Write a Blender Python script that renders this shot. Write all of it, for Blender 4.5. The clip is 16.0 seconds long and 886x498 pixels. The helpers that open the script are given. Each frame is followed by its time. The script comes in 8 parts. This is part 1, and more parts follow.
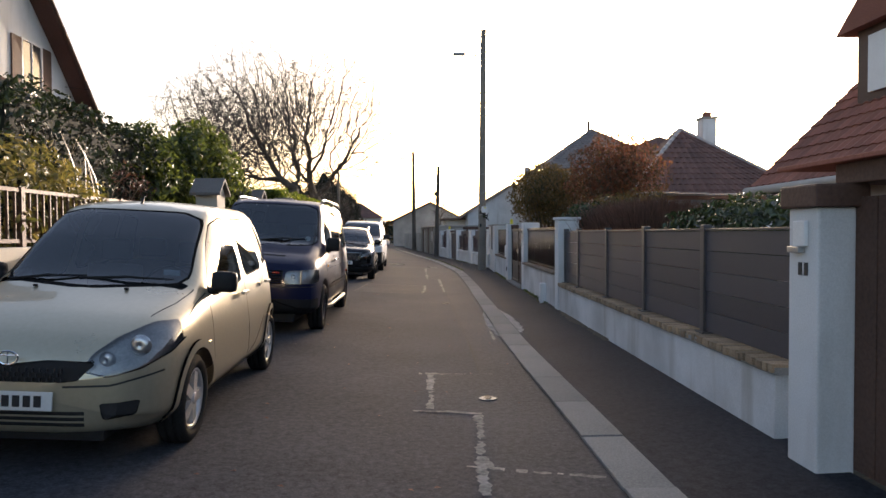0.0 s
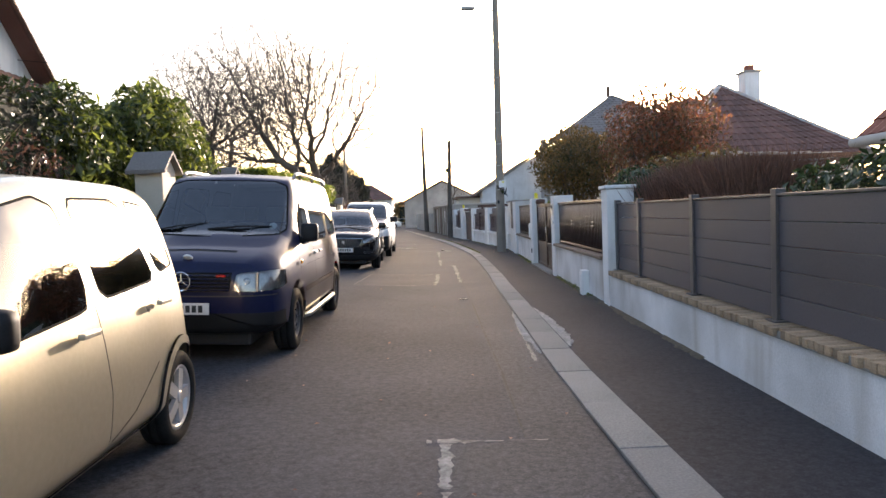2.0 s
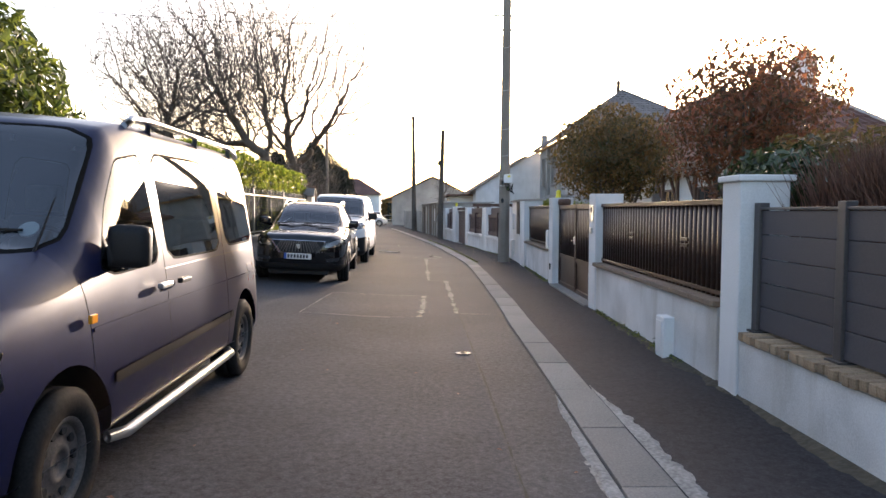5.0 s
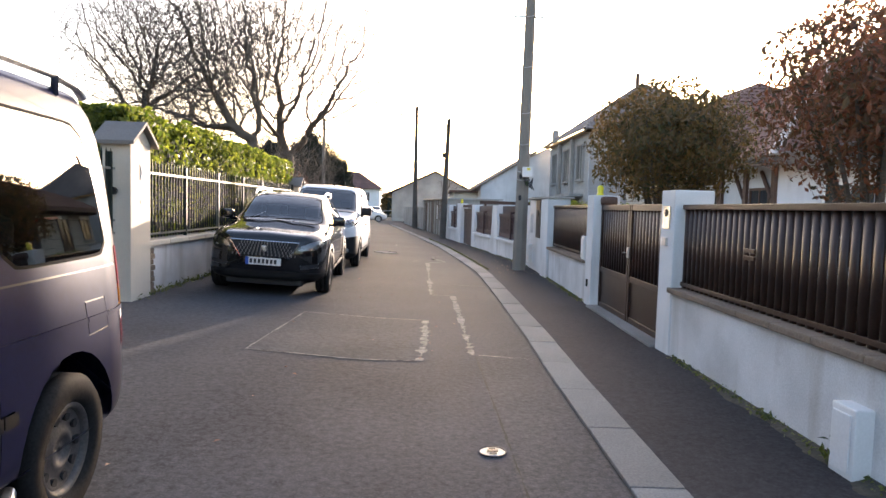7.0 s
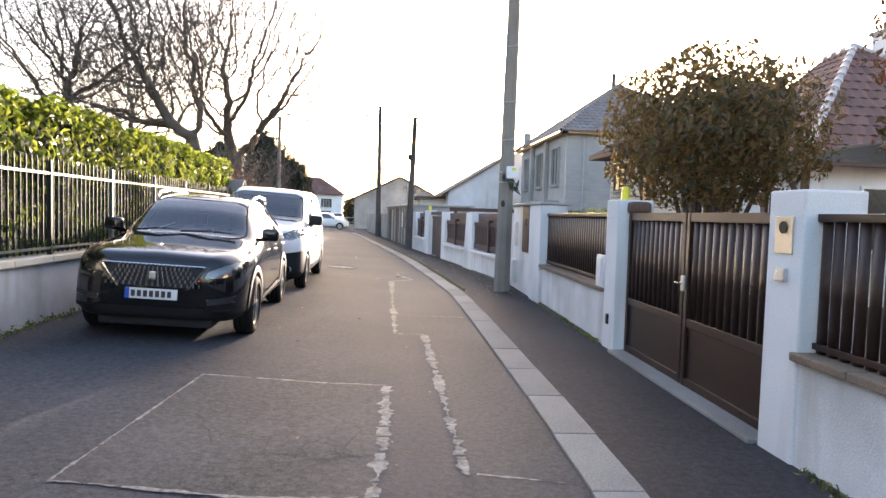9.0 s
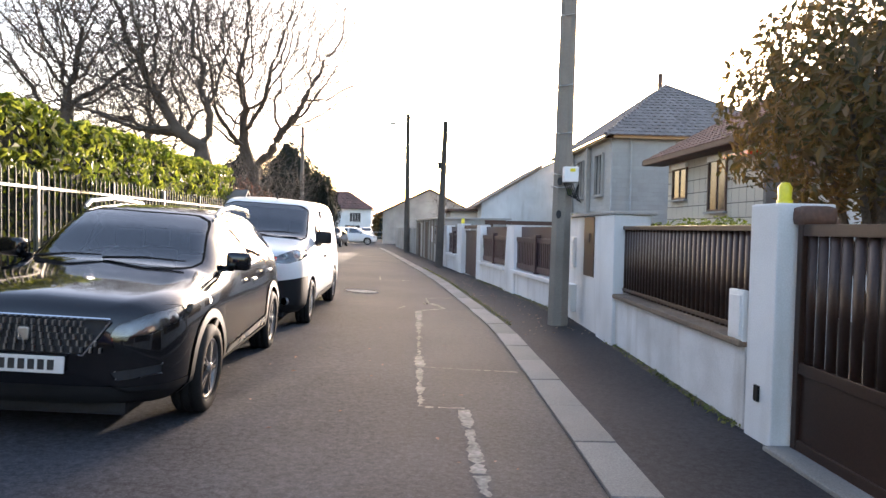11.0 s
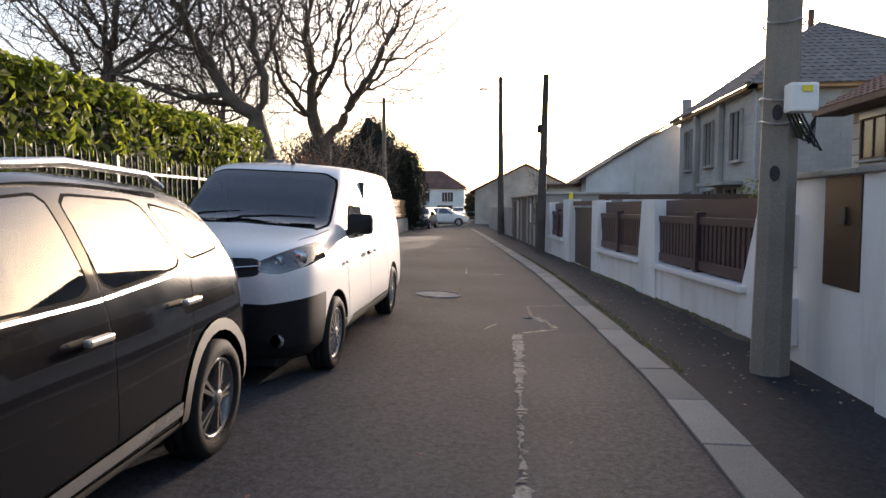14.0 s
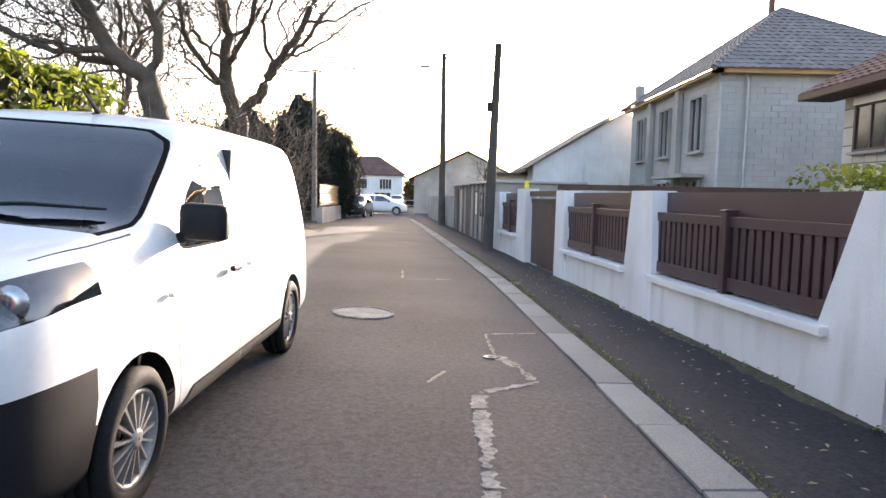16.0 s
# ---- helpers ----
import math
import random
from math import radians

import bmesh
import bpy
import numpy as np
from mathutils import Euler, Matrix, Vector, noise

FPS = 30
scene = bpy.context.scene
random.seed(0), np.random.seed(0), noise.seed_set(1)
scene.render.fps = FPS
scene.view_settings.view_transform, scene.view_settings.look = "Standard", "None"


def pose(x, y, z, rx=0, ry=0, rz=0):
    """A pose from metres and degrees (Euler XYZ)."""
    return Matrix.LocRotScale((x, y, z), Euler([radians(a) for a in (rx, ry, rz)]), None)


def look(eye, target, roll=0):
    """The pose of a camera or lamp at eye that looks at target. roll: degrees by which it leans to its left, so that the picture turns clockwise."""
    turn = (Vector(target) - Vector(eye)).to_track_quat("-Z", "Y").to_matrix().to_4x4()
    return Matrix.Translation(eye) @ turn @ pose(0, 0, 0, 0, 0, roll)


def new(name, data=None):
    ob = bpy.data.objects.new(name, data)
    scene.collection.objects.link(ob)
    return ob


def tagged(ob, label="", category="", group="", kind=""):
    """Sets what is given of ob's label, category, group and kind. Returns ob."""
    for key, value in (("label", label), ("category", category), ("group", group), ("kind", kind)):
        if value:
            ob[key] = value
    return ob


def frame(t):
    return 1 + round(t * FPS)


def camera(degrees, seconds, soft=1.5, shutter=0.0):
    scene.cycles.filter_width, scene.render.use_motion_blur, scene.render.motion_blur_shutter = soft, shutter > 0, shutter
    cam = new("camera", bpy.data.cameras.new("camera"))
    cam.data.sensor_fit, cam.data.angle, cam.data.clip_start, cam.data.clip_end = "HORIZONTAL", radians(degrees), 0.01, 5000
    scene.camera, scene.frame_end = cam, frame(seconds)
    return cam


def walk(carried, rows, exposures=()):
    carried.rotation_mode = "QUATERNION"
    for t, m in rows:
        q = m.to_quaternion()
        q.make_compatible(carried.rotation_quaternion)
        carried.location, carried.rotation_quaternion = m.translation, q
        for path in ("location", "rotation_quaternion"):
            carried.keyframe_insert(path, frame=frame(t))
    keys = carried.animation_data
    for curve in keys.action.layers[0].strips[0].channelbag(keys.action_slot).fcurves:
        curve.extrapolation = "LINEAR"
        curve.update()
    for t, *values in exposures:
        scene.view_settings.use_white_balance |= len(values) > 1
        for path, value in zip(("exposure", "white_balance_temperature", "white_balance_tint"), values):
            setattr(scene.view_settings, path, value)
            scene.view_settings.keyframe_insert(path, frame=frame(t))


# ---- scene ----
cam = camera(69.2, 16.0, soft=1.5)
PATH = [
    (0, (-0.002, 0.036, 1.516), (0.088, 2.033, 1.466), -0.3),
    (0.5, (0.019, 0.728, 1.477), (0.096, 2.725, 1.405), -0.9),
    (1, (0.04, 1.429, 1.472), (0.099, 3.425, 1.36), -1.0),
    (1.5, (0.051, 2.075, 1.489), (0.064, 4.071, 1.36), -1.4),
    (2, (0.11, 2.752, 1.502), (0.154, 4.749, 1.39), -2.4),
    (2.5, (0.118, 3.4, 1.507), (0.159, 5.396, 1.388), -1.5),
    (3, (0.135, 4.123, 1.527), (0.209, 6.119, 1.427), -1.7),
    (3.5, (0.13, 4.826, 1.548), (0.216, 6.823, 1.467), -0.4),
    (4, (0.177, 5.595, 1.537), (0.252, 7.591, 1.444), -0.5),
    (6.5, (0.147, 9.127, 1.515), (0.239, 11.12, 1.384), 1.3),
    (7, (0.151, 9.874, 1.521), (0.235, 11.868, 1.392), 1.6),
    (7.5, (0.126, 10.552, 1.512), (0.205, 12.548, 1.404), 1.8),
    (8, (0.163, 11.273, 1.528), (0.345, 13.262, 1.431), 1.6),
    (8.5, (0.187, 11.957, 1.509), (0.399, 13.942, 1.395), 1.7),
    (9, (0.22, 12.693, 1.543), (0.413, 14.681, 1.438), 1.7),
    (9.5, (0.245, 13.327, 1.551), (0.413, 15.318, 1.463), 2.2),
    (12, (0.357, 16.828, 1.557), (0.358, 18.827, 1.493), -0.3),
    (12.5, (0.337, 17.537, 1.519), (0.278, 19.534, 1.443), -0.7),
    (13, (0.334, 18.254, 1.53), (0.242, 20.25, 1.443), -0.9),
    (13.5, (0.332, 18.918, 1.516), (0.119, 20.901, 1.371), 0.1),
    (14, (0.346, 19.638, 1.53), (0.148, 21.624, 1.398), -0.1),
    (14.5, (0.34, 20.313, 1.536), (0.159, 22.301, 1.411), -0.1),
    (15, (0.285, 20.947, 1.523), (0.178, 22.94, 1.386), 0.4),
    (15.5, (0.213, 21.612, 1.532), (0.116, 23.604, 1.381), 0.3),
    (16, (0.194, 22.439, 1.531), (0.189, 24.432, 1.364), 1.2),
]
EXPOSURES = [(0, 1.42), (0.5, 1.5), (1, 1.8), (1.5, 2.2), (3.5, 2.28), (6.5, 2.18), (7, 2.48), (8, 2.58), (9, 2.8), (9.5, 2.78), (12, 2.15), (12.5, 1.82), (13, 1.97), (14, 1.65), (14.5, 1.58), (15, 2.1), (16, 2.75)]
walk(cam, [(t, look(eye, target, roll)) for t, eye, target, roll in PATH], [(t, stops, 6350, 20) for t, stops in EXPOSURES])

# ---- daylight: low winter sun ahead and to the side, pale sky ----
SUN_EL, SUN_AZ = radians(9.0), radians(17.0)
world = bpy.data.worlds.new("sky")
scene.world = world
world.use_nodes = True
wn = world.node_tree
sky = wn.nodes.new("ShaderNodeTexSky")
sky.sky_type, sky.sun_disc, sky.sun_elevation, sky.sun_rotation = "NISHITA", False, SUN_EL, SUN_AZ
sky.air_density, sky.dust_density, sky.ozone_density = 1.0, 3.5, 1.0
wn.links.new(sky.outputs[0], wn.nodes["Background"].inputs[0])
wn.nodes["Background"].inputs[1].default_value = 0.15
sun_data = bpy.data.lights.new("sun", "SUN")
sun_data.energy, sun_data.angle, sun_data.color = 3.2, radians(0.6), (1.0, 0.85, 0.66)
sun_way = Vector((math.sin(SUN_AZ) * math.cos(SUN_EL), math.cos(SUN_AZ) * math.cos(SUN_EL), math.sin(SUN_EL)))
new("sun", sun_data).matrix_world = look((60, 200, 40), Vector((60, 200, 40)) - sun_way)


# ---- materials ----
def nodes_of(name):
    m = bpy.data.materials.new(name)
    m.use_nodes = True
    nt = m.node_tree
    return m, nt, nt.nodes["Principled BSDF"]


def surf(name, dark, light, rough=0.8, big=0.6, fine=40.0, bump=0.2, metal=0.0, coat=0.0, island=0.0, random_ob=0.0, mix=0.5, depth=0.01, spec=0.5, streak=0.0):
    """Two colours mixed by stains (big) and grain (fine), with relief; island or random_ob: how far pieces differ in tone."""
    m, nt, bs = nodes_of(name)
    N, L = nt.nodes.new, nt.links.new
    tc = N("ShaderNodeTexCoord")
    n1, n2 = N("ShaderNodeTexNoise"), N("ShaderNodeTexNoise")
    n1.inputs["Scale"].default_value, n1.inputs["Detail"].default_value = big, 6
    n2.inputs["Scale"].default_value, n2.inputs["Detail"].default_value = fine, 4
    L(tc.outputs["Object"], n1.inputs["Vector"]), L(tc.outputs["Object"], n2.inputs["Vector"])
    blend = N("ShaderNodeMix")
    blend.inputs[0].default_value = mix
    L(n1.outputs[0], blend.inputs[2]), L(n2.outputs[0], blend.inputs[3])
    spread = N("ShaderNodeMapRange")
    spread.inputs[1].default_value, spread.inputs[2].default_value = 0.33, 0.67
    L(blend.outputs[0], spread.inputs[0])
    col = N("ShaderNodeMix")
    col.data_type = "RGBA"
    col.inputs[6].default_value, col.inputs[7].default_value = (*dark, 1), (*light, 1)
    L(spread.outputs[0], col.inputs[0])
    out = col.outputs[2]
    if streak:
        long, fall, span = N("ShaderNodeMapping"), N("ShaderNodeTexNoise"), N("ShaderNodeMapRange")
        long.inputs["Scale"].default_value = (4, 4, 0.6)
        fall.inputs["Scale"].default_value, fall.inputs["Detail"].default_value = 1.0, 7
        span.inputs[1].default_value, span.inputs[2].default_value = 0.52, 0.72
        span.inputs[3].default_value, span.inputs[4].default_value = 0.0, streak
        L(tc.outputs["Object"], long.inputs[0]), L(long.outputs[0], fall.inputs["Vector"]), L(fall.outputs[0], span.inputs[0])
        soil = N("ShaderNodeMix")
        soil.data_type = "RGBA"
        soil.inputs[7].default_value = (0.30, 0.27, 0.22, 1)
        L(span.outputs[0], soil.inputs[0]), L(out, soil.inputs[6])
        out = soil.outputs[2]
    if island or random_ob:
        src = N("ShaderNodeNewGeometry").outputs["Random Per Island"] if island else N("ShaderNodeObjectInfo").outputs["Random"]
        amount = island or random_ob
        r = N("ShaderNodeMapRange")
        r.inputs[3].default_value, r.inputs[4].default_value = 1 - amount, 1 + amount
        L(src, r.inputs[0])
        hsv = N("ShaderNodeHueSaturation")
        L(r.outputs[0], hsv.inputs["Value"]), L(out, hsv.inputs["Color"])
        out = hsv.outputs[0]
    L(out, bs.inputs["Base Color"])
    rr = N("ShaderNodeMapRange")
    rr.inputs[3].default_value, rr.inputs[4].default_value = max(rough - 0.1, 0.02), min(rough + 0.1, 1)
    L(n1.outputs[0], rr.inputs[0]), L(rr.outputs[0], bs.inputs["Roughness"])
    bs.inputs["Metallic"].default_value, bs.inputs["Coat Weight"].default_value = metal, coat
    bs.inputs["Specular IOR Level"].default_value = spec
    bs.inputs["Coat Roughness"].default_value = 0.04
    if bump:
        b = N("ShaderNodeBump")
        b.inputs["Strength"].default_value, b.inputs["Distance"].default_value = bump, depth
        L(n2.outputs[0], b.inputs["Height"]), L(b.outputs[0], bs.inputs["Normal"])
    return m


def glass(name, tint, gloss=0.08):
    m, nt, bs = nodes_of(name)
    N, L = nt.nodes.new, nt.links.new
    tr, gl, fr, mx = N("ShaderNodeBsdfTransparent"), N("ShaderNodeBsdfGlossy"), N("ShaderNodeFresnel"), N("ShaderNodeMixShader")
    tr.inputs[0].default_value, gl.inputs["Roughness"].default_value, fr.inputs[0].default_value = (*tint, 1), 0.02, 1.55
    plus = N("ShaderNodeMath")
    plus.inputs[1].default_value = gloss
    L(fr.outputs[0], plus.inputs[0]), L(plus.outputs[0], mx.inputs[0]), L(tr.outputs[0], mx.inputs[1]), L(gl.outputs[0], mx.inputs[2])
    L(mx.outputs[0], nt.nodes["Material Output"].inputs[0])
    return m


def leafy(name, dark, light, through_light=0.35, rough=0.45):
    m, nt, bs = nodes_of(name)
    N, L = nt.nodes.new, nt.links.new
    geo, ramp = N("ShaderNodeNewGeometry"), N("ShaderNodeMix")
    ramp.data_type = "RGBA"
    ramp.inputs[6].default_value, ramp.inputs[7].default_value = (*dark, 1), (*light, 1)
    L(geo.outputs["Random Per Island"], ramp.inputs[0])
    L(ramp.outputs[2], bs.inputs["Base Color"])
    bs.inputs["Roughness"].default_value = rough
    tl, mx = N("ShaderNodeBsdfTranslucent"), N("ShaderNodeMixShader")
    bright = N("ShaderNodeHueSaturation")
    bright.inputs["Value"].default_value, bright.inputs["Saturation"].default_value = 1.6, 1.1
    L(ramp.outputs[2], bright.inputs["Color"]), L(bright.outputs[0], tl.inputs[0])
    mx.inputs[0].default_value = through_light
    L(bs.outputs[0], mx.inputs[1]), L(tl.outputs[0], mx.inputs[2]), L(mx.outputs[0], nt.nodes["Material Output"].inputs[0])
    return m


def glow(name, colour, power):
    m, nt, bs = nodes_of(name)
    bs.inputs["Base Color"].default_value = (*colour, 1)
    bs.inputs["Emission Color"].default_value, bs.inputs["Emission Strength"].default_value = (*colour, 1), power
    return m


def road_surface(name, dark, light):
    """Worn asphalt: stone chips of many tones, broad wheel-worn stains, small relief."""
    m, nt, bs = nodes_of(name)
    N, L = nt.nodes.new, nt.links.new
    tc = N("ShaderNodeTexCoord")
    chips, fine, broad = N("ShaderNodeTexVoronoi"), N("ShaderNodeTexNoise"), N("ShaderNodeTexNoise")
    chips.inputs["Scale"].default_value = 95
    fine.inputs["Scale"].default_value, fine.inputs["Detail"].default_value = 22, 8
    broad.inputs["Scale"].default_value, broad.inputs["Detail"].default_value = 0.55, 5
    for n in (chips, fine, broad):
        L(tc.outputs["Object"], n.inputs["Vector"])
    sep = N("ShaderNodeSeparateColor")
    L(chips.outputs["Color"], sep.inputs[0])
    power = N("ShaderNodeMath")
    power.operation = "POWER"
    power.inputs[1].default_value = 2.2
    L(sep.outputs[0], power.inputs[0])
    a, b, c = N("ShaderNodeMath"), N("ShaderNodeMath"), N("ShaderNodeMapRange")
    a.operation = b.operation = "MULTIPLY_ADD"
    a.inputs[1].default_value, b.inputs[1].default_value = 0.34, 0.75
    L(power.outputs[0], a.inputs[0]), L(fine.outputs[0], a.inputs[2])
    L(broad.outputs[0], b.inputs[0]), L(a.outputs[0], b.inputs[2])
    c.inputs[1].default_value, c.inputs[2].default_value = 0.62, 1.42
    L(b.outputs[0], c.inputs[0])
    col = N("ShaderNodeMix")
    col.data_type = "RGBA"
    col.inputs[6].default_value, col.inputs[7].default_value = (*dark, 1), (*light, 1)
    L(c.outputs[0], col.inputs[0]), L(col.outputs[2], bs.inputs["Base Color"])
    bs.inputs["Roughness"].default_value = 0.8
    bs.inputs["Specular IOR Level"].default_value = 0.2
    bump = N("ShaderNodeBump")
    bump.inputs["Strength"].default_value, bump.inputs["Distance"].default_value = 0.55, 0.004
    L(a.outputs[0], bump.inputs["Height"]), L(bump.outputs[0], bs.inputs["Normal"])
    return m


M = {}
M["asphalt"] = road_surface("asphalt", (0.020, 0.0212, 0.0255), (0.085, 0.089, 0.101))
M["asphalt_dark"] = road_surface("asphalt_dark", (0.012, 0.0125, 0.015), (0.044, 0.0455, 0.053))
M["asphalt_patch"] = road_surface("asphalt_patch", (0.026, 0.0265, 0.029), (0.100, 0.102, 0.108))
M["seam"] = surf("seam", (0.05, 0.05, 0.048), (0.33, 0.325, 0.31), 0.85, 5.0, 30, 0.5, depth=0.006)
M["kerb"] = surf("kerb", (0.13, 0.128, 0.12), (0.26, 0.25, 0.235), 0.85, 1.5, 70, 0.5, random_ob=0.16, depth=0.005)
M["cement"] = surf("cement", (0.10, 0.10, 0.096), (0.36, 0.35, 0.33), 0.9, 4.0, 40, 0.5, depth=0.006)
M["joint"] = surf("joint", (0.02, 0.02, 0.018), (0.05, 0.048, 0.04), 0.95, 3, 60, 0.3)
M["soil"] = surf("soil", (0.04, 0.035, 0.025), (0.09, 0.08, 0.055), 0.95, 0.6, 20, 0.6, depth=0.03)
M["moss"] = leafy("moss", (0.05, 0.07, 0.015), (0.16, 0.17, 0.05))
M["render_white"] = surf("render_white", (0.58, 0.58, 0.57), (0.80, 0.80, 0.80), 0.9, 0.9, 90, 0.35, mix=0.35, depth=0.006, streak=0.28)
M["render_dirty"] = surf("render_dirty", (0.45, 0.45, 0.44), (0.76, 0.76, 0.76), 0.9, 1.3, 80, 0.4, mix=0.3, depth=0.006, streak=0.5)
M["render_cream"] = surf("render_cream", (0.45, 0.41, 0.34), (0.62, 0.57, 0.48), 0.9, 0.8, 80, 0.3, mix=0.35, depth=0.006)
M["render_grey"] = surf("render_grey", (0.22, 0.21, 0.195), (0.42, 0.40, 0.37), 0.92, 0.8, 50, 0.5, mix=0.35, depth=0.008, streak=0.3)
M["block"] = surf("block", (0.30, 0.295, 0.28), (0.44, 0.43, 0.41), 0.92, 0.6, 60, 0.4, island=0.05, depth=0.006)
M["concrete_pole"] = surf("concrete_pole", (0.15, 0.13, 0.108), (0.27, 0.238, 0.20), 0.9, 1.2, 70, 0.4, depth=0.005)
M["wood_pole"] = surf("wood_pole", (0.035, 0.03, 0.025), (0.10, 0.085, 0.07), 0.9, 1.5, 40, 0.5)
M["brick"] = surf("brick", (0.23, 0.155, 0.095), (0.42, 0.31, 0.20), 0.9, 3, 80, 0.5, random_ob=0.3, depth=0.004)
M["mortar"] = surf("mortar", (0.20, 0.19, 0.17), (0.32, 0.31, 0.29), 0.95, 2, 60, 0.4)
M["grey_panel"] = surf("grey_panel", (0.058, 0.053, 0.06), (0.086, 0.08, 0.088), 0.55, 0.8, 120, 0.12, random_ob=0.1, depth=0.002, spec=0.3)
M["grey_post"] = surf("grey_post", (0.05, 0.046, 0.048), (0.075, 0.07, 0.07), 0.4, 1, 60, 0.05)
M["brown_metal"] = surf("brown_metal", (0.020, 0.0095, 0.0065), (0.038, 0.019, 0.013), 0.40, 1.5, 60, 0.08, depth=0.002, spec=0.33)
M["brown_pvc"] = surf("brown_pvc", (0.04, 0.022, 0.024), (0.065, 0.037, 0.04), 0.42, 1.2, 60, 0.05, random_ob=0.12)
M["coping"] = surf("coping", (0.12, 0.085, 0.06), (0.22, 0.165, 0.12), 0.9, 2, 60, 0.4)
M["roof_red"] = surf("roof_red", (0.17, 0.055, 0.035), (0.30, 0.11, 0.07), 0.85, 1.2, 50, 0.4, island=0.22)
M["roof_brown"] = surf("roof_brown", (0.09, 0.045, 0.035), (0.17, 0.085, 0.065), 0.85, 1.0, 50, 0.4, island=0.2)
M["roof_grey"] = surf("roof_grey", (0.12, 0.105, 0.10), (0.21, 0.185, 0.17), 0.85, 1.0, 50, 0.4, island=0.15)
M["timber"] = surf("timber", (0.06, 0.03, 0.02), (0.12, 0.065, 0.045), 0.7, 2, 40, 0.3)
M["timber_light"] = surf("timber_light", (0.30, 0.18, 0.08), (0.46, 0.30, 0.15), 0.7, 2, 40, 0.3)
M["zinc"] = surf("zinc", (0.30, 0.29, 0.28), (0.45, 0.44, 0.42), 0.5, 2, 40, 0.1, metal=0.3)
M["gutter"] = surf("gutter", (0.45, 0.36, 0.30), (0.58, 0.48, 0.41), 0.5, 2, 40, 0.1)
M["white_pvc"] = surf("white_pvc", (0.66, 0.66, 0.65), (0.78, 0.78, 0.77), 0.4, 2, 60, 0.05)
M["yellow"] = surf("yellow", (0.62, 0.52, 0.02), (0.80, 0.68, 0.04), 0.3, 2, 40, 0.05)
M["steel"] = surf("steel", (0.42, 0.42, 0.41), (0.6, 0.6, 0.59), 0.35, 3, 60, 0.1, metal=0.8)
M["dark_void"] = surf("dark_void", (0.012, 0.012, 0.013), (0.022, 0.022, 0.024), 0.7, 3, 60, 0.1)
M["black_plastic"] = surf("black_plastic", (0.009, 0.009, 0.0095), (0.017, 0.017, 0.018), 0.55, 3, 150, 0.15, depth=0.001, spec=0.2)
M["rubber"] = surf("rubber", (0.012, 0.012, 0.012), (0.028, 0.027, 0.026), 0.8, 4, 80, 0.3, depth=0.002, spec=0.15)
M["house_window"] = surf("house_window", (0.03, 0.032, 0.036), (0.06, 0.062, 0.066), 0.08, 1, 10, 0, spec=0.45)
M["green_iron"] = surf("green_iron", (0.008, 0.013, 0.010), (0.018, 0.026, 0.021), 0.6, 2, 50, 0.1, spec=0.15)
M["iron_white"] = surf("iron_white", (0.12, 0.125, 0.105), (0.21, 0.215, 0.185), 0.35, 2, 50, 0.1)
M["rust_iron"] = surf("rust_iron", (0.06, 0.03, 0.016), (0.14, 0.07, 0.035), 0.6, 3, 50, 0.2)
M["hedge_leaf"] = leafy("hedge_leaf", (0.05, 0.075, 0.012), (0.19, 0.21, 0.04), 0.5)
M["laurel_leaf"] = leafy("laurel_leaf", (0.020, 0.033, 0.009), (0.13, 0.15, 0.035), 0.45, 0.35)
M["dark_leaf"] = leafy("dark_leaf", (0.012, 0.02, 0.008), (0.04, 0.055, 0.018), 0.15)
M["glossy_leaf"] = leafy("glossy_leaf", (0.02, 0.032, 0.014), (0.065, 0.085, 0.035), 0.15, 0.25)
M["gold_leaf"] = leafy("gold_leaf", (0.07, 0.075, 0.02), (0.24, 0.19, 0.06))
M["olive_leaf"] = leafy("olive_leaf", (0.045, 0.045, 0.015), (0.17, 0.105, 0.042), 0.45)
M["red_leaf"] = leafy("red_leaf", (0.05, 0.042, 0.02), (0.19, 0.078, 0.045), 0.45)
M["brown_leaf"] = leafy("brown_leaf", (0.09, 0.045, 0.03), (0.19, 0.10, 0.065), 0.2)
M["conifer_leaf"] = leafy("conifer_leaf", (0.006, 0.010, 0.005), (0.016, 0.022, 0.009), 0.05, 0.8)
M["straw"] = leafy("straw", (0.16, 0.12, 0.07), (0.30, 0.24, 0.15), 0.2)
M["bark"] = surf("bark", (0.045, 0.035, 0.026), (0.13, 0.105, 0.08), 0.95, 3, 40, 0.6, depth=0.02)
M["twig"] = surf("twig", (0.06, 0.05, 0.042), (0.13, 0.11, 0.09), 0.95, 3, 40, 0.2)
# Near-black filling inside leaf crowns: blocks light and stands for the shade within.
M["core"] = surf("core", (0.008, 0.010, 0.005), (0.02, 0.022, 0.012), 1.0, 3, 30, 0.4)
M["plate"] = surf("plate", (0.62, 0.62, 0.60), (0.72, 0.72, 0.70), 0.4, 3, 60, 0.0)
M["ink"] = surf("ink", (0.015, 0.015, 0.017), (0.03, 0.03, 0.032), 0.5, 3, 60, 0.0)
M["alloy_grey"] = surf("alloy_grey", (0.16, 0.155, 0.15), (0.26, 0.25, 0.245), 0.35, 5, 80, 0.05, metal=0.7)
M["chrome"] = surf("chrome", (0.72, 0.72, 0.72), (0.82, 0.82, 0.82), 0.12, 2, 40, 0.0, metal=1.0)
M["alloy"] = surf("alloy", (0.5, 0.49, 0.48), (0.62, 0.61, 0.6), 0.35, 5, 80, 0.05, metal=0.5)
M["steel_rim"] = surf("steel_rim", (0.06, 0.058, 0.055), (0.13, 0.12, 0.115), 0.6, 8, 80, 0.2, metal=0.3)
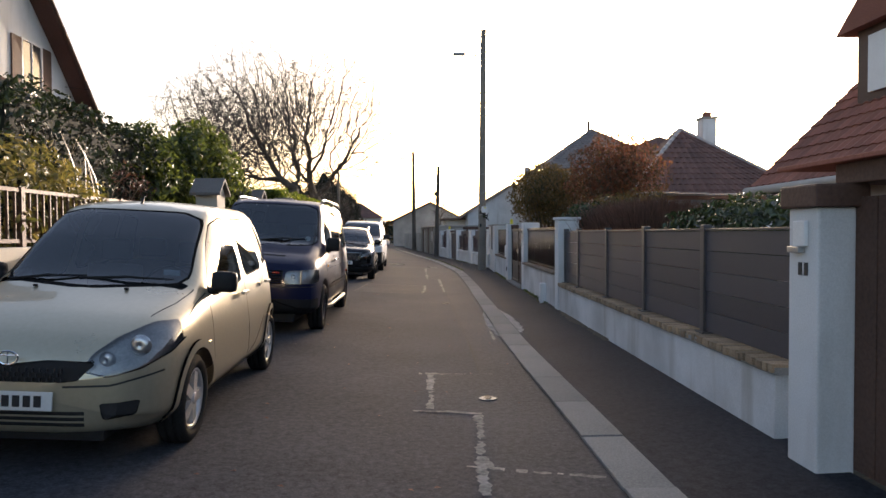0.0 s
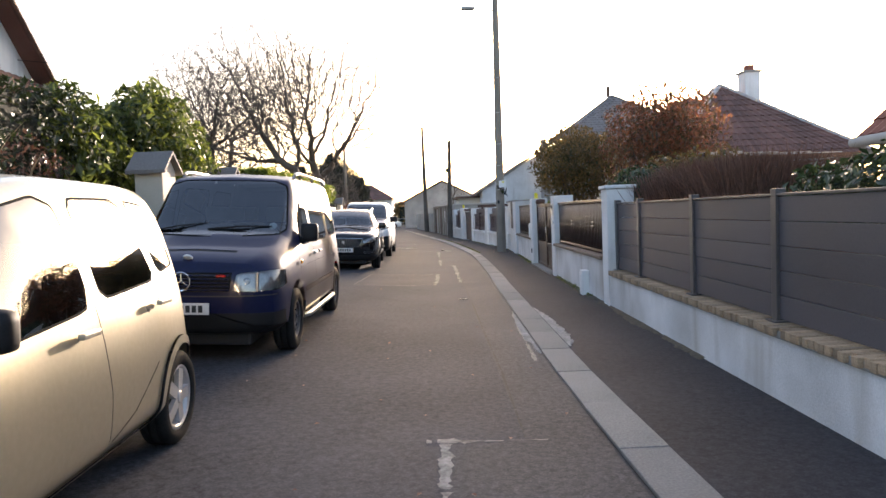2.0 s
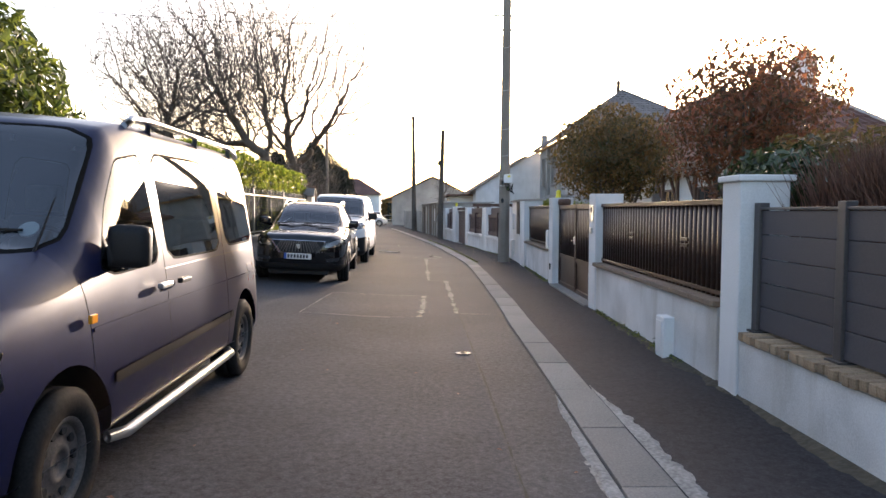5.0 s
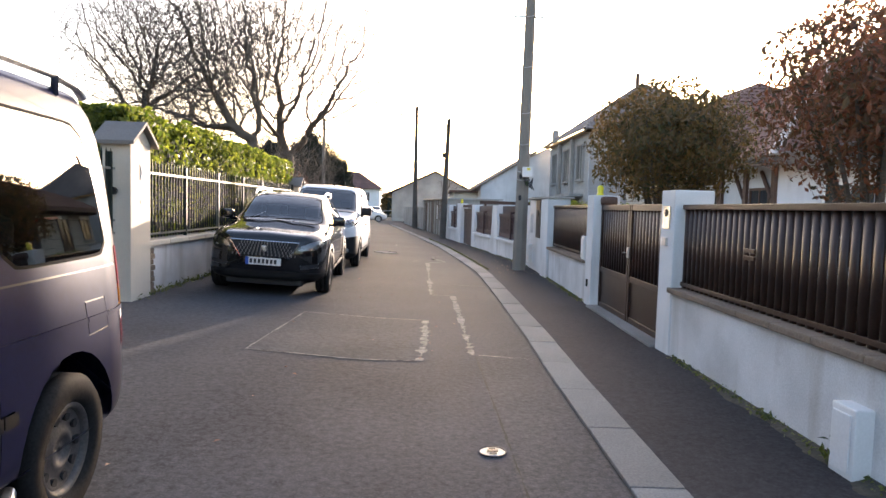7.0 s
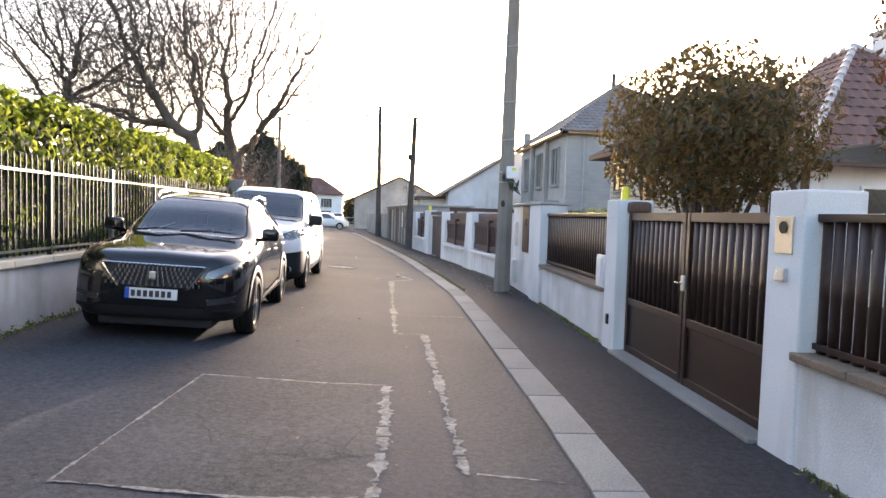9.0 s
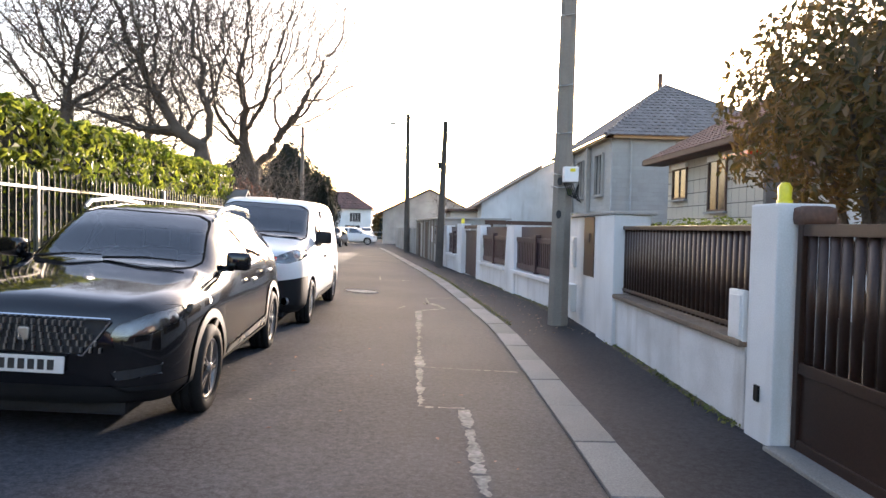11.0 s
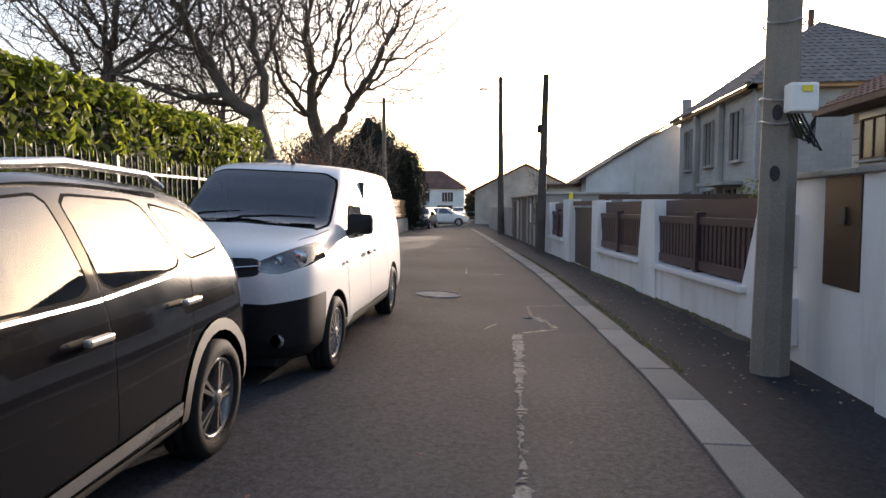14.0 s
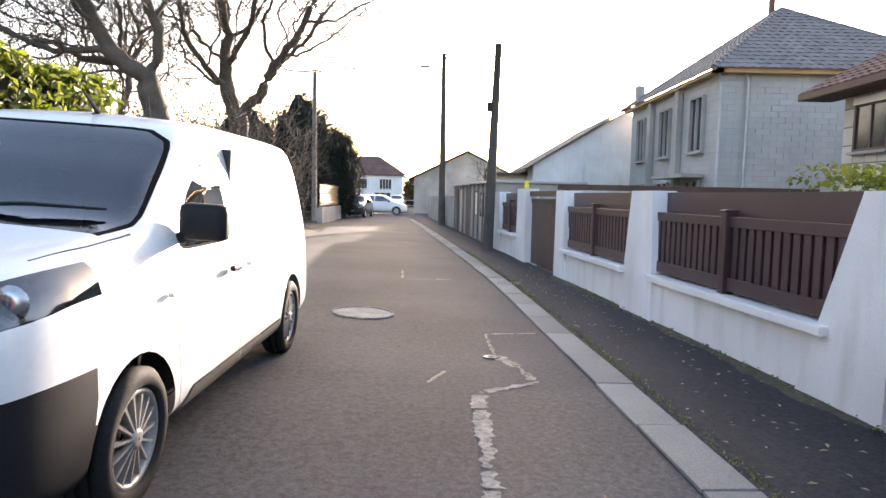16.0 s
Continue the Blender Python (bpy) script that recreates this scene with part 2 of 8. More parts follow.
M["lamp_in"] = surf("lamp_in", (0.26, 0.265, 0.26), (0.46, 0.46, 0.45), 0.4, 9, 60, 0.1, metal=0.5)
M["red_lens"] = surf("red_lens", (0.40, 0.012, 0.01), (0.55, 0.02, 0.015), 0.15, 4, 60, 0.0, coat=0.6)
M["orange_lens"] = surf("orange_lens", (0.6, 0.22, 0.01), (0.75, 0.3, 0.02), 0.15, 4, 60, 0.0, coat=0.6)
M["seat"] = surf("seat", (0.03, 0.03, 0.032), (0.06, 0.06, 0.065), 0.9, 3, 90, 0.3)
M["window_rubber"] = surf("window_rubber", (0.006, 0.006, 0.006), (0.012, 0.012, 0.012), 0.85, 3, 60, 0.0, spec=0.04)
M["lens"] = glass("lens", (0.86, 0.88, 0.88))
M["car_glass"] = glass("car_glass", (0.60, 0.67, 0.69), 0.10)
M["dark_glass"] = glass("dark_glass", (0.34, 0.37, 0.36), 0.12)
M["pale_glass"] = glass("pale_glass", (0.62, 0.66, 0.62), 0.25)
M["paint_gold"] = surf("paint_gold", (0.45, 0.40, 0.285), (0.51, 0.46, 0.335), 0.30, 1.2, 30, 0.0, metal=0.6, coat=0.6)
M["paint_blue"] = surf("paint_blue", (0.004, 0.006, 0.028), (0.006, 0.009, 0.042), 0.33, 1.2, 30, 0.0, coat=0.25, spec=0.16)
M["paint_black"] = surf("paint_black", (0.004, 0.004, 0.005), (0.007, 0.007, 0.008), 0.13, 1.2, 30, 0.0, coat=1.0, spec=0.12)
M["paint_white"] = surf("paint_white", (0.69, 0.685, 0.67), (0.77, 0.765, 0.75), 0.35, 0.8, 30, 0.0, coat=0.6)
M["paint_dark"] = surf("paint_dark", (0.02, 0.02, 0.022), (0.03, 0.03, 0.033), 0.3, 1.2, 30, 0.0, coat=0.7)

M["render_pink"] = surf("render_pink", (0.42, 0.33, 0.30), (0.56, 0.46, 0.42), 0.9, 0.9, 80, 0.3, mix=0.35)
M["ridge_pale"] = surf("ridge_pale", (0.34, 0.30, 0.28), (0.50, 0.46, 0.43), 0.85, 2, 50, 0.3)
M["clad"] = surf("clad", (0.13, 0.115, 0.10), (0.21, 0.19, 0.175), 0.85, 2, 50, 0.3)
M["block_joint"] = surf("block_joint", (0.25, 0.245, 0.23), (0.37, 0.36, 0.34), 0.95, 2, 60, 0.4)
M["brass"] = surf("brass", (0.44, 0.41, 0.33), (0.56, 0.53, 0.44), 0.3, 4, 60, 0.0, metal=0.7)


# ---- building helpers ----
def mesh_of(name, bm, material, smooth=False):
    me = bpy.data.meshes.new(name)
    if smooth:
        for f in bm.faces:
            f.smooth = True
    bm.to_mesh(me)
    bm.free()
    if material:
        me.materials.append(material)
    return me


def part(name, bm, material, parent=None, label="", smooth=False):
    ob = new(name, bm if isinstance(bm, bpy.types.Mesh) else mesh_of(name, bm, material, smooth))
    if parent:
        ob.parent = parent
    if label:
        ob["label"] = label
    return ob


def thing(name, label, category, at=(0, 0, 0), rz=0.0, group="", kind=""):
    ob = new(name)
    ob.empty_display_size = 0.1
    ob.matrix_world = pose(*at, 0, 0, rz)
    return tagged(ob, label, category, group, kind)


def box(bm, x0, x1, y0, y1, z0, z1, bevel=0.0, m=None):
    vs = [bm.verts.new((x, y, z)) for z in (z0, z1) for y in (y0, y1) for x in (x0, x1)]
    fs = [bm.faces.new([vs[i] for i in q]) for q in ((0, 2, 3, 1), (4, 5, 7, 6), (0, 1, 5, 4), (2, 6, 7, 3), (0, 4, 6, 2), (1, 3, 7, 5))]
    if bevel:
        r = bmesh.ops.bevel(bm, geom=list({e for f in fs for e in f.edges}), offset=bevel, segments=2, affect="EDGES", profile=0.6)
        vs = list({v for f in r["faces"] for v in f.verts} | {v for v in vs if v.is_valid})
    if m is not None:
        for v in vs:
            v.co = m @ v.co
    return vs


def boxes(*rows, bevel=0.0, m=None):
    bm = bmesh.new()
    for r in rows:
        box(bm, *r, bevel=bevel, m=m)
    return bm


def tube(bm, points, radii, sides=8, cap=True):
    """A round bar along points, with a radius at each."""
    rings = []
    pts = [Vector(p) for p in points]
    for i, p in enumerate(pts):
        way = (pts[min(i + 1, len(pts) - 1)] - pts[max(i - 1, 0)]).normalized()
        side = way.cross(Vector((0.31, 0.2, 1)) if abs(way.z) < 0.9 else Vector((1, 0.1, 0))).normalized()
        up = side.cross(way)
        r = radii[i] if hasattr(radii, "__len__") else radii
        rings.append([bm.verts.new(p + side * (r * math.cos(a)) + up * (r * math.sin(a))) for a in (2 * math.pi * k / sides for k in range(sides))])
    for a, b in zip(rings, rings[1:]):
        for k in range(sides):
            bm.faces.new((a[k], a[(k + 1) % sides], b[(k + 1) % sides], b[k]))
    if cap:
        bm.faces.new(rings[0]), bm.faces.new(rings[-1][::-1])
    return bm


def prism(bm, outline, axis, lo, hi):
    """A flat outline drawn out along an axis."""
    def put(a, b, c):
        return {"x": (c, a, b), "y": (a, c, b), "z": (a, b, c)}[axis]
    lower, upper = [[bm.verts.new(put(a, b, c)) for a, b in outline] for c in (lo, hi)]
    bm.faces.new(lower), bm.faces.new(upper[::-1])
    n = len(outline)
    for i in range(n):
        bm.faces.new((lower[i], lower[(i + 1) % n], upper[(i + 1) % n], upper[i]))
    bmesh.ops.recalc_face_normals(bm, faces=bm.faces)
    return bm


def raw(name, verts, faces, material, smooth=False):
    me = bpy.data.meshes.new(name)
    me.from_pydata(verts, [], faces)
    if smooth:
        me.polygons.foreach_set("use_smooth", [True] * len(me.polygons))
    me.materials.append(material)
    return me


def leaves(name, centres, normals, length, width, material, rng, droop=0.3):
    """Many small folded leaves, four corners each, about the given way out."""
    n = len(centres)
    normals = normals + rng.normal(0, 0.55, (n, 3))
    normals /= np.linalg.norm(normals, axis=1)[:, None]
    along = np.cross(normals, rng.normal(0, 1, (n, 3)))
    along /= np.linalg.norm(along, axis=1)[:, None] + 1e-9
    along[:, 2] -= droop * rng.random(n)
    side = np.cross(normals, along)
    size = rng.uniform(0.65, 1.3, (n, 1))
    base, tip = centres - along * length * 0.5 * size, centres + along * length * 0.5 * size
    lift = normals * width * 0.25 * size
    left, right = centres + side * width * 0.5 * size + lift, centres - side * width * 0.5 * size + lift
    verts = np.stack([base, left, tip, right], 1).reshape(-1, 3)
    i = np.arange(n) * 4
    faces = np.concatenate([np.stack([i, i + 1, i + 2], 1), np.stack([i, i + 2, i + 3], 1)])
    return raw(name, verts.tolist(), faces.tolist(), material)


def blob_points(rng, n, centre, size, lumps=3.0, shell=0.35):
    """Points and ways out in the outer shell of a lumpy round crown."""
    d = rng.normal(0, 1, (n, 3))
    d /= np.linalg.norm(d, axis=1)[:, None]
    wob = np.array([noise.noise(Vector(v) * lumps + Vector(centre)) for v in d.tolist()])
    r = (1 + 0.28 * wob) * (1 - shell * rng.random(n) ** 1.6)
    return np.array(centre) + d * r[:, None] * np.array(size), d


def slab_points(rng, n, x0, x1, y0, y1, z0, z1, rough=0.08, top_share=0.3):
    """Points over the faces and top of a clipped hedge, with ways out."""
    pts, nor = np.empty((n, 3)), np.zeros((n, 3))
    u, v, w = rng.random(n), rng.random(n), rng.random(n)
    face = rng.random(n)
    pts[:] = np.stack([x0 + u * (x1 - x0), y0 + v * (y1 - y0), z0 + w * (z1 - z0)], 1)
    top, xa = face < top_share, (face >= top_share) & (face < top_share + (1 - top_share) * 0.4)
    xb = (face >= top_share + (1 - top_share) * 0.4) & (face < 0.88)
    ya = (face >= 0.88)
    pts[top, 2], nor[top, 2] = z1, 1
    pts[xa, 0], nor[xa, 0] = x1, 1
    pts[xb, 0], nor[xb, 0] = x0, -1
    pts[ya, 1], nor[ya, 1] = y0, -1
    wob = np.array([noise.noise(Vector(p) * 1.1) * 1.6 + noise.noise(Vector(p) * 3.1) for p in pts.tolist()])
    pts += nor * (wob[:, None] * rough) - nor * (rng.random((n, 1)) ** 2) * 0.22
    return pts, nor


RNG = np.random.default_rng(7)

# ---- plan: lines of the street ----
KERB = [(-60, 1.2), (8.2, 1.21), (12.4, 1.32), (15.3, 1.40), (17.3, 1.47), (19.4, 1.52), (22, 1.57), (24.5, 1.59), (25.8, 1.55), (28, 1.43),
        (29.6, 1.32), (33.8, 1.04), (38, 0.62), (53.7, -1.1), (60.8, -1.95), (72, -3.2)]
WALL = [(-60, 2.2), (4, 2.53), (8, 2.64), (12, 2.71), (16.6, 2.83), (20, 2.91), (24, 3.04), (26.6, 3.1), (31, 2.66), (34.6, 2.22), (37.1, 1.98), (41.2, 1.6), (51, 0.63), (60, -0.3), (72, -1.6)]


def along(line, y):
    return float(np.interp(y, [p[0] for p in line], [p[1] for p in line]))


def kerb_x(y):
    return along(KERB, y)


def wall_x(y):
    return along(WALL, y)


def rise(x):
    """The ground climbs a little towards the hedge side."""
    return float(np.interp(x, (-3.8, -3.6, -0.3, 0.5), (0.19, 0.185, 0.012, 0.0)))


# ---- ground ----
def sheet(xs, ys, zf):
    bm = bmesh.new()
    g = [[bm.verts.new((x, y, zf(x, y))) for x in xs] for y in ys]
    for a, b in zip(g, g[1:]):
        for i in range(len(xs) - 1):
            bm.faces.new((a[i], a[i + 1], b[i + 1], b[i]))
    return bm


gx = [-900, -60, -12, -4.2, -3.8, -3.6, -2, -0.3, 0.5, 8, 60, 900]
gy = [-900, -60, 0, 20, 40, 56, 66, 90, 200, 1500]
ground = part("ground", sheet(gx, gy, lambda x, y: -0.03 + (rise(x) if y < 50 else 0)), M["soil"])
tagged(ground, "bare dark soil and verge under the gardens", "ground", kind="structure")

bm = bmesh.new()
ys = [-60, -20] + [i * 1.0 for i in range(0, 73)]
rows = []
for y in ys:
    xl = -4.1 if y < 45 else -4.1 - (y - 45) * 0.14
    xs = [xl, -3.6, -2.6, -1.5, -0.3, 0.5]
    if y > 48:
        xs = [xl + (kerb_x(y) - xl) * f for f in (0, 0.12, 0.25, 0.5, 0.7, 0.85)]
    xs.append(kerb_x(y) + 0.01)
    rows.append([bm.verts.new((x, y, rise(x) * min(1.0, max(0.0, (56 - y) / 10)))) for x in xs])
for a, b in zip(rows, rows[1:]):
    for i in range(len(a) - 1):
        bm.faces.new((a[i], a[i + 1], b[i + 1], b[i]))
road = part("road", bm, M["asphalt"])
tagged(road, "worn grey asphalt road with patched repairs", "road", kind="structure")
cross = part("road_crossing", boxes((-60, 60, 72, 80, -0.2, 0.004)), M["asphalt"])
tagged(cross, "grey asphalt side road at the end of the street", "road", kind="structure")

bm = bmesh.new()
rows = []
for y in ys:
    k, w = kerb_x(y) + 0.31, wall_x(y) + 0.12
    rows.append([bm.verts.new(p) for p in ((k, y, 0.018), (k + 0.3, y, 0.022), ((k + w) / 2, y, 0.03), (w, y, 0.045))])
for a, b in zip(rows, rows[1:]):
    for i in range(3):
        bm.faces.new((a[i], a[i + 1], b[i + 1], b[i]))
pavement = part("pavement", bm, M["asphalt_dark"])
tagged(pavement, "dark asphalt pavement beside the low walls", "pavement", kind="structure")
bm = bmesh.new()
rows = [[bm.verts.new((kerb_x(y) + o, y, z)) for o, z in ((0.004, 0.002), (0.33, 0.006))] for y in ys]
for a, b in zip(rows, rows[1:]):
    bm.faces.new((a[0], a[1], b[1], b[0]))
kerb = part("kerb", bm, M["joint"])
tagged(kerb, "row of pale concrete kerb slabs with dark joints", "kerb", kind="structure")


# ---- walls on the pavement side ----
def on_wall(y0, y1, inset=0.0):
    """A frame with x along the wall from y0 to y1, y away from the street, z up; and its length."""
    a, b = Vector((wall_x(y0) + inset, y0, 0)), Vector((wall_x(y1) + inset, y1, 0))
    return pose(a.x, a.y, 0, 0, 0, math.degrees(math.atan2(b.y - a.y, b.x - a.x))), (b - a).length


def away(bm, m):
    """On such a frame y points away from the camera's side of the wall: mirror it there."""
    for v in bm.verts:
        v.co = m @ Vector((v.co.x, -v.co.y, v.co.z))
    bmesh.ops.reverse_faces(bm, faces=bm.faces)
    return bm


def wall_piece(name, y0, y1, z1, thick, material, label, bevel=0.012):
    m, n = on_wall(y0, y1)
    ob = part(name, away(boxes((0, n, 0, thick, -0.1, z1), bevel=bevel), m), material)
    return tagged(ob, label, "wall", kind="structure")


def pillar(y, z, w, d, material, label, cap=None, cap_mat=None):
    """A square gate pillar whose street face stands on the wall line."""
    t = thing("gate_pillar", label, "pillar", (wall_x(y) - 0.02, y, 0), group="gate pillars")
    part("shaft", boxes((0, d, -w / 2, w / 2, -0.05, z), bevel=0.015), material, t)
    if cap:
        part("cap", boxes((-cap, d + cap, -w / 2 - cap, w / 2 + cap, z, z + 0.05), bevel=0.012), cap_mat, t)
    return t


wall_piece("wall_one", 4.45, 11.95, 0.52, 0.22, M["render_dirty"], "low white rendered garden wall with damp stains")
wall_piece("wall_two", 12.35, 16.45, 0.70, 0.22, M["render_dirty"], "low white rendered garden wall with grey streaks")
wall_piece("wall_three", 20.2, 23.75, 0.68, 0.22, M["render_dirty"], "low white rendered wall, mossy at its foot")
pillar_30 = pillar(3.95, 1.66, 0.30, 0.24, M["render_white"], "white rendered gate pillar with brown cap and intercom")
pillar_30.matrix_world = pose(2.43, 3.95, 0)
part("cap", boxes((-0.04, 0.30, -0.19, 0.19, 1.66, 1.80), bevel=0.015), M["timber"], pillar_30, "dark brown tiled cap")
pillar(12.1, 1.75, 0.30, 0.40, M["render_white"], "white rendered fence pillar with a flat cap", 0.03, M["render_white"])
pillar_gate = pillar(16.6, 1.77, 0.36, 0.42, M["render_white"], "white rendered gate pillar with an intercom plate")
pillar_lamp = pillar(19.95, 1.78, 0.36, 0.42, M["render_white"], "white rendered gate pillar with a yellow lamp")
m, n = on_wall(23.75, 26.55)
block_wall = part("wall_four", away(boxes((0, n, 0, 0.45, -0.1, 1.78), bevel=0.015), m), M["render_white"])
tagged(block_wall, "tall white rendered wall with a stone coping", "wall", kind="structure")


# ---- vehicles ----
from mathutils.bvhtree import BVHTree
from mathutils.interpolate import poly_3d_calc

SKIN = {}


def glide(xs, ys, at):
    """Smooth curve through points without overshoot."""
    xs, ys = np.array(xs, float), np.array(ys, float)
    h, d = np.diff(xs), np.diff(ys) / np.diff(xs)
    m = np.zeros(len(xs))
    m[0], m[-1] = d[0], d[-1]
    for i in range(1, len(xs) - 1):
        if d[i - 1] * d[i] > 0:
            w1, w2 = 2 * h[i] + h[i - 1], h[i] + 2 * h[i - 1]
            m[i] = (w1 + w2) / (w1 / d[i - 1] + w2 / d[i])
    k = np.clip(np.searchsorted(xs, at) - 1, 0, len(h) - 1)
    t = (at - xs[k]) / h[k]
    return (ys[k] * (1 + 2 * t) * (1 - t) ** 2 + m[k] * h[k] * t * (1 - t) ** 2 + ys[k + 1] * t * t * (3 - 2 * t) + m[k + 1] * h[k] * t * t * (t - 1))


def shell(stations, low=0.2, nose=0.05, tail=0.03, step=0.09):
    """A car's skin, front at x = 0. Stations: x, widest half width, half width and height of the belt, half width and height of the roof edge, top."""
    cols = list(zip(*stations))
    xs = np.unique(np.concatenate([np.arange(0, cols[0][-1], step), cols[0]]))
    wm, wb, zb, wr, zr, zt = (glide(cols[0], c, xs) for c in cols[1:])
    length = cols[0][-1]
    bm = bmesh.new()
    rings = []
    for i, x in enumerate(xs):
        lo = low + 0.06 * max(0, 1 - x / 0.3) + 0.1 * max(0, 1 - (length - x) / 0.4)
        p = [(0, lo), (wm[i] - 0.14, lo), (wm[i] - 0.035, lo + 0.10), (wm[i], 0.36), (wm[i], 0.62), (wb[i], zb[i]), (wr[i], zr[i]), (max(wr[i] - 0.16, 0.05), zt[i] - 0.018), (0, zt[i])]
        for _ in range(2):
            q = [p[0]]
            for a, b in zip(p, p[1:]):
                q += [(a[0] * 0.75 + b[0] * 0.25, a[1] * 0.75 + b[1] * 0.25), (a[0] * 0.25 + b[0] * 0.75, a[1] * 0.25 + b[1] * 0.75)]
            p = q + [p[-1]]
            p = [p[0]] + p[2:-2] + [p[-1]]
        ring = p + [(-y, z) for y, z in p[-2:0:-1]]
        rings.append([bm.verts.new((x, y, z)) for y, z in ring])
    n = len(rings[0])
    for a, b in zip(rings, rings[1:]):
        for k in range(n):
            bm.faces.new((a[k], b[k], b[(k + 1) % n], a[(k + 1) % n]))
    for ring, bulge, sign in ((rings[0], nose, -1), (rings[-1], tail, 1)):
        mid = Vector((sum((v.co.x for v in ring)) / n, 0, sum(v.co.z for v in ring) / n))
        last = ring
        for f in (0.8, 0.55, 0.3):
            nxt = [bm.verts.new(mid + (v.co - mid) * f + Vector((sign * bulge * (1 - f * f), 0, 0))) for v in ring]
            for k in range(n):
                q = (last[k], last[(k + 1) % n], nxt[(k + 1) % n], nxt[k])
                bm.faces.new(q if sign < 0 else q[::-1])
            last = nxt
        bm.faces.new(last)
    bmesh.ops.recalc_face_normals(bm, faces=bm.faces)
    bm.normal_update()
    bm.verts.index_update()
    SKIN["places"], SKIN["ways"] = [v.co.copy() for v in bm.verts], [v.normal.copy() for v in bm.verts]
    SKIN["corners"] = [[v.index for v in f.verts] for f in bm.faces]
    SKIN["tree"] = BVHTree.FromPolygons(SKIN["places"], SKIN["corners"])
    return bm


def inside(poly, a, b):
    hit = False
    for (x0, y0), (x1, y1) in zip(poly, poly[1:] + poly[:1]):
        if (y0 > b) != (y1 > b) and a < (x1 - x0) * (b - y0) / (y1 - y0) + x0:
            hit = not hit
    return hit


def cut(bm, poly, view, side=0, span=(-9, 9), lift=0.0, least=0.3):
    """Cuts an outline, seen from the side (x, z), the front (y, z) or above (x, y), out of a skin, and returns that piece."""
    i, j, k = {"side": (0, 2, 1), "front": (1, 2, 0), "top": (0, 1, 2)}[view]
    lo, hi = [min(p[c] for p in poly) - 0.12 for c in (0, 1)], [max(p[c] for p in poly) + 0.12 for c in (0, 1)]

    def mine():
        out = []
        for f in bm.faces:
            c = f.calc_center_median()
            if lo[0] < c[i] < hi[0] and lo[1] < c[j] < hi[1] and span[0] < c[0] < span[1]:
                f.normal_update()
                nk = f.normal[k] * (side if view == "side" else (-1 if view == "front" else 1))
                if nk > least and (view != "side" or c.y * side > 0):
                    out.append(f)
        return out
    for a, b in zip(poly, poly[1:] + poly[:1]):
        geom = mine()
        co, no = Vector((0, 0, 0)), Vector((0, 0, 0))
        co[i], co[j] = a
        no[i], no[j] = b[1] - a[1], a[0] - b[0]
        if no.length < 1e-6 or not geom:
            continue
        bmesh.ops.bisect_plane(bm, geom=geom + list({e for f in geom for e in f.edges} | {v for f in geom for v in f.verts}), dist=1e-5, plane_co=co, plane_no=no.normalized())
    piece, seen, gone = bmesh.new(), {}, []
    for f in mine():
        c = f.calc_center_median()
        if inside(poly, c[i], c[j]):
            gone.append(f)
            vs = []
            for v in f.verts:
                if v not in seen:
                    seen[v] = piece.verts.new(v.co + v.normal * lift)
                vs.append(seen[v])
            piece.faces.new(vs)
    bmesh.ops.delete(bm, geom=gone, context="FACES")
    return piece


def strip(points, width):
    """An outline of even width along a line of points."""
    left, right = [], []
    for i, p in enumerate(points):
        a, b = points[max(i - 1, 0)], points[min(i + 1, len(points) - 1)]
        d = math.hypot(b[0] - a[0], b[1] - a[1]) or 1
        nx, ny = -(b[1] - a[1]) / d * width / 2, (b[0] - a[0]) / d * width / 2
        left.append((p[0] + nx, p[1] + ny)), right.append((p[0] - nx, p[1] - ny))
    return left + right[::-1]


def arch(x, z, r, n=18, a0=-30, a1=210):
    return [(x + r * math.cos(radians(a0 + (a1 - a0) * i / n)), z + r * math.sin(radians(a0 + (a1 - a0) * i / n))) for i in range(n + 1)]


def lathe(bm, profile, n=36, axis_y=True):
    rings = [[bm.verts.new((r * math.cos(2 * math.pi * k / n), y, r * math.sin(2 * math.pi * k / n))) for k in range(n)] for r, y in profile]
    for a, b in zip(rings, rings[1:]):
        for k in range(n):
            bm.faces.new((a[k], a[(k + 1) % n], b[(k + 1) % n], b[k]))
    return rings


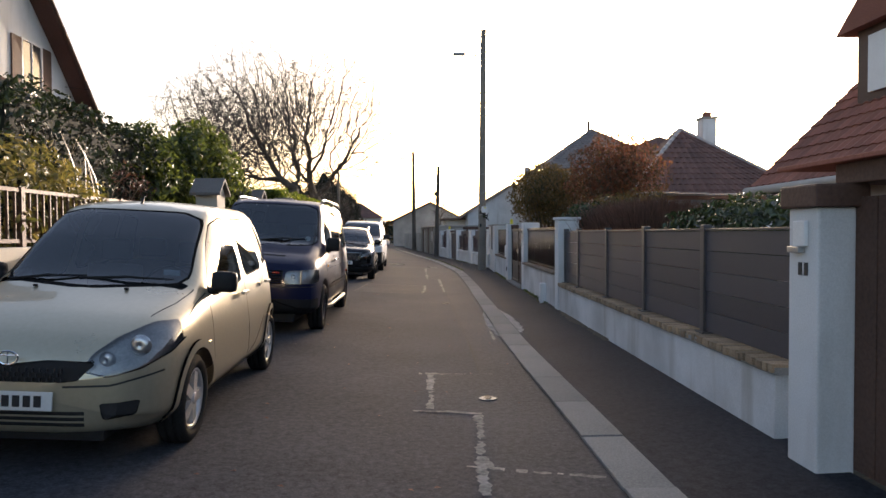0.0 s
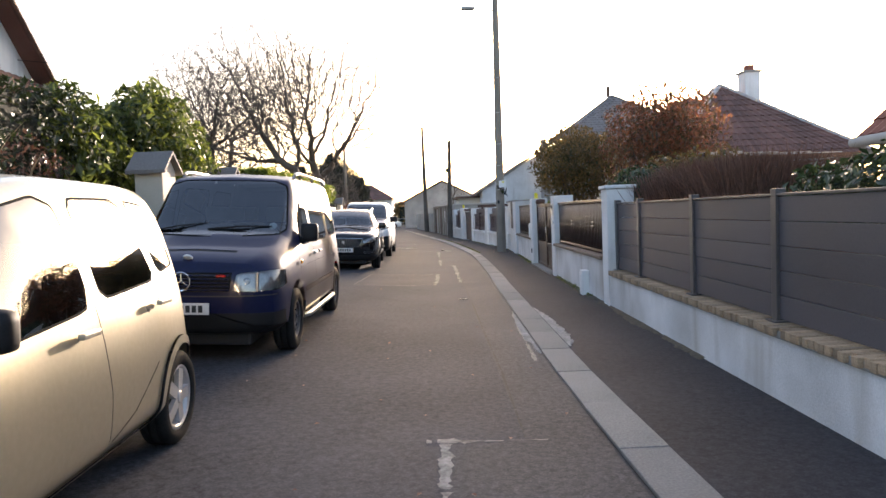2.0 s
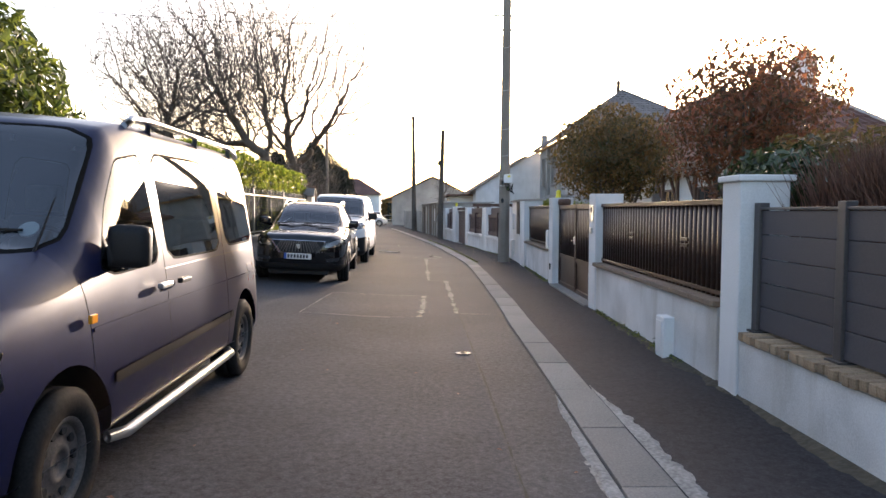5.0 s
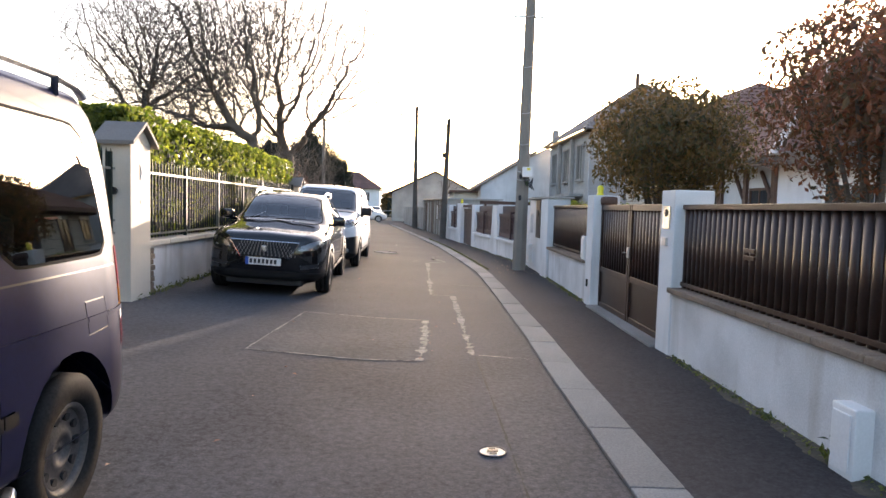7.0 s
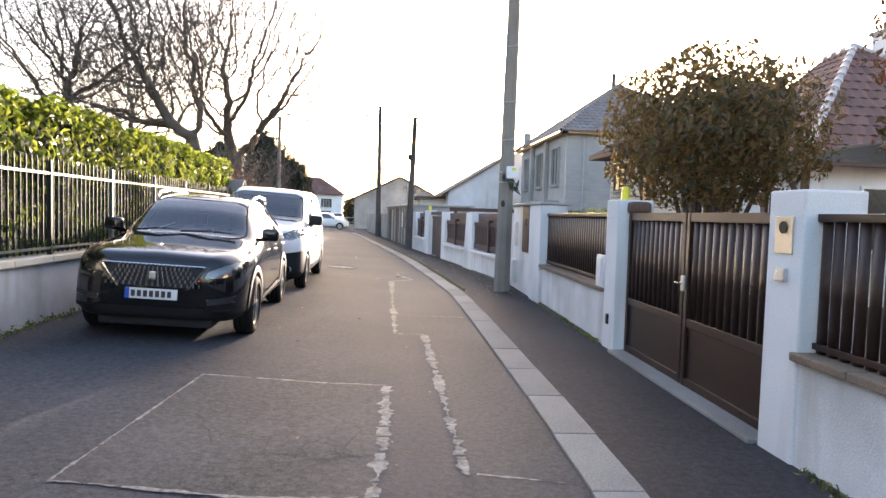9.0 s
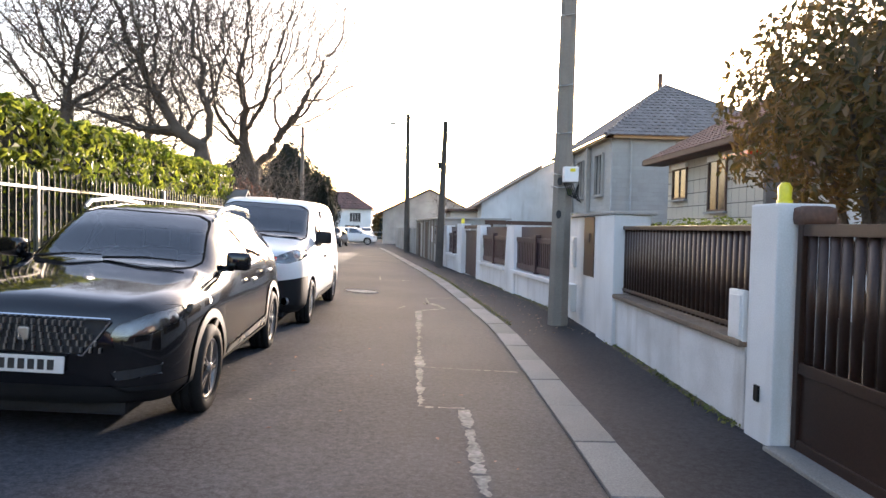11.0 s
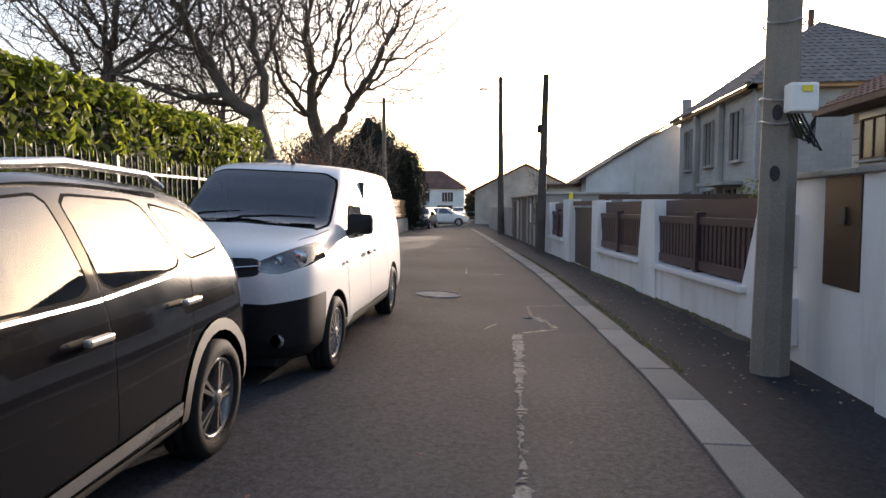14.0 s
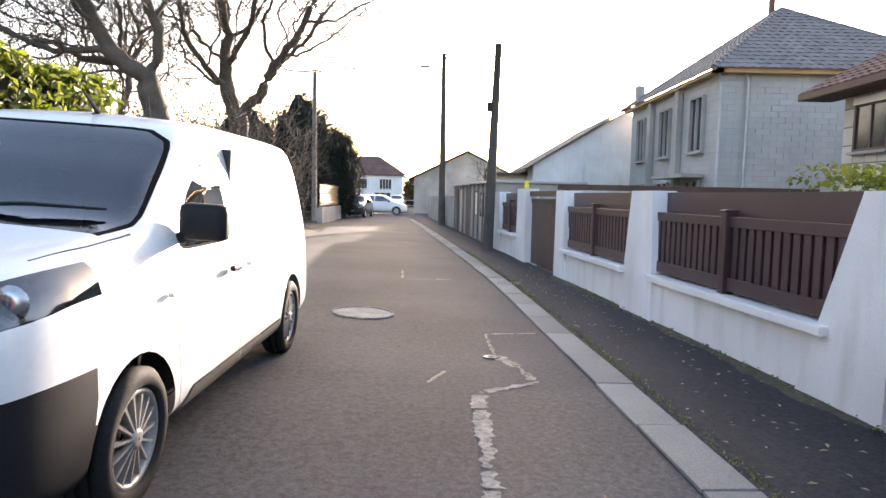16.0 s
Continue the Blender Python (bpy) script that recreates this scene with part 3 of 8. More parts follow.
def wheel(parent, x, y, r, width, kind, side):
    """A wheel whose outer face looks to the given side; kinds: five_fat, five_twin, many, steel."""
    w = new("wheel")
    w.parent = parent
    w.matrix_basis = pose(x, y, r, 0, 0, 0)
    s, h = side, width / 2
    rr = r * (0.70 if kind != "steel" else 0.62)
    bm = bmesh.new()
    lathe(bm, [(rr, -h * 0.8), (rr + 0.02, -h), (r - 0.03, -h), (r, -h * 0.75), (r, -h * 0.36), (r - 0.008, -h * 0.34), (r - 0.008, -h * 0.26), (r, -h * 0.24), (r, h * 0.24), (r - 0.008, h * 0.26), (r - 0.008, h * 0.34), (r, h * 0.36), (r, h * 0.75), (r - 0.03, h), (rr + 0.02, h), (rr, h * 0.8)])
    part("tyre", bm, M["rubber"], w, smooth=True)
    metal = {"steel": M["steel_rim"], "many": M["hubcap"], "five_twin": M["alloy_grey"]}.get(kind, M["alloy"])
    bm = bmesh.new()
    lathe(bm, [(rr, s * h * 0.8), (rr - 0.012, s * h * 0.86), (rr - 0.03, s * h * 0.7), (rr - 0.03, -s * h * 0.5)])
    part("rim", bm, metal, w, smooth=True)
    bm = bmesh.new()
    lathe(bm, [(rr - 0.02, s * h * 0.15), (0.02, s * h * 0.15)])
    part("brake_disc", bm, M["dark_void"], w)
    bm = bmesh.new()
    if kind == "steel":
        rings = lathe(bm, [(rr - 0.02, s * h * 0.55), (rr * 0.78, s * h * 0.62), (rr * 0.62, s * h * 0.45), (rr * 0.42, s * h * 0.62), (rr * 0.30, s * h * 0.66), (rr * 0.28, s * h * 0.5), (0.01, s * h * 0.5)])
        part("disc", bm, metal, w, smooth=True)
        for k in range(10):
            a = 2 * math.pi * k / 10
            bm = bmesh.new()
            tube(bm, [(rr * 0.70 * math.cos(a), s * h * 0.3, rr * 0.70 * math.sin(a)), (rr * 0.70 * math.cos(a), s * h * 0.60, rr * 0.70 * math.sin(a))], 0.022, 8)
            part("hole", bm, M["dark_void"], w)
        return w
    count, wide, tip = {"five_fat": (5, 0.8, 0.42), "five_twin": (10, 0.16, 0.12), "many": (15, 0.10, 0.085)}[kind]
    for k in range(count):
        base = 2 * math.pi * k / count
        if kind == "five_twin":
            base = 2 * math.pi * (k // 2) / 5 + (0.13 if k % 2 else -0.13)
        inner, outer = rr * 0.16, rr - 0.012
        wi, wo = wide * rr * 0.42, tip * rr * 0.9
        pts = [(inner, -wi / 2), (outer, -wo / 2), (outer, wo / 2), (inner, wi / 2)]
        lower, upper = [], []
        for a, b in pts:
            px, pz = a * math.cos(base) - b * math.sin(base), a * math.sin(base) + b * math.cos(base)
            dome = s * h * (0.74 + 0.14 * (1 - a / rr))
            lower.append(bm.verts.new((px * 1.0, dome - s * 0.03, pz))), upper.append(bm.verts.new((px, dome, pz)))
        bm.faces.new(upper)
        for q in range(4):
            bm.faces.new((lower[q], lower[(q + 1) % 4], upper[(q + 1) % 4], upper[q]))
    bmesh.ops.recalc_face_normals(bm, faces=bm.faces)
    part("spokes", bm, metal, w)
    bm = bmesh.new()
    lathe(bm, [(rr * 0.2, s * h * 0.7), (rr * 0.2, s * h * 0.9), (rr * 0.14, s * h * 0.95), (0.005, s * h * 0.95)], 20)
    part("hub_cap", bm, metal, w, smooth=True)
    return w


def shrink(poly, by):
    """A smaller outline within a rounded window."""
    cx, cy = sum(p[0] for p in poly) / len(poly), sum(p[1] for p in poly) / len(poly)
    sx, sy = max(abs(p[0] - cx) for p in poly), max(abs(p[1] - cy) for p in poly)
    return [(cx + (p[0] - cx) * (1 - by / sx), cy + (p[1] - cy) * (1 - by / sy)) for p in poly]


def soften(poly, times=2):
    """An outline with its corners rounded."""
    for _ in range(times):
        q = []
        for a, b in zip(poly, poly[1:] + poly[:1]):
            q += [(a[0] * 0.9 + b[0] * 0.1, a[1] * 0.9 + b[1] * 0.1), (a[0] * 0.1 + b[0] * 0.9, a[1] * 0.1 + b[1] * 0.9)]
        poly = q
    return poly


def mirror(poly):
    return [(-a, b) for a, b in poly]


def mirror_housing(bm, x, y, z, s, lx=0.11, ly=0.2, lz=0.16):
    vs = box(bm, -lx / 2, lx / 2, -ly / 2, ly / 2, -lz / 2, lz / 2, bevel=0.045)
    for v in vs:
        v.co = Vector((v.co.x * (1 - 0.25 * v.co.y / ly * s), v.co.y, v.co.z)) + Vector((x, y + s * ly / 2, z))
    tube(bm, [(x - 0.02, y - s * 0.08, z - lz * 0.5), (x, y + s * ly * 0.3, z - lz * 0.42)], [0.035, 0.025], 8)
    return bm


def plate_on(parent, x, z, w=0.52, h=0.11, bars=7, blue=False):
    p = part("number_plate", boxes((x - 0.012, x, -w / 2, w / 2, z - h / 2, z + h / 2), bevel=0.004), M["plate"], parent, "white number plate with dark bars")
    bm = bmesh.new()
    for k in range(bars):
        c = -w * 0.40 + w * 0.80 * (k + 0.5) / bars
        box(bm, x - 0.015, x - 0.012, c - 0.02, c + 0.02, z - h * 0.30, z + h * 0.30)
    part("bars", bm, M["ink"], p)
    if blue:
        part("blue_band", boxes((x - 0.0155, x - 0.0125, w / 2 - 0.045, w / 2, z - h / 2, z + h / 2)), M["blue_band"], p)
    return p


def seats(parent, xs, width, z=0.45, head=1.25):
    for x in xs:
        for y in (-width * 0.24, width * 0.24):
            bm = bmesh.new()
            box(bm, x, x + 0.5, y - 0.24, y + 0.24, z, z + 0.16, bevel=0.05)
            box(bm, x + 0.42, x + 0.56, y - 0.23, y + 0.23, z + 0.1, head - 0.2, bevel=0.05)
            box(bm, x + 0.47, x + 0.56, y - 0.13, y + 0.13, head - 0.17, head + 0.02, bevel=0.035)
            part("seat", bm, M["seat"], parent, smooth=True)


def underside(parent, length, half, z=0.62):
    part("underbody", boxes((0.12, length - 0.12, -half + 0.28, half - 0.28, 0.17, z), bevel=0.03), M["dark_void"], parent)


def finish(parent, body, paint, label=""):
    """Adds the body, and gives all pieces cut from one skin that skin's own smooth shading."""
    ob = part("body", body, paint, parent, label, smooth=True)
    tree, corners, ways = SKIN["tree"], SKIN["corners"], SKIN["ways"]
    for o in parent.children:
        me = o.data
        if me is None or not me.polygons or not me.polygons[0].use_smooth or o.matrix_basis != Matrix.Identity(4):
            continue
        out = []
        for v in me.vertices:
            co, no, face, far = tree.find_nearest(v.co)
            if face is None or far > 0.03:
                out.append(v.normal.copy())
                continue
            ring = corners[face]
            w = poly_3d_calc([SKIN["places"][i] for i in ring], co)
            n = Vector((0, 0, 0))
            for i, k in zip(ring, w):
                n += ways[i] * k
            out.append(n.normalized())
        me.normals_split_custom_set_from_vertices(out)
    return ob


def side_glass(parent, body, poly, tint, sides=(-1, 1), trim=0.014, seal=True):
    for s in sides:
        p = cut(body, soften(poly), "side", s, least=0.12)
        g = cut(p, shrink(soften(poly), trim), "side", s, least=0.12)
        fr = part("window_seal", p, M["window_rubber"], parent, smooth=True)
        part("window", g, tint, parent, "tinted side window glass", smooth=True)


def front_glass(parent, body, poly, span, tint, trim=0.017):
    p = cut(body, soften(poly), "front", span=span, least=0.12)
    g = cut(p, shrink(soften(poly), trim), "front", span=span, least=0.12)
    part("window_seal", p, M["window_rubber"], parent, smooth=True)
    part("windscreen", g, tint, parent, "dark windscreen reflecting the sky", smooth=True)


def seam_lines(parent, body, lines, sides=(-1,), width=0.009, name="door_gap", material=None):
    for pts in lines:
        for s in sides:
            part(name, cut(body, strip(pts, width), "side", s, lift=-0.002), material or M["ink"], parent)


def headlamp(parent, body, poly, span, bulb, s, mat=None):
    poly = soften(poly, 1)
    p = cut(body, poly if s > 0 else mirror(poly), "front", span=span, least=0.05)
    lens = bmesh.new()
    inner = p.copy()
    for v in inner.verts:
        v.co.x += 0.05
        v.co.y -= s * 0.02
    h = part("headlight", p, M["lens"], parent, "clear headlight", smooth=True)
    part("reflector", inner, mat or M["lamp_in"], h, smooth=True)
    for bx, by, bz, br in bulb:
        bm = bmesh.new()
        rings = lathe(bm, [(br, 0), (br * 0.8, 0.02), (br * 0.45, 0.035), (0.004, 0.02)], 18)
        for r in rings:
            for v in r:
                v.co = Vector((bx - v.co.y + 0.03, s * by + v.co.x, bz + v.co.z))
        part("bulb", bm, M["chrome_dull"], h, smooth=True)


def handle(parent, x, y, z, s, material, length=0.17):
    bm = bmesh.new()
    box(bm, x, x + length, y, y + s * 0.035, z - 0.014, z + 0.018, bevel=0.01)
    return part("door_handle", bm, material, parent)


def wipers(parent, rows):
    for a, b in rows:
        bm = bmesh.new()
        tube(bm, [a, ((a[0] + b[0]) / 2 - 0.012, (a[1] + b[1]) / 2, (a[2] + b[2]) / 2 + 0.015), b], [0.012, 0.010, 0.006], 6)
        part("wiper", bm, M["black_plastic"], parent)


M["hubcap"] = surf("hubcap", (0.26, 0.25, 0.24), (0.38, 0.37, 0.36), 0.4, 5, 80, 0.05, metal=0.5)
M["blue_band"] = surf("blue_band", (0.02, 0.07, 0.35), (0.03, 0.10, 0.42), 0.4, 3, 60, 0.0)
M["sticker"] = surf("sticker", (0.45, 0.52, 0.56), (0.58, 0.64, 0.68), 0.6, 9, 60, 0.0)


def people_carrier(at):
    t = thing("car", "silver-gold metallic people carrier parked at the roadside", "car", at, 90)
    W = 0.84
    body = shell([(0, 0.60, 0.57, 0.62, 0.40, 0.69, 0.71), (0.14, 0.74, 0.71, 0.70, 0.56, 0.79, 0.82), (0.40, 0.82, 0.79, 0.82, 0.64, 0.90, 0.93),
                  (0.75, 0.84, 0.80, 0.90, 0.66, 0.99, 1.02), (0.98, 0.84, 0.80, 0.94, 0.66, 1.05, 1.09), (1.40, 0.845, 0.79, 0.97, 0.62, 1.38, 1.43),
                  (1.80, 0.845, 0.79, 0.99, 0.595, 1.60, 1.655), (2.3, 0.845, 0.79, 1.0, 0.59, 1.655, 1.705), (3.0, 0.845, 0.79, 1.02, 0.58, 1.65, 1.70),
                  (3.36, 0.82, 0.765, 1.03, 0.56, 1.62, 1.67), (3.60, 0.74, 0.69, 1.03, 0.52, 1.54, 1.60), (3.74, 0.62, 0.58, 1.02, 0.45, 1.44, 1.49)])
    for x in (0.74, 3.24):
        for s in (-1, 1):
            ring = cut(body, arch(x, 0.31, 0.40, a0=-20, a1=200), "side", s)
            cut(ring, arch(x, 0.31, 0.345, a0=-20, a1=200), "side", s).free()
            for v in ring.verts:
                v.co.y += s * 0.018
            part("wheel_arch", ring, M["paint_gold"], t, smooth=True)
            wheel(t, x, s * (W - 0.10), 0.30, 0.185, "five_fat", s)
    side_glass(t, body, [(1.16, 1.0), (1.46, 1.34), (1.68, 1.52), (2.0, 1.585), (2.13, 1.54), (2.18, 1.15), (2.14, 1.02), (1.3, 0.96)], M["dark_glass"])
    side_glass(t, body, [(2.29, 1.05), (2.24, 1.58), (2.84, 1.585), (3.02, 1.09)], M["dark_glass"])
    side_glass(t, body, [(3.08, 1.12), (2.92, 1.58), (3.26, 1.55), (3.46, 1.16)], M["dark_glass"])
    front_glass(t, body, [(-0.66, 1.06), (-0.57, 1.55), (-0.4, 1.61), (0.4, 1.61), (0.57, 1.55), (0.66, 1.06), (0, 1.03)], (0.8, 2.0), M["car_glass"])
    g = cut(body, soften([(-0.47, 0.68), (-0.2, 0.685), (0, 0.66), (0.2, 0.685), (0.47, 0.68), (0.37, 0.56), (-0.37, 0.56)], 1), "front", span=(-1, 0.4), lift=-0.012)
    part("grille", g, M["black_plastic"], t, "black honeycomb grille")
    bm = bmesh.new()
    for k in range(16):
        for r in range(3):
            y = -0.3 + 0.04 * k + 0.02 * (r % 2)
            box(bm, -0.058, -0.045, y - 0.003, y + 0.003, 0.565 + 0.028 * r, 0.588 + 0.028 * r)
    part("grille_mesh", bm, M["ink"], t)
    bm = bmesh.new()
    for k in range(24):
        a, b = 2 * math.pi * k / 24, 2 * math.pi * (k + 1) / 24
        tube(bm, [(-0.055, 0.055 * math.cos(a), 0.70 + 0.038 * math.sin(a)), (-0.055, 0.055 * math.cos(b), 0.70 + 0.038 * math.sin(b))], 0.006, 5)
    tube(bm, [(-0.055, 0.0, 0.665), (-0.055, 0.0, 0.735)], 0.005, 5)
    tube(bm, [(-0.055, -0.045, 0.715), (-0.055, 0.045, 0.715)], 0.005, 5)
    part("badge", bm, M["chrome"], t, "oval chrome badge")
    for s in (-1, 1):
        headlamp(t, body, [(0.40, 0.62), (0.43, 0.72), (0.53, 0.81), (0.66, 0.88), (0.77, 0.88), (0.82, 0.80), (0.80, 0.70), (0.70, 0.63), (0.54, 0.59)], (-1, 0.52), [(0.14, 0.66, 0.76, 0.065), (0.05, 0.50, 0.68, 0.05)], s)
        h = cut(body, soften([(s * 0.50, 0.44), (s * 0.70, 0.45), (s * 0.68, 0.36), (s * 0.52, 0.34)], 1), "front", span=(-1, 0.4), lift=-0.01)
        part("fog_lamp_recess", h, M["dark_void"], t)
        slit = cut(body, strip([(s * 0.30, 0.535), (s * 0.55, 0.545), (s * 0.78, 0.60)], 0.012), "front", span=(-1, 0.4), lift=-0.003)
        part("bumper_gap", slit, M["ink"], t)
    for z in (0.31, 0.345, 0.38):
        part("bumper_slot", cut(body, strip([(-0.42, z), (0.42, z)], 0.022), "front", span=(-1, 0.4), lift=-0.01), M["dark_void"], t)
    plate_on(t, -0.055, 0.455)
    lines = [[(1.12, 0.96), (1.13, 0.6), (1.17, 0.30)], [(1.17, 0.30), (2.15, 0.29)], [(2.19, 1.52), (2.22, 1.0), (2.24, 0.6), (2.2, 0.29)],
             [(2.24, 0.34), (2.5, 0.42), (2.85, 0.62)], [(0.62, 0.86), (0.9, 0.95), (1.12, 1.0)]]
    seam_lines(t, body, lines)
    part("sill_strip", cut(body, strip([(1.12, 0.25), (2.9, 0.26)], 0.03), "side", -1, lift=0.012), M["paint_gold"], t)
    for s in (-1, 1):
        part("bonnet_gap", cut(body, strip([(0.42, s * 0.62), (0.7, s * 0.68), (1.02, s * 0.70)], 0.008), "top", lift=-0.002), M["ink"], t)
        bm = mirror_housing(bmesh.new(), 1.24, s * 0.77, 1.08, s, 0.12, 0.19, 0.16)
        part("door_mirror", bm, M["black_plastic"], t, "black door mirror", smooth=True)
        part("side_repeater", boxes((0.98, 1.05, s * 0.835 - 0.012, s * 0.835 + 0.012, 0.62, 0.66), bevel=0.006), M["orange_lens"] if s > 0 else M["gold_trim"], t)
    handle(t, 1.93, -0.825, 0.93, -1, M["gold_trim"]), handle(t, 2.85, -0.825, 0.97, -1, M["gold_trim"])
    cowl = cut(body, [(0.93, -0.64), (1.02, -0.66), (1.02, 0.66), (0.93, 0.64)], "top", lift=-0.004)
    bmesh.ops.delete(cowl, geom=[f for f in cowl.faces if f.calc_center_median().z < 0.9 or abs(f.calc_center_median().y) > 0.6], context="FACES")
    cowl.faces.ensure_lookup_table()
    rest, largest = set(cowl.faces), set()
    while rest:
        island, edge = set(), [rest.pop()]
        while edge:
            f = edge.pop()
            island.add(f)
            near = {g for e in f.edges for g in e.link_faces} & rest
            rest -= near
            edge += near
        largest = max(largest, island, key=len)
    bmesh.ops.delete(cowl, geom=[f for f in cowl.faces if f not in largest], context="FACES")
    part("cowl", cowl, M["black_plastic"], t)
    wipers(t, [((0.98, 0.1, 1.085), (1.0, -0.56, 1.10)), ((0.97, 0.58, 1.06), (1.0, 0.06, 1.105))])
    bm = bmesh.new()
    tube(bm, [(1.86, 0.02, 1.66), (1.92, 0.02, 1.735)], [0.012, 0.006], 6)
    part("aerial", bm, M["black_plastic"], t)
    part("sticker", boxes((1.13, 1.15, -0.56, -0.44, 1.12, 1.16), m=None), M["sticker"], t)
    for y in (0.32, -0.3):
        part("washer_jet", boxes((0.80, 0.83, y - 0.012, y + 0.012, 1.03, 1.045), bevel=0.004), M["black_plastic"], t)
    part("dashboard", boxes((1.1, 1.45, -0.66, 0.66, 0.7, 1.0), bevel=0.05), M["seat"], t)
    bm = bmesh.new()
    for k in range(20):
        a, b = 2 * math.pi * k / 20, 2 * math.pi * (k + 1) / 20
        tube(bm, [(1.5 + 0.08 * math.sin(a), -0.34 + 0.18 * math.cos(a), 1.0 + 0.16 * math.sin(a)), (1.5 + 0.08 * math.sin(b), -0.34 + 0.18 * math.cos(b), 1.0 + 0.16 * math.sin(b))], 0.014, 6)
    part("steering_wheel", bm, M["black_plastic"], t)
    seats(t, (1.65, 2.5), 1.4, 0.45, 1.33)
    underside(t, 3.70, W - 0.08)
    finish(t, body, M["paint_gold"])
    return t


def old_van(at):
    t = thing("van", "dark blue passenger van with roof rails and steel wheels", "van", at, 90)
    W = 0.94
    body = shell([(0, 0.68, 0.64, 0.74, 0.48, 0.86, 0.89), (0.10, 0.84, 0.80, 0.82, 0.64, 0.96, 0.985), (0.38, 0.905, 0.87, 0.96, 0.72, 1.06, 1.09),
                  (0.80, 0.935, 0.89, 1.05, 0.74, 1.16, 1.19), (1.00, 0.94, 0.89, 1.08, 0.74, 1.22, 1.26), (1.36, 0.94, 0.89, 1.10, 0.72, 1.56, 1.60),
                  (1.68, 0.94, 0.885, 1.10, 0.72, 1.81, 1.86), (2.1, 0.94, 0.88, 1.10, 0.72, 1.87, 1.915), (3.5, 0.94, 0.88, 1.10, 0.72, 1.87, 1.915),
                  (4.25, 0.93, 0.87, 1.10, 0.71, 1.86, 1.905), (4.48, 0.875, 0.82, 1.10, 0.67, 1.81, 1.86), (4.60, 0.76, 0.71, 1.10, 0.58, 1.74, 1.79)], low=0.25)
    for x in (0.86, 3.86):
        for s in (-1, 1):
            cut(body, arch(x, 0.34, 0.405, a0=-20, a1=200), "side", s).free()
            wheel(t, x, s * (W - 0.115), 0.325, 0.215, "steel", s)
    side_glass(t, body, [(1.26, 1.12), (1.46, 1.44), (1.66, 1.67), (1.98, 1.72), (2.02, 1.10), (1.4, 1.08)], M["dark_glass"])
    side_glass(t, body, [(2.14, 1.10), (2.12, 1.74), (3.18, 1.75), (3.26, 1.10)], M["dark_glass"])
    side_glass(t, body, [(3.42, 1.12), (3.36, 1.74), (4.20, 1.73), (4.30, 1.13)], M["dark_glass"])
    front_glass(t, body, [(-0.77, 1.21), (-0.68, 1.76), (-0.52, 1.82), (0.52, 1.82), (0.68, 1.76), (0.77, 1.21), (0, 1.18)], (0.85, 1.95), M["car_glass"])
    g = cut(body, [(-0.46, 0.88), (0.46, 0.88), (0.44, 0.70), (-0.44, 0.70)], "front", span=(-1, 0.4), lift=-0.012)
    part("grille", g, M["black_plastic"], t, "black slatted grille")
    for k in range(5):
        part("grille_slat", boxes((-0.065, -0.03, -0.44, 0.44, 0.715 + 0.034 * k, 0.727 + 0.034 * k), bevel=0.004), M["paint_blue"], t)
    bm = bmesh.new()
    for k in range(28):
        a, b = 2 * math.pi * k / 28, 2 * math.pi * (k + 1) / 28
        tube(bm, [(-0.075, 0.085 * math.cos(a), 0.80 + 0.085 * math.sin(a)), (-0.075, 0.085 * math.cos(b), 0.80 + 0.085 * math.sin(b))], 0.008, 5)
    for a in (90, 210, 330):
        tube(bm, [(-0.075, 0, 0.80), (-0.075, 0.085 * math.cos(radians(a)), 0.80 + 0.085 * math.sin(radians(a)))], [0.014, 0.005], 5)
    part("badge", bm, M["chrome"], t, "round chrome badge")
    part("red_badge", boxes((-0.07, -0.062, -0.42, -0.33, 0.845, 0.865)), M["red_lens"], t)
    bm = bmesh.new()
    tube(bm, [(0.12, 0.0, 1.005), (0.13, 0.0, 1.018)], 0.045, 14)
    part("bonnet_badge", bm, M["plate"], t)
    for s in (-1, 1):
        headlamp(t, body, [(0.47, 0.70), (0.50, 0.875), (0.88, 0.90), (0.90, 0.74), (0.86, 0.705)], (-1, 0.55), [(0.05, 0.58, 0.79, 0.04)], s)
        part("headlight_divider", boxes((-0.01, 0.05, s * 0.70 - 0.008, s * 0.70 + 0.008, 0.71, 0.885)), M["steel"], t)
    part("bonnet_vent", cut(body, [(0.30, -0.42), (0.36, -0.42), (0.36, 0.42), (0.30, 0.42)], "top", lift=-0.006), M["dark_void"], t)
    low = cut(body, [(-0.9, 0.50), (0.9, 0.50), (0.9, 0.2), (-0.9, 0.2)], "front", span=(-1, 0.5), lift=0.004, least=0.1)
    part("lower_bumper", low, M["black_plastic"], t, smooth=True)
    for s in (-1, 1):
        part("bumper_gap", cut(body, strip([(0, 0.66), (s * 0.5, 0.66), (s * 0.88, 0.67)], 0.014), "front", span=(-1, 0.5), lift=-0.004), M["ink"], t)
    plate_on(t, -0.06, 0.545, bars=7)
    seam_lines(t, body, [[(1.06, 1.1), (1.10, 0.6), (1.22, 0.42)], [(2.07, 1.70), (2.08, 1.0), (2.08, 0.30)], [(3.31, 1.70), (3.33, 1.0), (3.33, 0.32)],
                         [(2.08, 1.06), (4.4, 1.08)], [(4.0, 0.94), (4.2, 0.94), (4.22, 0.80), (4.02, 0.79), (4.0, 0.94)]])
    for y0, y1 in ((1.3, 3.4),):
        part("side_moulding", cut(body, strip([(1.28, 0.60), (3.42, 0.60)], 0.05), "side", -1, lift=0.014), M["black_plastic"], t, smooth=True)
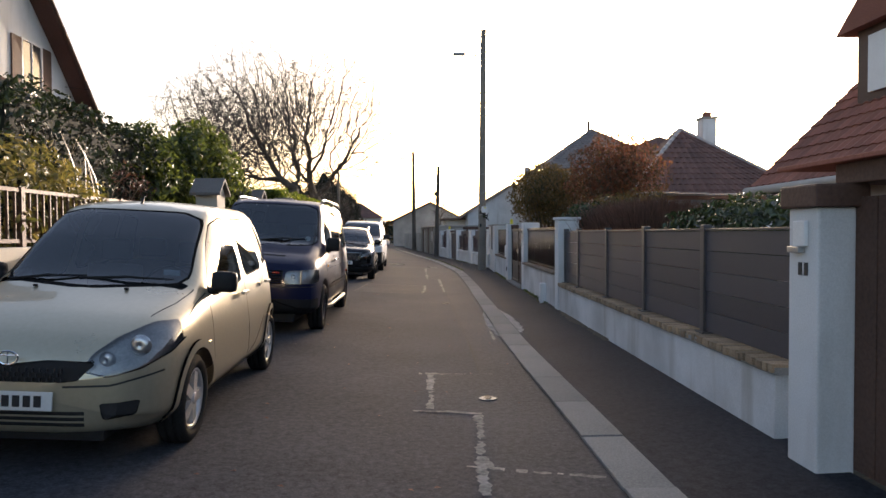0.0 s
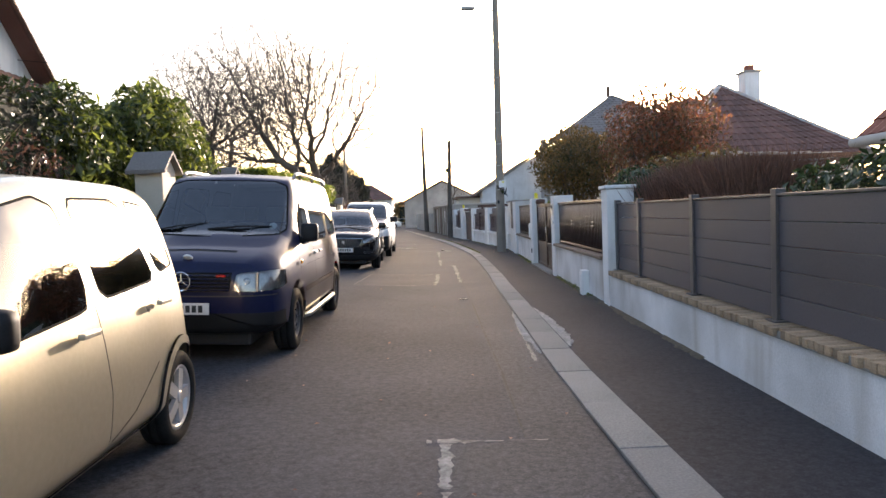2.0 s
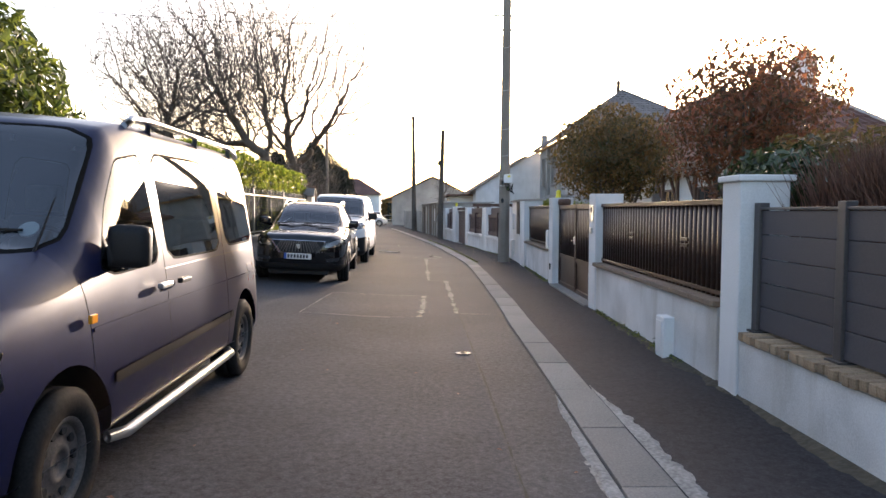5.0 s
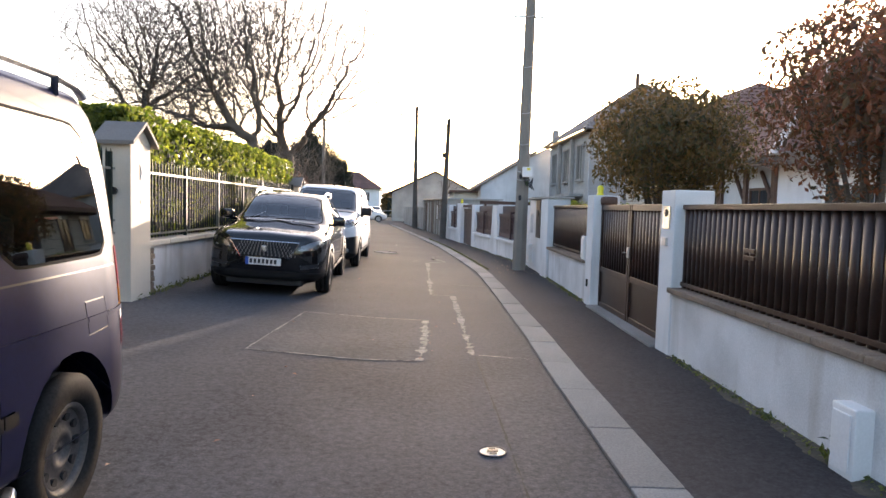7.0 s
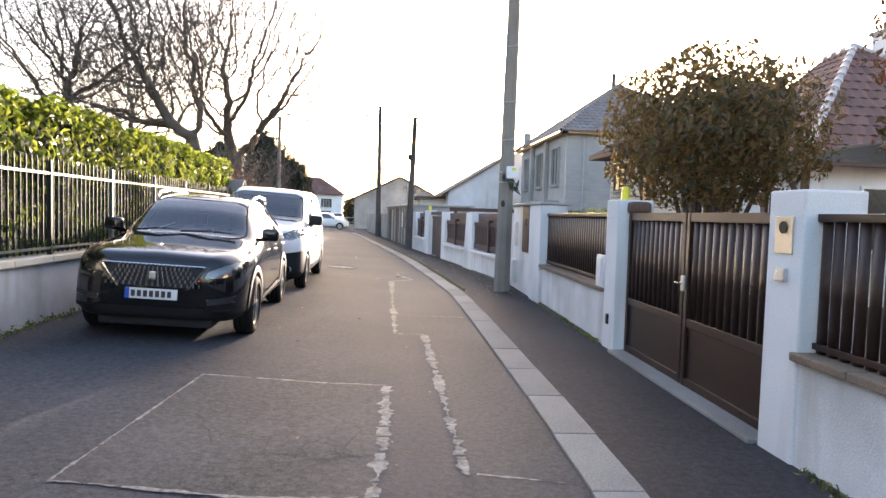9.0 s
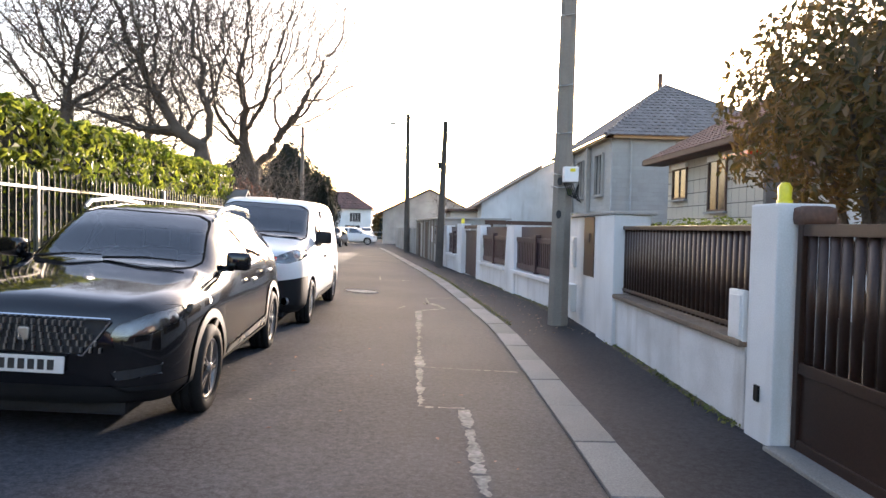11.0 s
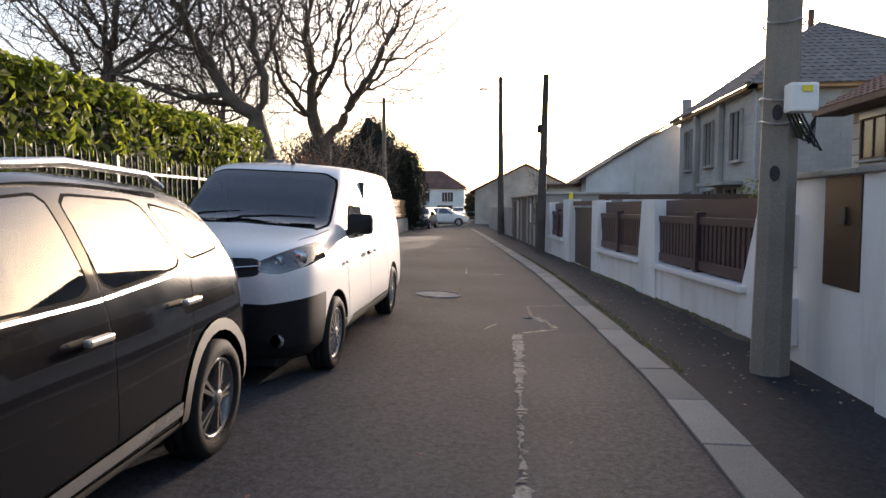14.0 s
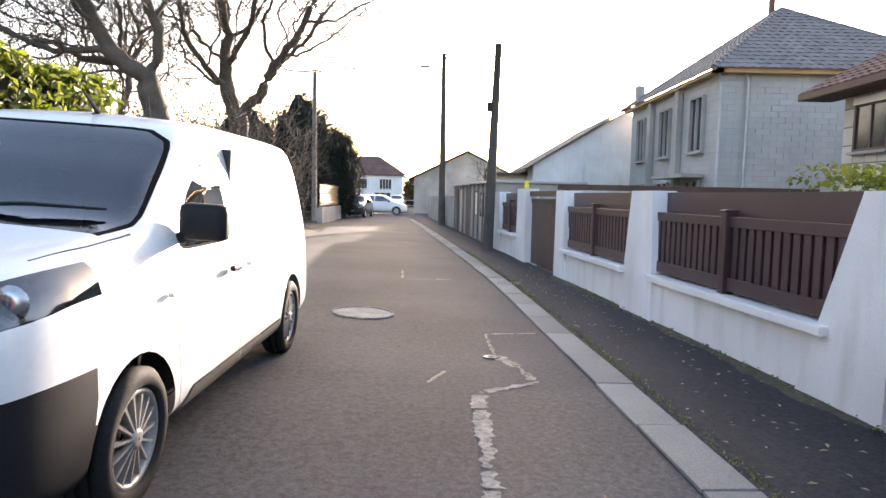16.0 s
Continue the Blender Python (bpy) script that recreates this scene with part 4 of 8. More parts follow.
    part("body_crease", cut(body, strip([(1.1, 0.86), (4.5, 0.86)], 0.02), "side", -1, lift=0.007), M["paint_blue"], t, smooth=True)
    for s in (-1, 1):
        bm = bmesh.new()
        tube(bm, [(1.3, s * 0.90, 0.30), (1.4, s * 0.955, 0.30), (3.35, s * 0.955, 0.30), (3.45, s * 0.90, 0.30)], 0.03, 10)
        part("side_step", bm, M["steel"], t, "bright tubular side step", smooth=True)
        bm = bmesh.new()
        tube(bm, [(1.95, s * 0.67, 1.87), (2.05, s * 0.675, 1.92), (2.3, s * 0.675, 1.935), (4.1, s * 0.665, 1.93), (4.3, s * 0.66, 1.91), (4.38, s * 0.66, 1.87)], [0.022, 0.022, 0.02, 0.02, 0.022, 0.022], 8)
        for x in (2.3, 3.2, 4.1):
            tube(bm, [(x, s * 0.67, 1.84), (x, s * 0.67, 1.93)], 0.018, 6)
        part("roof_rail", bm, M["steel"], t, smooth=True)
        part("door_mirror", mirror_housing(bmesh.new(), 1.38, s * 0.86, 1.23, s, 0.12, 0.2, 0.21), M["black_plastic"], t, "black door mirror", smooth=True)
    handle(t, 1.84, -0.925, 0.98, -1, M["steel"]), handle(t, 2.16, -0.925, 0.98, -1, M["black_plastic"])
    for s in (-1, 1):
        for z0, z1, mm in ((0.66, 0.80, M["red_lens"]), (0.80, 0.87, M["plate"]), (0.87, 0.96, M["orange_lens"]), (0.96, 1.16, M["red_lens"])):
            p = cut(body, [(4.42, z0), (4.70, z0), (4.70, z1), (4.42, z1)], "side", s, lift=0.004, least=0.1)
            part("tail_light", p, mm, t, smooth=True)
    part("side_repeater", boxes((1.02, 1.08, -0.945, -0.925, 0.90, 0.94), bevel=0.006), M["orange_lens"], t)
    wipers(t, [((1.0, 0.08, 1.265), (1.08, -0.60, 1.30)), ((1.0, 0.70, 1.24), (1.1, 0.12, 1.33))])
    bm = bmesh.new()
    tube(bm, [(0.98, -0.70, 1.20), (1.12, -0.72, 1.45)], [0.008, 0.004], 6)
    part("aerial", bm, M["black_plastic"], t)
    part("dashboard", boxes((1.1, 1.45, -0.74, 0.74, 0.8, 1.16), bevel=0.05), M["seat"], t)
    bm = bmesh.new()
    for k in range(20):
        a, b = 2 * math.pi * k / 20, 2 * math.pi * (k + 1) / 20
        tube(bm, [(1.5 + 0.12 * math.sin(a), -0.40 + 0.2 * math.cos(a), 1.15 + 0.14 * math.sin(a)), (1.5 + 0.12 * math.sin(b), -0.40 + 0.2 * math.cos(b), 1.15 + 0.14 * math.sin(b))], 0.015, 6)
    part("steering_wheel", bm, M["black_plastic"], t)
    bm = bmesh.new()
    tube(bm, [(1.13, -0.60, 1.30), (1.125, -0.60, 1.305)], 0.045, 14)
    part("sticker", bm, M["plate"], t)
    seats(t, (1.75, 2.6, 3.4), 1.6, 0.6, 1.5)
    underside(t, 4.52, W - 0.05, 0.7)
    finish(t, body, M["paint_blue"])
    return t


def black_suv(at):
    t = thing("car", "black sport utility car with grey arch trims, parked by the wall", "car", at, 90)
    W = 0.92
    body = shell([(0, 0.64, 0.60, 0.74, 0.46, 0.86, 0.89), (0.12, 0.80, 0.77, 0.84, 0.62, 0.94, 0.965), (0.42, 0.89, 0.86, 0.92, 0.70, 1.00, 1.02),
                  (0.9, 0.915, 0.88, 0.98, 0.70, 1.05, 1.08), (1.22, 0.915, 0.88, 1.00, 0.68, 1.10, 1.14), (1.68, 0.92, 0.87, 1.02, 0.64, 1.39, 1.44),
                  (2.08, 0.92, 0.865, 1.03, 0.62, 1.55, 1.59), (2.6, 0.92, 0.86, 1.04, 0.61, 1.59, 1.63), (3.4, 0.92, 0.86, 1.08, 0.59, 1.56, 1.60),
                  (3.95, 0.915, 0.86, 1.10, 0.56, 1.47, 1.52), (4.20, 0.82, 0.77, 1.06, 0.50, 1.28, 1.33), (4.38, 0.66, 0.62, 0.98, 0.42, 1.08, 1.12)], low=0.22)
    for x in (0.90, 3.575):
        for s in (-1, 1):
            ring = cut(body, arch(x, 0.355, 0.465, a0=-22, a1=202), "side", s)
            cut(ring, arch(x, 0.355, 0.395, a0=-22, a1=202), "side", s).free()
            for v in ring.verts:
                v.co.y += s * 0.012
            part("wheel_arch", ring, M["grey_trim"], t, "matt grey wheel arch trim", smooth=True)
            wheel(t, x, s * (W - 0.10), 0.345, 0.225, "five_twin", s)
    side_glass(t, body, [(1.44, 1.09), (1.78, 1.36), (2.05, 1.49), (2.43, 1.525), (2.50, 1.09)], M["dark_glass"])
    side_glass(t, body, [(2.57, 1.09), (2.50, 1.525), (3.15, 1.50), (3.32, 1.15)], M["dark_glass"])
    side_glass(t, body, [(3.40, 1.17), (3.22, 1.49), (3.62, 1.43), (3.86, 1.21)], M["dark_glass"])
    front_glass(t, body, [(-0.70, 1.10), (-0.59, 1.50), (-0.45, 1.555), (0.45, 1.555), (0.59, 1.50), (0.70, 1.10), (0, 1.07)], (1.05, 2.35), M["car_glass"])
    g = cut(body, soften([(-0.50, 0.83), (0.50, 0.83), (0.46, 0.72), (0.34, 0.61), (-0.34, 0.61), (-0.46, 0.72)], 1), "front", span=(-1, 0.4), lift=-0.012)
    part("grille", g, M["dark_void"], t, "black grille with chrome bars")
    for r in range(5):
        half = 0.46 - 0.03 * r
        for k in range(17):
            y = -half + 2 * half * k / 16
            part("grille_bar", boxes((-0.062 + 0.06 * y * y, -0.03, y - 0.006, y + 0.006, 0.622 + 0.042 * r, 0.656 + 0.042 * r)), M["alloy_grey"], t)
    bm = bmesh.new()
    for a, b in (((-0.51, 0.83), (-0.35, 0.60)), ((-0.35, 0.60), (0.35, 0.60)), ((0.35, 0.60), (0.51, 0.83)), ((0.51, 0.84), (-0.51, 0.84))):
        tube(bm, [(-0.045 + 0.05 * abs(a[0]), a[0], a[1]), (-0.045 + 0.05 * abs(b[0]), b[0], b[1])], 0.010, 6)
    part("grille_frame", bm, M["chrome"], t)
    part("badge", boxes((-0.072, -0.06, -0.035, 0.035, 0.69, 0.775), bevel=0.012), M["chrome_dull"], t, "chrome badge")
    for s in (-1, 1):
        headlamp(t, body, [(0.50, 0.72), (0.54, 0.80), (0.70, 0.87), (0.86, 0.91), (0.87, 0.83), (0.74, 0.74)], (-1, 0.55), [(0.16, 0.68, 0.79, 0.05), (0.26, 0.80, 0.83, 0.04)], s, M["lamp_dark"])
        f = cut(body, [(s * 0.52, 0.50), (s * 0.80, 0.54), (s * 0.80, 0.48), (s * 0.56, 0.44)], "front", span=(-1, 0.5), lift=-0.006, least=0.1)
        fog = part("fog_lamp", f, M["dark_void"], t)
        bm = bmesh.new()
        tube(bm, [(0.13, s * 0.80, 0.545), (-0.005, s * 0.54, 0.505), (0.0, s * 0.55, 0.45), (0.13, s * 0.80, 0.475)], 0.009, 6)
        part("chrome_trim", bm, M["chrome_dull"], fog)
    low = cut(body, [(-0.9, 0.40), (0.9, 0.40), (0.9, 0.2), (-0.9, 0.2)], "front", span=(-1, 0.5), lift=0.003, least=0.1)
    part("lower_bumper", low, M["black_plastic"], t, smooth=True)
    plate_on(t, -0.062, 0.54, bars=7, blue=True)
    part("sill_trim", cut(body, [(1.28, 0.24), (3.12, 0.24), (3.12, 0.36), (1.28, 0.36)], "side", -1, lift=0.006), M["grey_trim"], t, smooth=True)
    part("sill_blade", cut(body, [(1.35, 0.365), (1.5, 0.42), (3.1, 0.47), (3.1, 0.40)], "side", -1, lift=0.012), M["chrome_dull"], t, smooth=True)
    seam_lines(t, body, [[(1.36, 1.0), (1.32, 0.7), (1.38, 0.36)], [(2.54, 1.5), (2.55, 0.9), (2.52, 0.38)], [(3.36, 1.12), (3.28, 0.86), (3.12, 0.60)], [(0.62, 0.94), (0.95, 0.99), (1.3, 1.03)]])
    for s in (-1, 1):
        bm = bmesh.new()
        tube(bm, [(2.0, s * 0.60, 1.55), (2.12, s * 0.61, 1.615), (2.6, s * 0.605, 1.655), (3.3, s * 0.59, 1.635), (3.5, s * 0.58, 1.57)], [0.02, 0.022, 0.022, 0.022, 0.02], 8)
        part("roof_rail", bm, M["chrome_dull"], t, "satin silver roof rail", smooth=True)
        part("door_mirror", mirror_housing(bmesh.new(), 1.50, s * 0.85, 1.17, s, 0.14, 0.21, 0.16), M["paint_black"], t, "black door mirror", smooth=True)
        part("belt_strip", cut(body, strip([(1.38, 1.07), (2.5, 1.075), (3.35, 1.125), (3.9, 1.19)], 0.016), "side", s, lift=0.005), M["chrome_dull"], t)
    handle(t, 2.30, -0.90, 0.94, -1, M["chrome_dull"]), handle(t, 3.12, -0.90, 0.98, -1, M["chrome_dull"])
    wipers(t, [((1.2, 0.08, 1.15), (1.22, -0.58, 1.16)), ((1.2, 0.62, 1.13), (1.23, 0.1, 1.17))])
    part("dashboard", boxes((1.3, 1.75, -0.68, 0.68, 0.75, 1.06), bevel=0.05), M["seat"], t)
    seats(t, (1.95, 2.75), 1.5, 0.5, 1.34)
    tl = cut(body, [(4.10, 0.98), (4.36, 0.92), (4.36, 1.04), (4.14, 1.10)], "side", -1, lift=0.003, least=0.1)
    part("tail_light", tl, M["red_lens"], t, smooth=True)
    underside(t, 4.30, W - 0.06, 0.7)
    finish(t, body, M["paint_black"])
    return t


def white_van(at):
    t = thing("van", "white panel van with black bumper and no rear windows", "van", at, 90)
    W = 0.955
    body = shell([(0, 0.70, 0.66, 0.93, 0.52, 1.03, 1.06), (0.13, 0.86, 0.82, 0.99, 0.67, 1.11, 1.13), (0.43, 0.925, 0.89, 1.08, 0.74, 1.18, 1.21),
                  (0.88, 0.95, 0.90, 1.12, 0.75, 1.25, 1.28), (1.08, 0.955, 0.90, 1.13, 0.75, 1.29, 1.33), (1.48, 0.955, 0.90, 1.14, 0.72, 1.58, 1.62),
                  (1.90, 0.955, 0.895, 1.14, 0.72, 1.82, 1.87), (2.3, 0.955, 0.89, 1.14, 0.72, 1.87, 1.92), (3.6, 0.955, 0.89, 1.14, 0.72, 1.88, 1.93),
                  (4.42, 0.945, 0.885, 1.14, 0.71, 1.86, 1.91), (4.62, 0.92, 0.87, 1.14, 0.68, 1.80, 1.85), (4.67, 0.89, 0.84, 1.12, 0.65, 1.73, 1.78)], low=0.2)
    for x in (0.88, 3.86):
        for s in (-1, 1):
            cut(body, arch(x, 0.34, 0.39, a0=-20, a1=200), "side", s).free()
            wheel(t, x, s * (W - 0.105), 0.33, 0.205, "many", s)
    side_glass(t, body, [(1.40, 1.15), (1.66, 1.44), (1.90, 1.62), (2.22, 1.66), (2.26, 1.15)], M["pale_glass"])
    front_glass(t, body, [(-0.78, 1.24), (-0.69, 1.74), (-0.54, 1.81), (0.54, 1.81), (0.69, 1.74), (0.78, 1.24), (0, 1.20)], (0.9, 2.2), M["car_glass"], 0.02)
    low = cut(body, [(-1, 0.77), (-0.6, 0.70), (0.6, 0.70), (1, 0.77), (1, 0.15), (-1, 0.15)], "front", span=(-1, 0.53), lift=0.003, least=0.02)
    part("lower_bumper", low, M["black_plastic"], t, "black plastic lower bumper", smooth=True)
    g = cut(body, soften([(-0.52, 1.055), (0, 1.04), (0.52, 1.055), (0.54, 0.92), (0, 0.85), (-0.54, 0.92)], 1), "front", span=(-1, 0.4), lift=-0.01)
    part("grille", g, M["dark_void"], t, "dark upper grille")
    bm = bmesh.new()
    tube(bm, [(0.0, -0.53, 0.995), (-0.045, -0.3, 0.97), (-0.062, 0, 0.96), (-0.045, 0.3, 0.97), (0.0, 0.53, 0.995)], 0.009, 6)
    part("grille_bar", bm, M["chrome"], t)
    for s in (-1, 1):
        headlamp(t, body, [(0.50, 0.95), (0.50, 1.02), (0.72, 1.13), (0.90, 1.21), (0.945, 1.20), (0.935, 1.10), (0.86, 1.0), (0.70, 0.94)], (-1, 0.62), [(0.10, 0.64, 1.03, 0.055), (0.20, 0.78, 1.06, 0.065)], s, M["lamp_dark"])
        part("headlight_strip", boxes((0.0, 0.012, s * 0.54 - 0.01, s * 0.54 + 0.01, 0.97, 1.03)), M["chrome"], t)
        bm = bmesh.new()
        for r in lathe(bm, [(0.055, 0), (0.05, 0.02), (0.02, 0.01), (0.003, 0.012)], 18):
            for v in r:
                v.co = Vector((0.0 - v.co.y, s * 0.70 + v.co.x, 0.42 + v.co.z))
        part("fog_lamp", bm, M["lamp_in"], t, smooth=True)
        part("door_mirror", mirror_housing(bmesh.new(), 1.47, s * 0.87, 1.31, s, 0.14, 0.25, 0.20), M["black_plastic"], t, "large black door mirror", smooth=True)
        part("bonnet_gap", cut(body, strip([(0.44, s * 0.70), (0.75, s * 0.75), (1.08, s * 0.78)], 0.009), "top", lift=-0.003), M["ink"], t)
    seam_lines(t, body, [[(1.30, 1.1), (1.30, 0.7), (1.34, 0.30)], [(2.31, 1.72), (2.34, 1.0), (2.33, 0.28)], [(1.34, 0.29), (2.33, 0.27)], [(3.45, 1.74), (3.47, 1.0), (3.46, 0.29)], [(2.34, 1.02), (4.35, 1.03)]])
    part("sill_trim", cut(body, [(1.36, 0.31), (1.5, 0.40), (3.44, 0.40), (3.44, 0.29), (1.36, 0.27)], "side", -1, lift=0.010), M["grey_trim"], t, smooth=True)
    handle(t, 2.08, -0.94, 0.98, -1, M["black_plastic"], 0.15), handle(t, 2.42, -0.94, 0.98, -1, M["paint_white"], 0.15)
    part("side_repeater", boxes((1.18, 1.24, -0.955, -0.93, 0.94, 0.965), bevel=0.006), M["steel"], t)
    bm = bmesh.new()
    tube(bm, [(1.98, -0.1, 1.86), (2.04, -0.1, 1.90), (1.86, -0.1, 2.01)], [0.03, 0.02, 0.006], 6)
    part("aerial", bm, M["black_plastic"], t)
    wipers(t, [((1.05, 0.08, 1.335), (1.12, -0.64, 1.36)), ((1.05, 0.70, 1.30), (1.14, 0.1, 1.39))])
    for y in (0.35, -0.3):
        part("washer_jet", boxes((0.9, 0.93, y - 0.012, y + 0.012, 1.265, 1.28), bevel=0.004), M["black_plastic"], t)
    part("dashboard", boxes((1.15, 1.6, -0.76, 0.76, 0.85, 1.22), bevel=0.05), M["seat"], t)
    part("bulkhead", boxes((2.42, 2.46, -0.8, 0.8, 0.4, 1.75)), M["seat"], t)
    seats(t, (1.82,), 1.6, 0.6, 1.52)
    underside(t, 4.67, W, 0.7)
    finish(t, body, M["paint_white"])
    return t


def far_hatchback(at, rz=90, paint="paint_dark", label="small dark hatchback parked far down the street"):
    t = thing("car", label, "car", at, rz)
    body = shell([(0, 0.58, 0.55, 0.62, 0.4, 0.70, 0.72), (0.35, 0.80, 0.77, 0.80, 0.62, 0.86, 0.88), (0.95, 0.83, 0.79, 0.92, 0.64, 1.0, 1.03),
                  (1.7, 0.84, 0.78, 0.96, 0.56, 1.40, 1.45), (2.6, 0.84, 0.78, 0.98, 0.55, 1.42, 1.47), (3.5, 0.82, 0.76, 0.98, 0.52, 1.3, 1.36), (3.9, 0.72, 0.68, 0.9, 0.5, 0.98, 1.0)], step=0.14)
    for x in (0.75, 3.2):
        for s in (-1, 1):
            cut(body, arch(x, 0.30, 0.35, n=10, a0=-20, a1=200), "side", s).free()
            wheel(t, x, s * 0.74, 0.29, 0.18, "five_fat", s)
    side_glass(t, body, [(1.25, 0.98), (1.75, 1.35), (2.3, 1.38), (2.35, 0.98)], M["dark_glass"])
    side_glass(t, body, [(2.42, 0.98), (2.40, 1.38), (3.1, 1.34), (3.3, 1.02)], M["dark_glass"])
    front_glass(t, body, [(-0.62, 1.02), (-0.52, 1.38), (0.52, 1.38), (0.62, 1.02)], (0.8, 1.9), M["car_glass"])
    for s in (-1, 1):
        headlamp(t, body, [(0.46, 0.62), (0.5, 0.70), (0.74, 0.80), (0.76, 0.68)], (-1, 0.6), [(0.15, 0.62, 0.69, 0.05)], s)
        part("door_mirror", mirror_housing(bmesh.new(), 1.3, s * 0.78, 1.0, s), M["black_plastic"], t, smooth=True)
    plate_on(t, -0.055, 0.45)
    underside(t, 3.9, 0.84)
    finish(t, body, M[paint])
    return t


M["gold_trim"] = surf("gold_trim", (0.40, 0.37, 0.29), (0.46, 0.42, 0.33), 0.35, 3, 60, 0.0, metal=0.4, coat=0.4)
M["grey_trim"] = surf("grey_trim", (0.04, 0.037, 0.033), (0.072, 0.067, 0.058), 0.55, 3, 150, 0.15, depth=0.001)
M["chrome_dull"] = surf("chrome_dull", (0.5, 0.5, 0.49), (0.62, 0.62, 0.61), 0.28, 3, 60, 0.0, metal=0.9)
M["lamp_dark"] = surf("lamp_dark", (0.05, 0.05, 0.055), (0.16, 0.16, 0.17), 0.2, 9, 60, 0.1, metal=0.5)


def park(make, x, y, turn, *more):
    """Puts a vehicle on the sloping side of the road."""
    t = make((0, 0, 0), *more)
    t.matrix_world = pose(x, y, rise(x) - 0.005, 3.0, 0, 90 + turn)
    return t


park(people_carrier, -2.37, 3.86, 0.5).scale = (0.95, 1.0, 1.0)
park(old_van, -2.34, 9.06, -0.3).scale = (0.95, 1.02, 1.04)
park(black_suv, -2.16, 19.62, 2.0)
park(white_van, -2.15, 24.42, 0.4)
far_hatchback((-5.75, 62.6, 0), 86)
far_hatchback((-2.7, 70.6, 0), 182, "paint_white", "pale car standing across the end of the street")


# ---- street furniture and repairs in the road ----
def on_road(name, outline, material, label, z=0.006, category="road patch", kind="structure"):
    bm = bmesh.new()
    bm.faces.new([bm.verts.new((x, y, rise(x) + z)) for x, y in outline])
    for kx in (-0.3, 0.5):
        bmesh.ops.bisect_plane(bm, geom=bm.verts[:] + bm.edges[:] + bm.faces[:], plane_co=(kx, 0, 0), plane_no=(1, 0, 0))
    for v in bm.verts:
        v.co.z = rise(v.co.x) + z
    return tagged(part(name, bm, material), label, category, kind=kind)


def ragged(points, width, rng, z=0.008, step=0.035):
    """A worn pale strip of uneven width along a line on the road."""
    bm = bmesh.new()
    rows, wander = [], 0.0
    for (x0, y0), (x1, y1) in zip(points, points[1:]):
        d = math.hypot(x1 - x0, y1 - y0)
        n = max(int(d / step), 1)
        nx, ny = -(y1 - y0) / d, (x1 - x0) / d
        for k in range(n + 1):
            f = k / n
            w = width * float(np.clip(0.55 + wander + rng.normal(0, 0.14), 0.08, 1.0))
            wander = 0.8 * wander + rng.normal(0, 0.14)
            o = rng.normal(0, width * 0.07)
            cx, cy = x0 + (x1 - x0) * f + nx * o, y0 + (y1 - y0) * f + ny * o
            rows.append([bm.verts.new((cx + nx * s * w / 2, cy + ny * s * w / 2, rise(cx) + z)) for s in (-1, 1)])
    for k, (a, b) in enumerate(zip(rows, rows[1:])):
        if rng.random() < 0.93:
            bm.faces.new((a[0], a[1], b[1], b[0]))
    return bm


rs = np.random.default_rng(3)
patch = on_road("road_patch", [(-1.5, 16.2), (-0.44, 16.08), (0.2, 16.1), (0.3, 18.38), (-1.32, 18.5)], M["asphalt_patch"], "square repair of smoother asphalt in the road", 0.004)
on_road("road_patch", [(0.13, 5.45), (0.52, 5.33), (1.19, 5.3), (1.2, 6.83), (0.13, 6.86)], M["asphalt_patch"], "narrow trench repair beside the kerb", 0.004)
on_road("road_patch", [(0.42, 1.5), (1.19, 1.5), (1.19, 5.3), (0.5, 5.32)], M["asphalt_patch"], "narrow trench repair beside the kerb", 0.0045)
on_road("road_patch", [(0.69, 6.86), (1.2, 6.84), (1.4, 16.25), (0.79, 16.4)], M["asphalt_patch"], "long trench repair beside the kerb", 0.0045)
on_road("road_patch", [(0.79, 16.42), (1.42, 16.27), (1.52, 20.8), (0.82, 20.85)], M["asphalt_patch"], "long trench repair beside the kerb", 0.0045)
on_road("road_patch", [(0.44, 20.9), (1.52, 20.82), (1.50, 27.5), (0.48, 27.35)], M["asphalt_patch"], "long trench repair beside the kerb", 0.004)
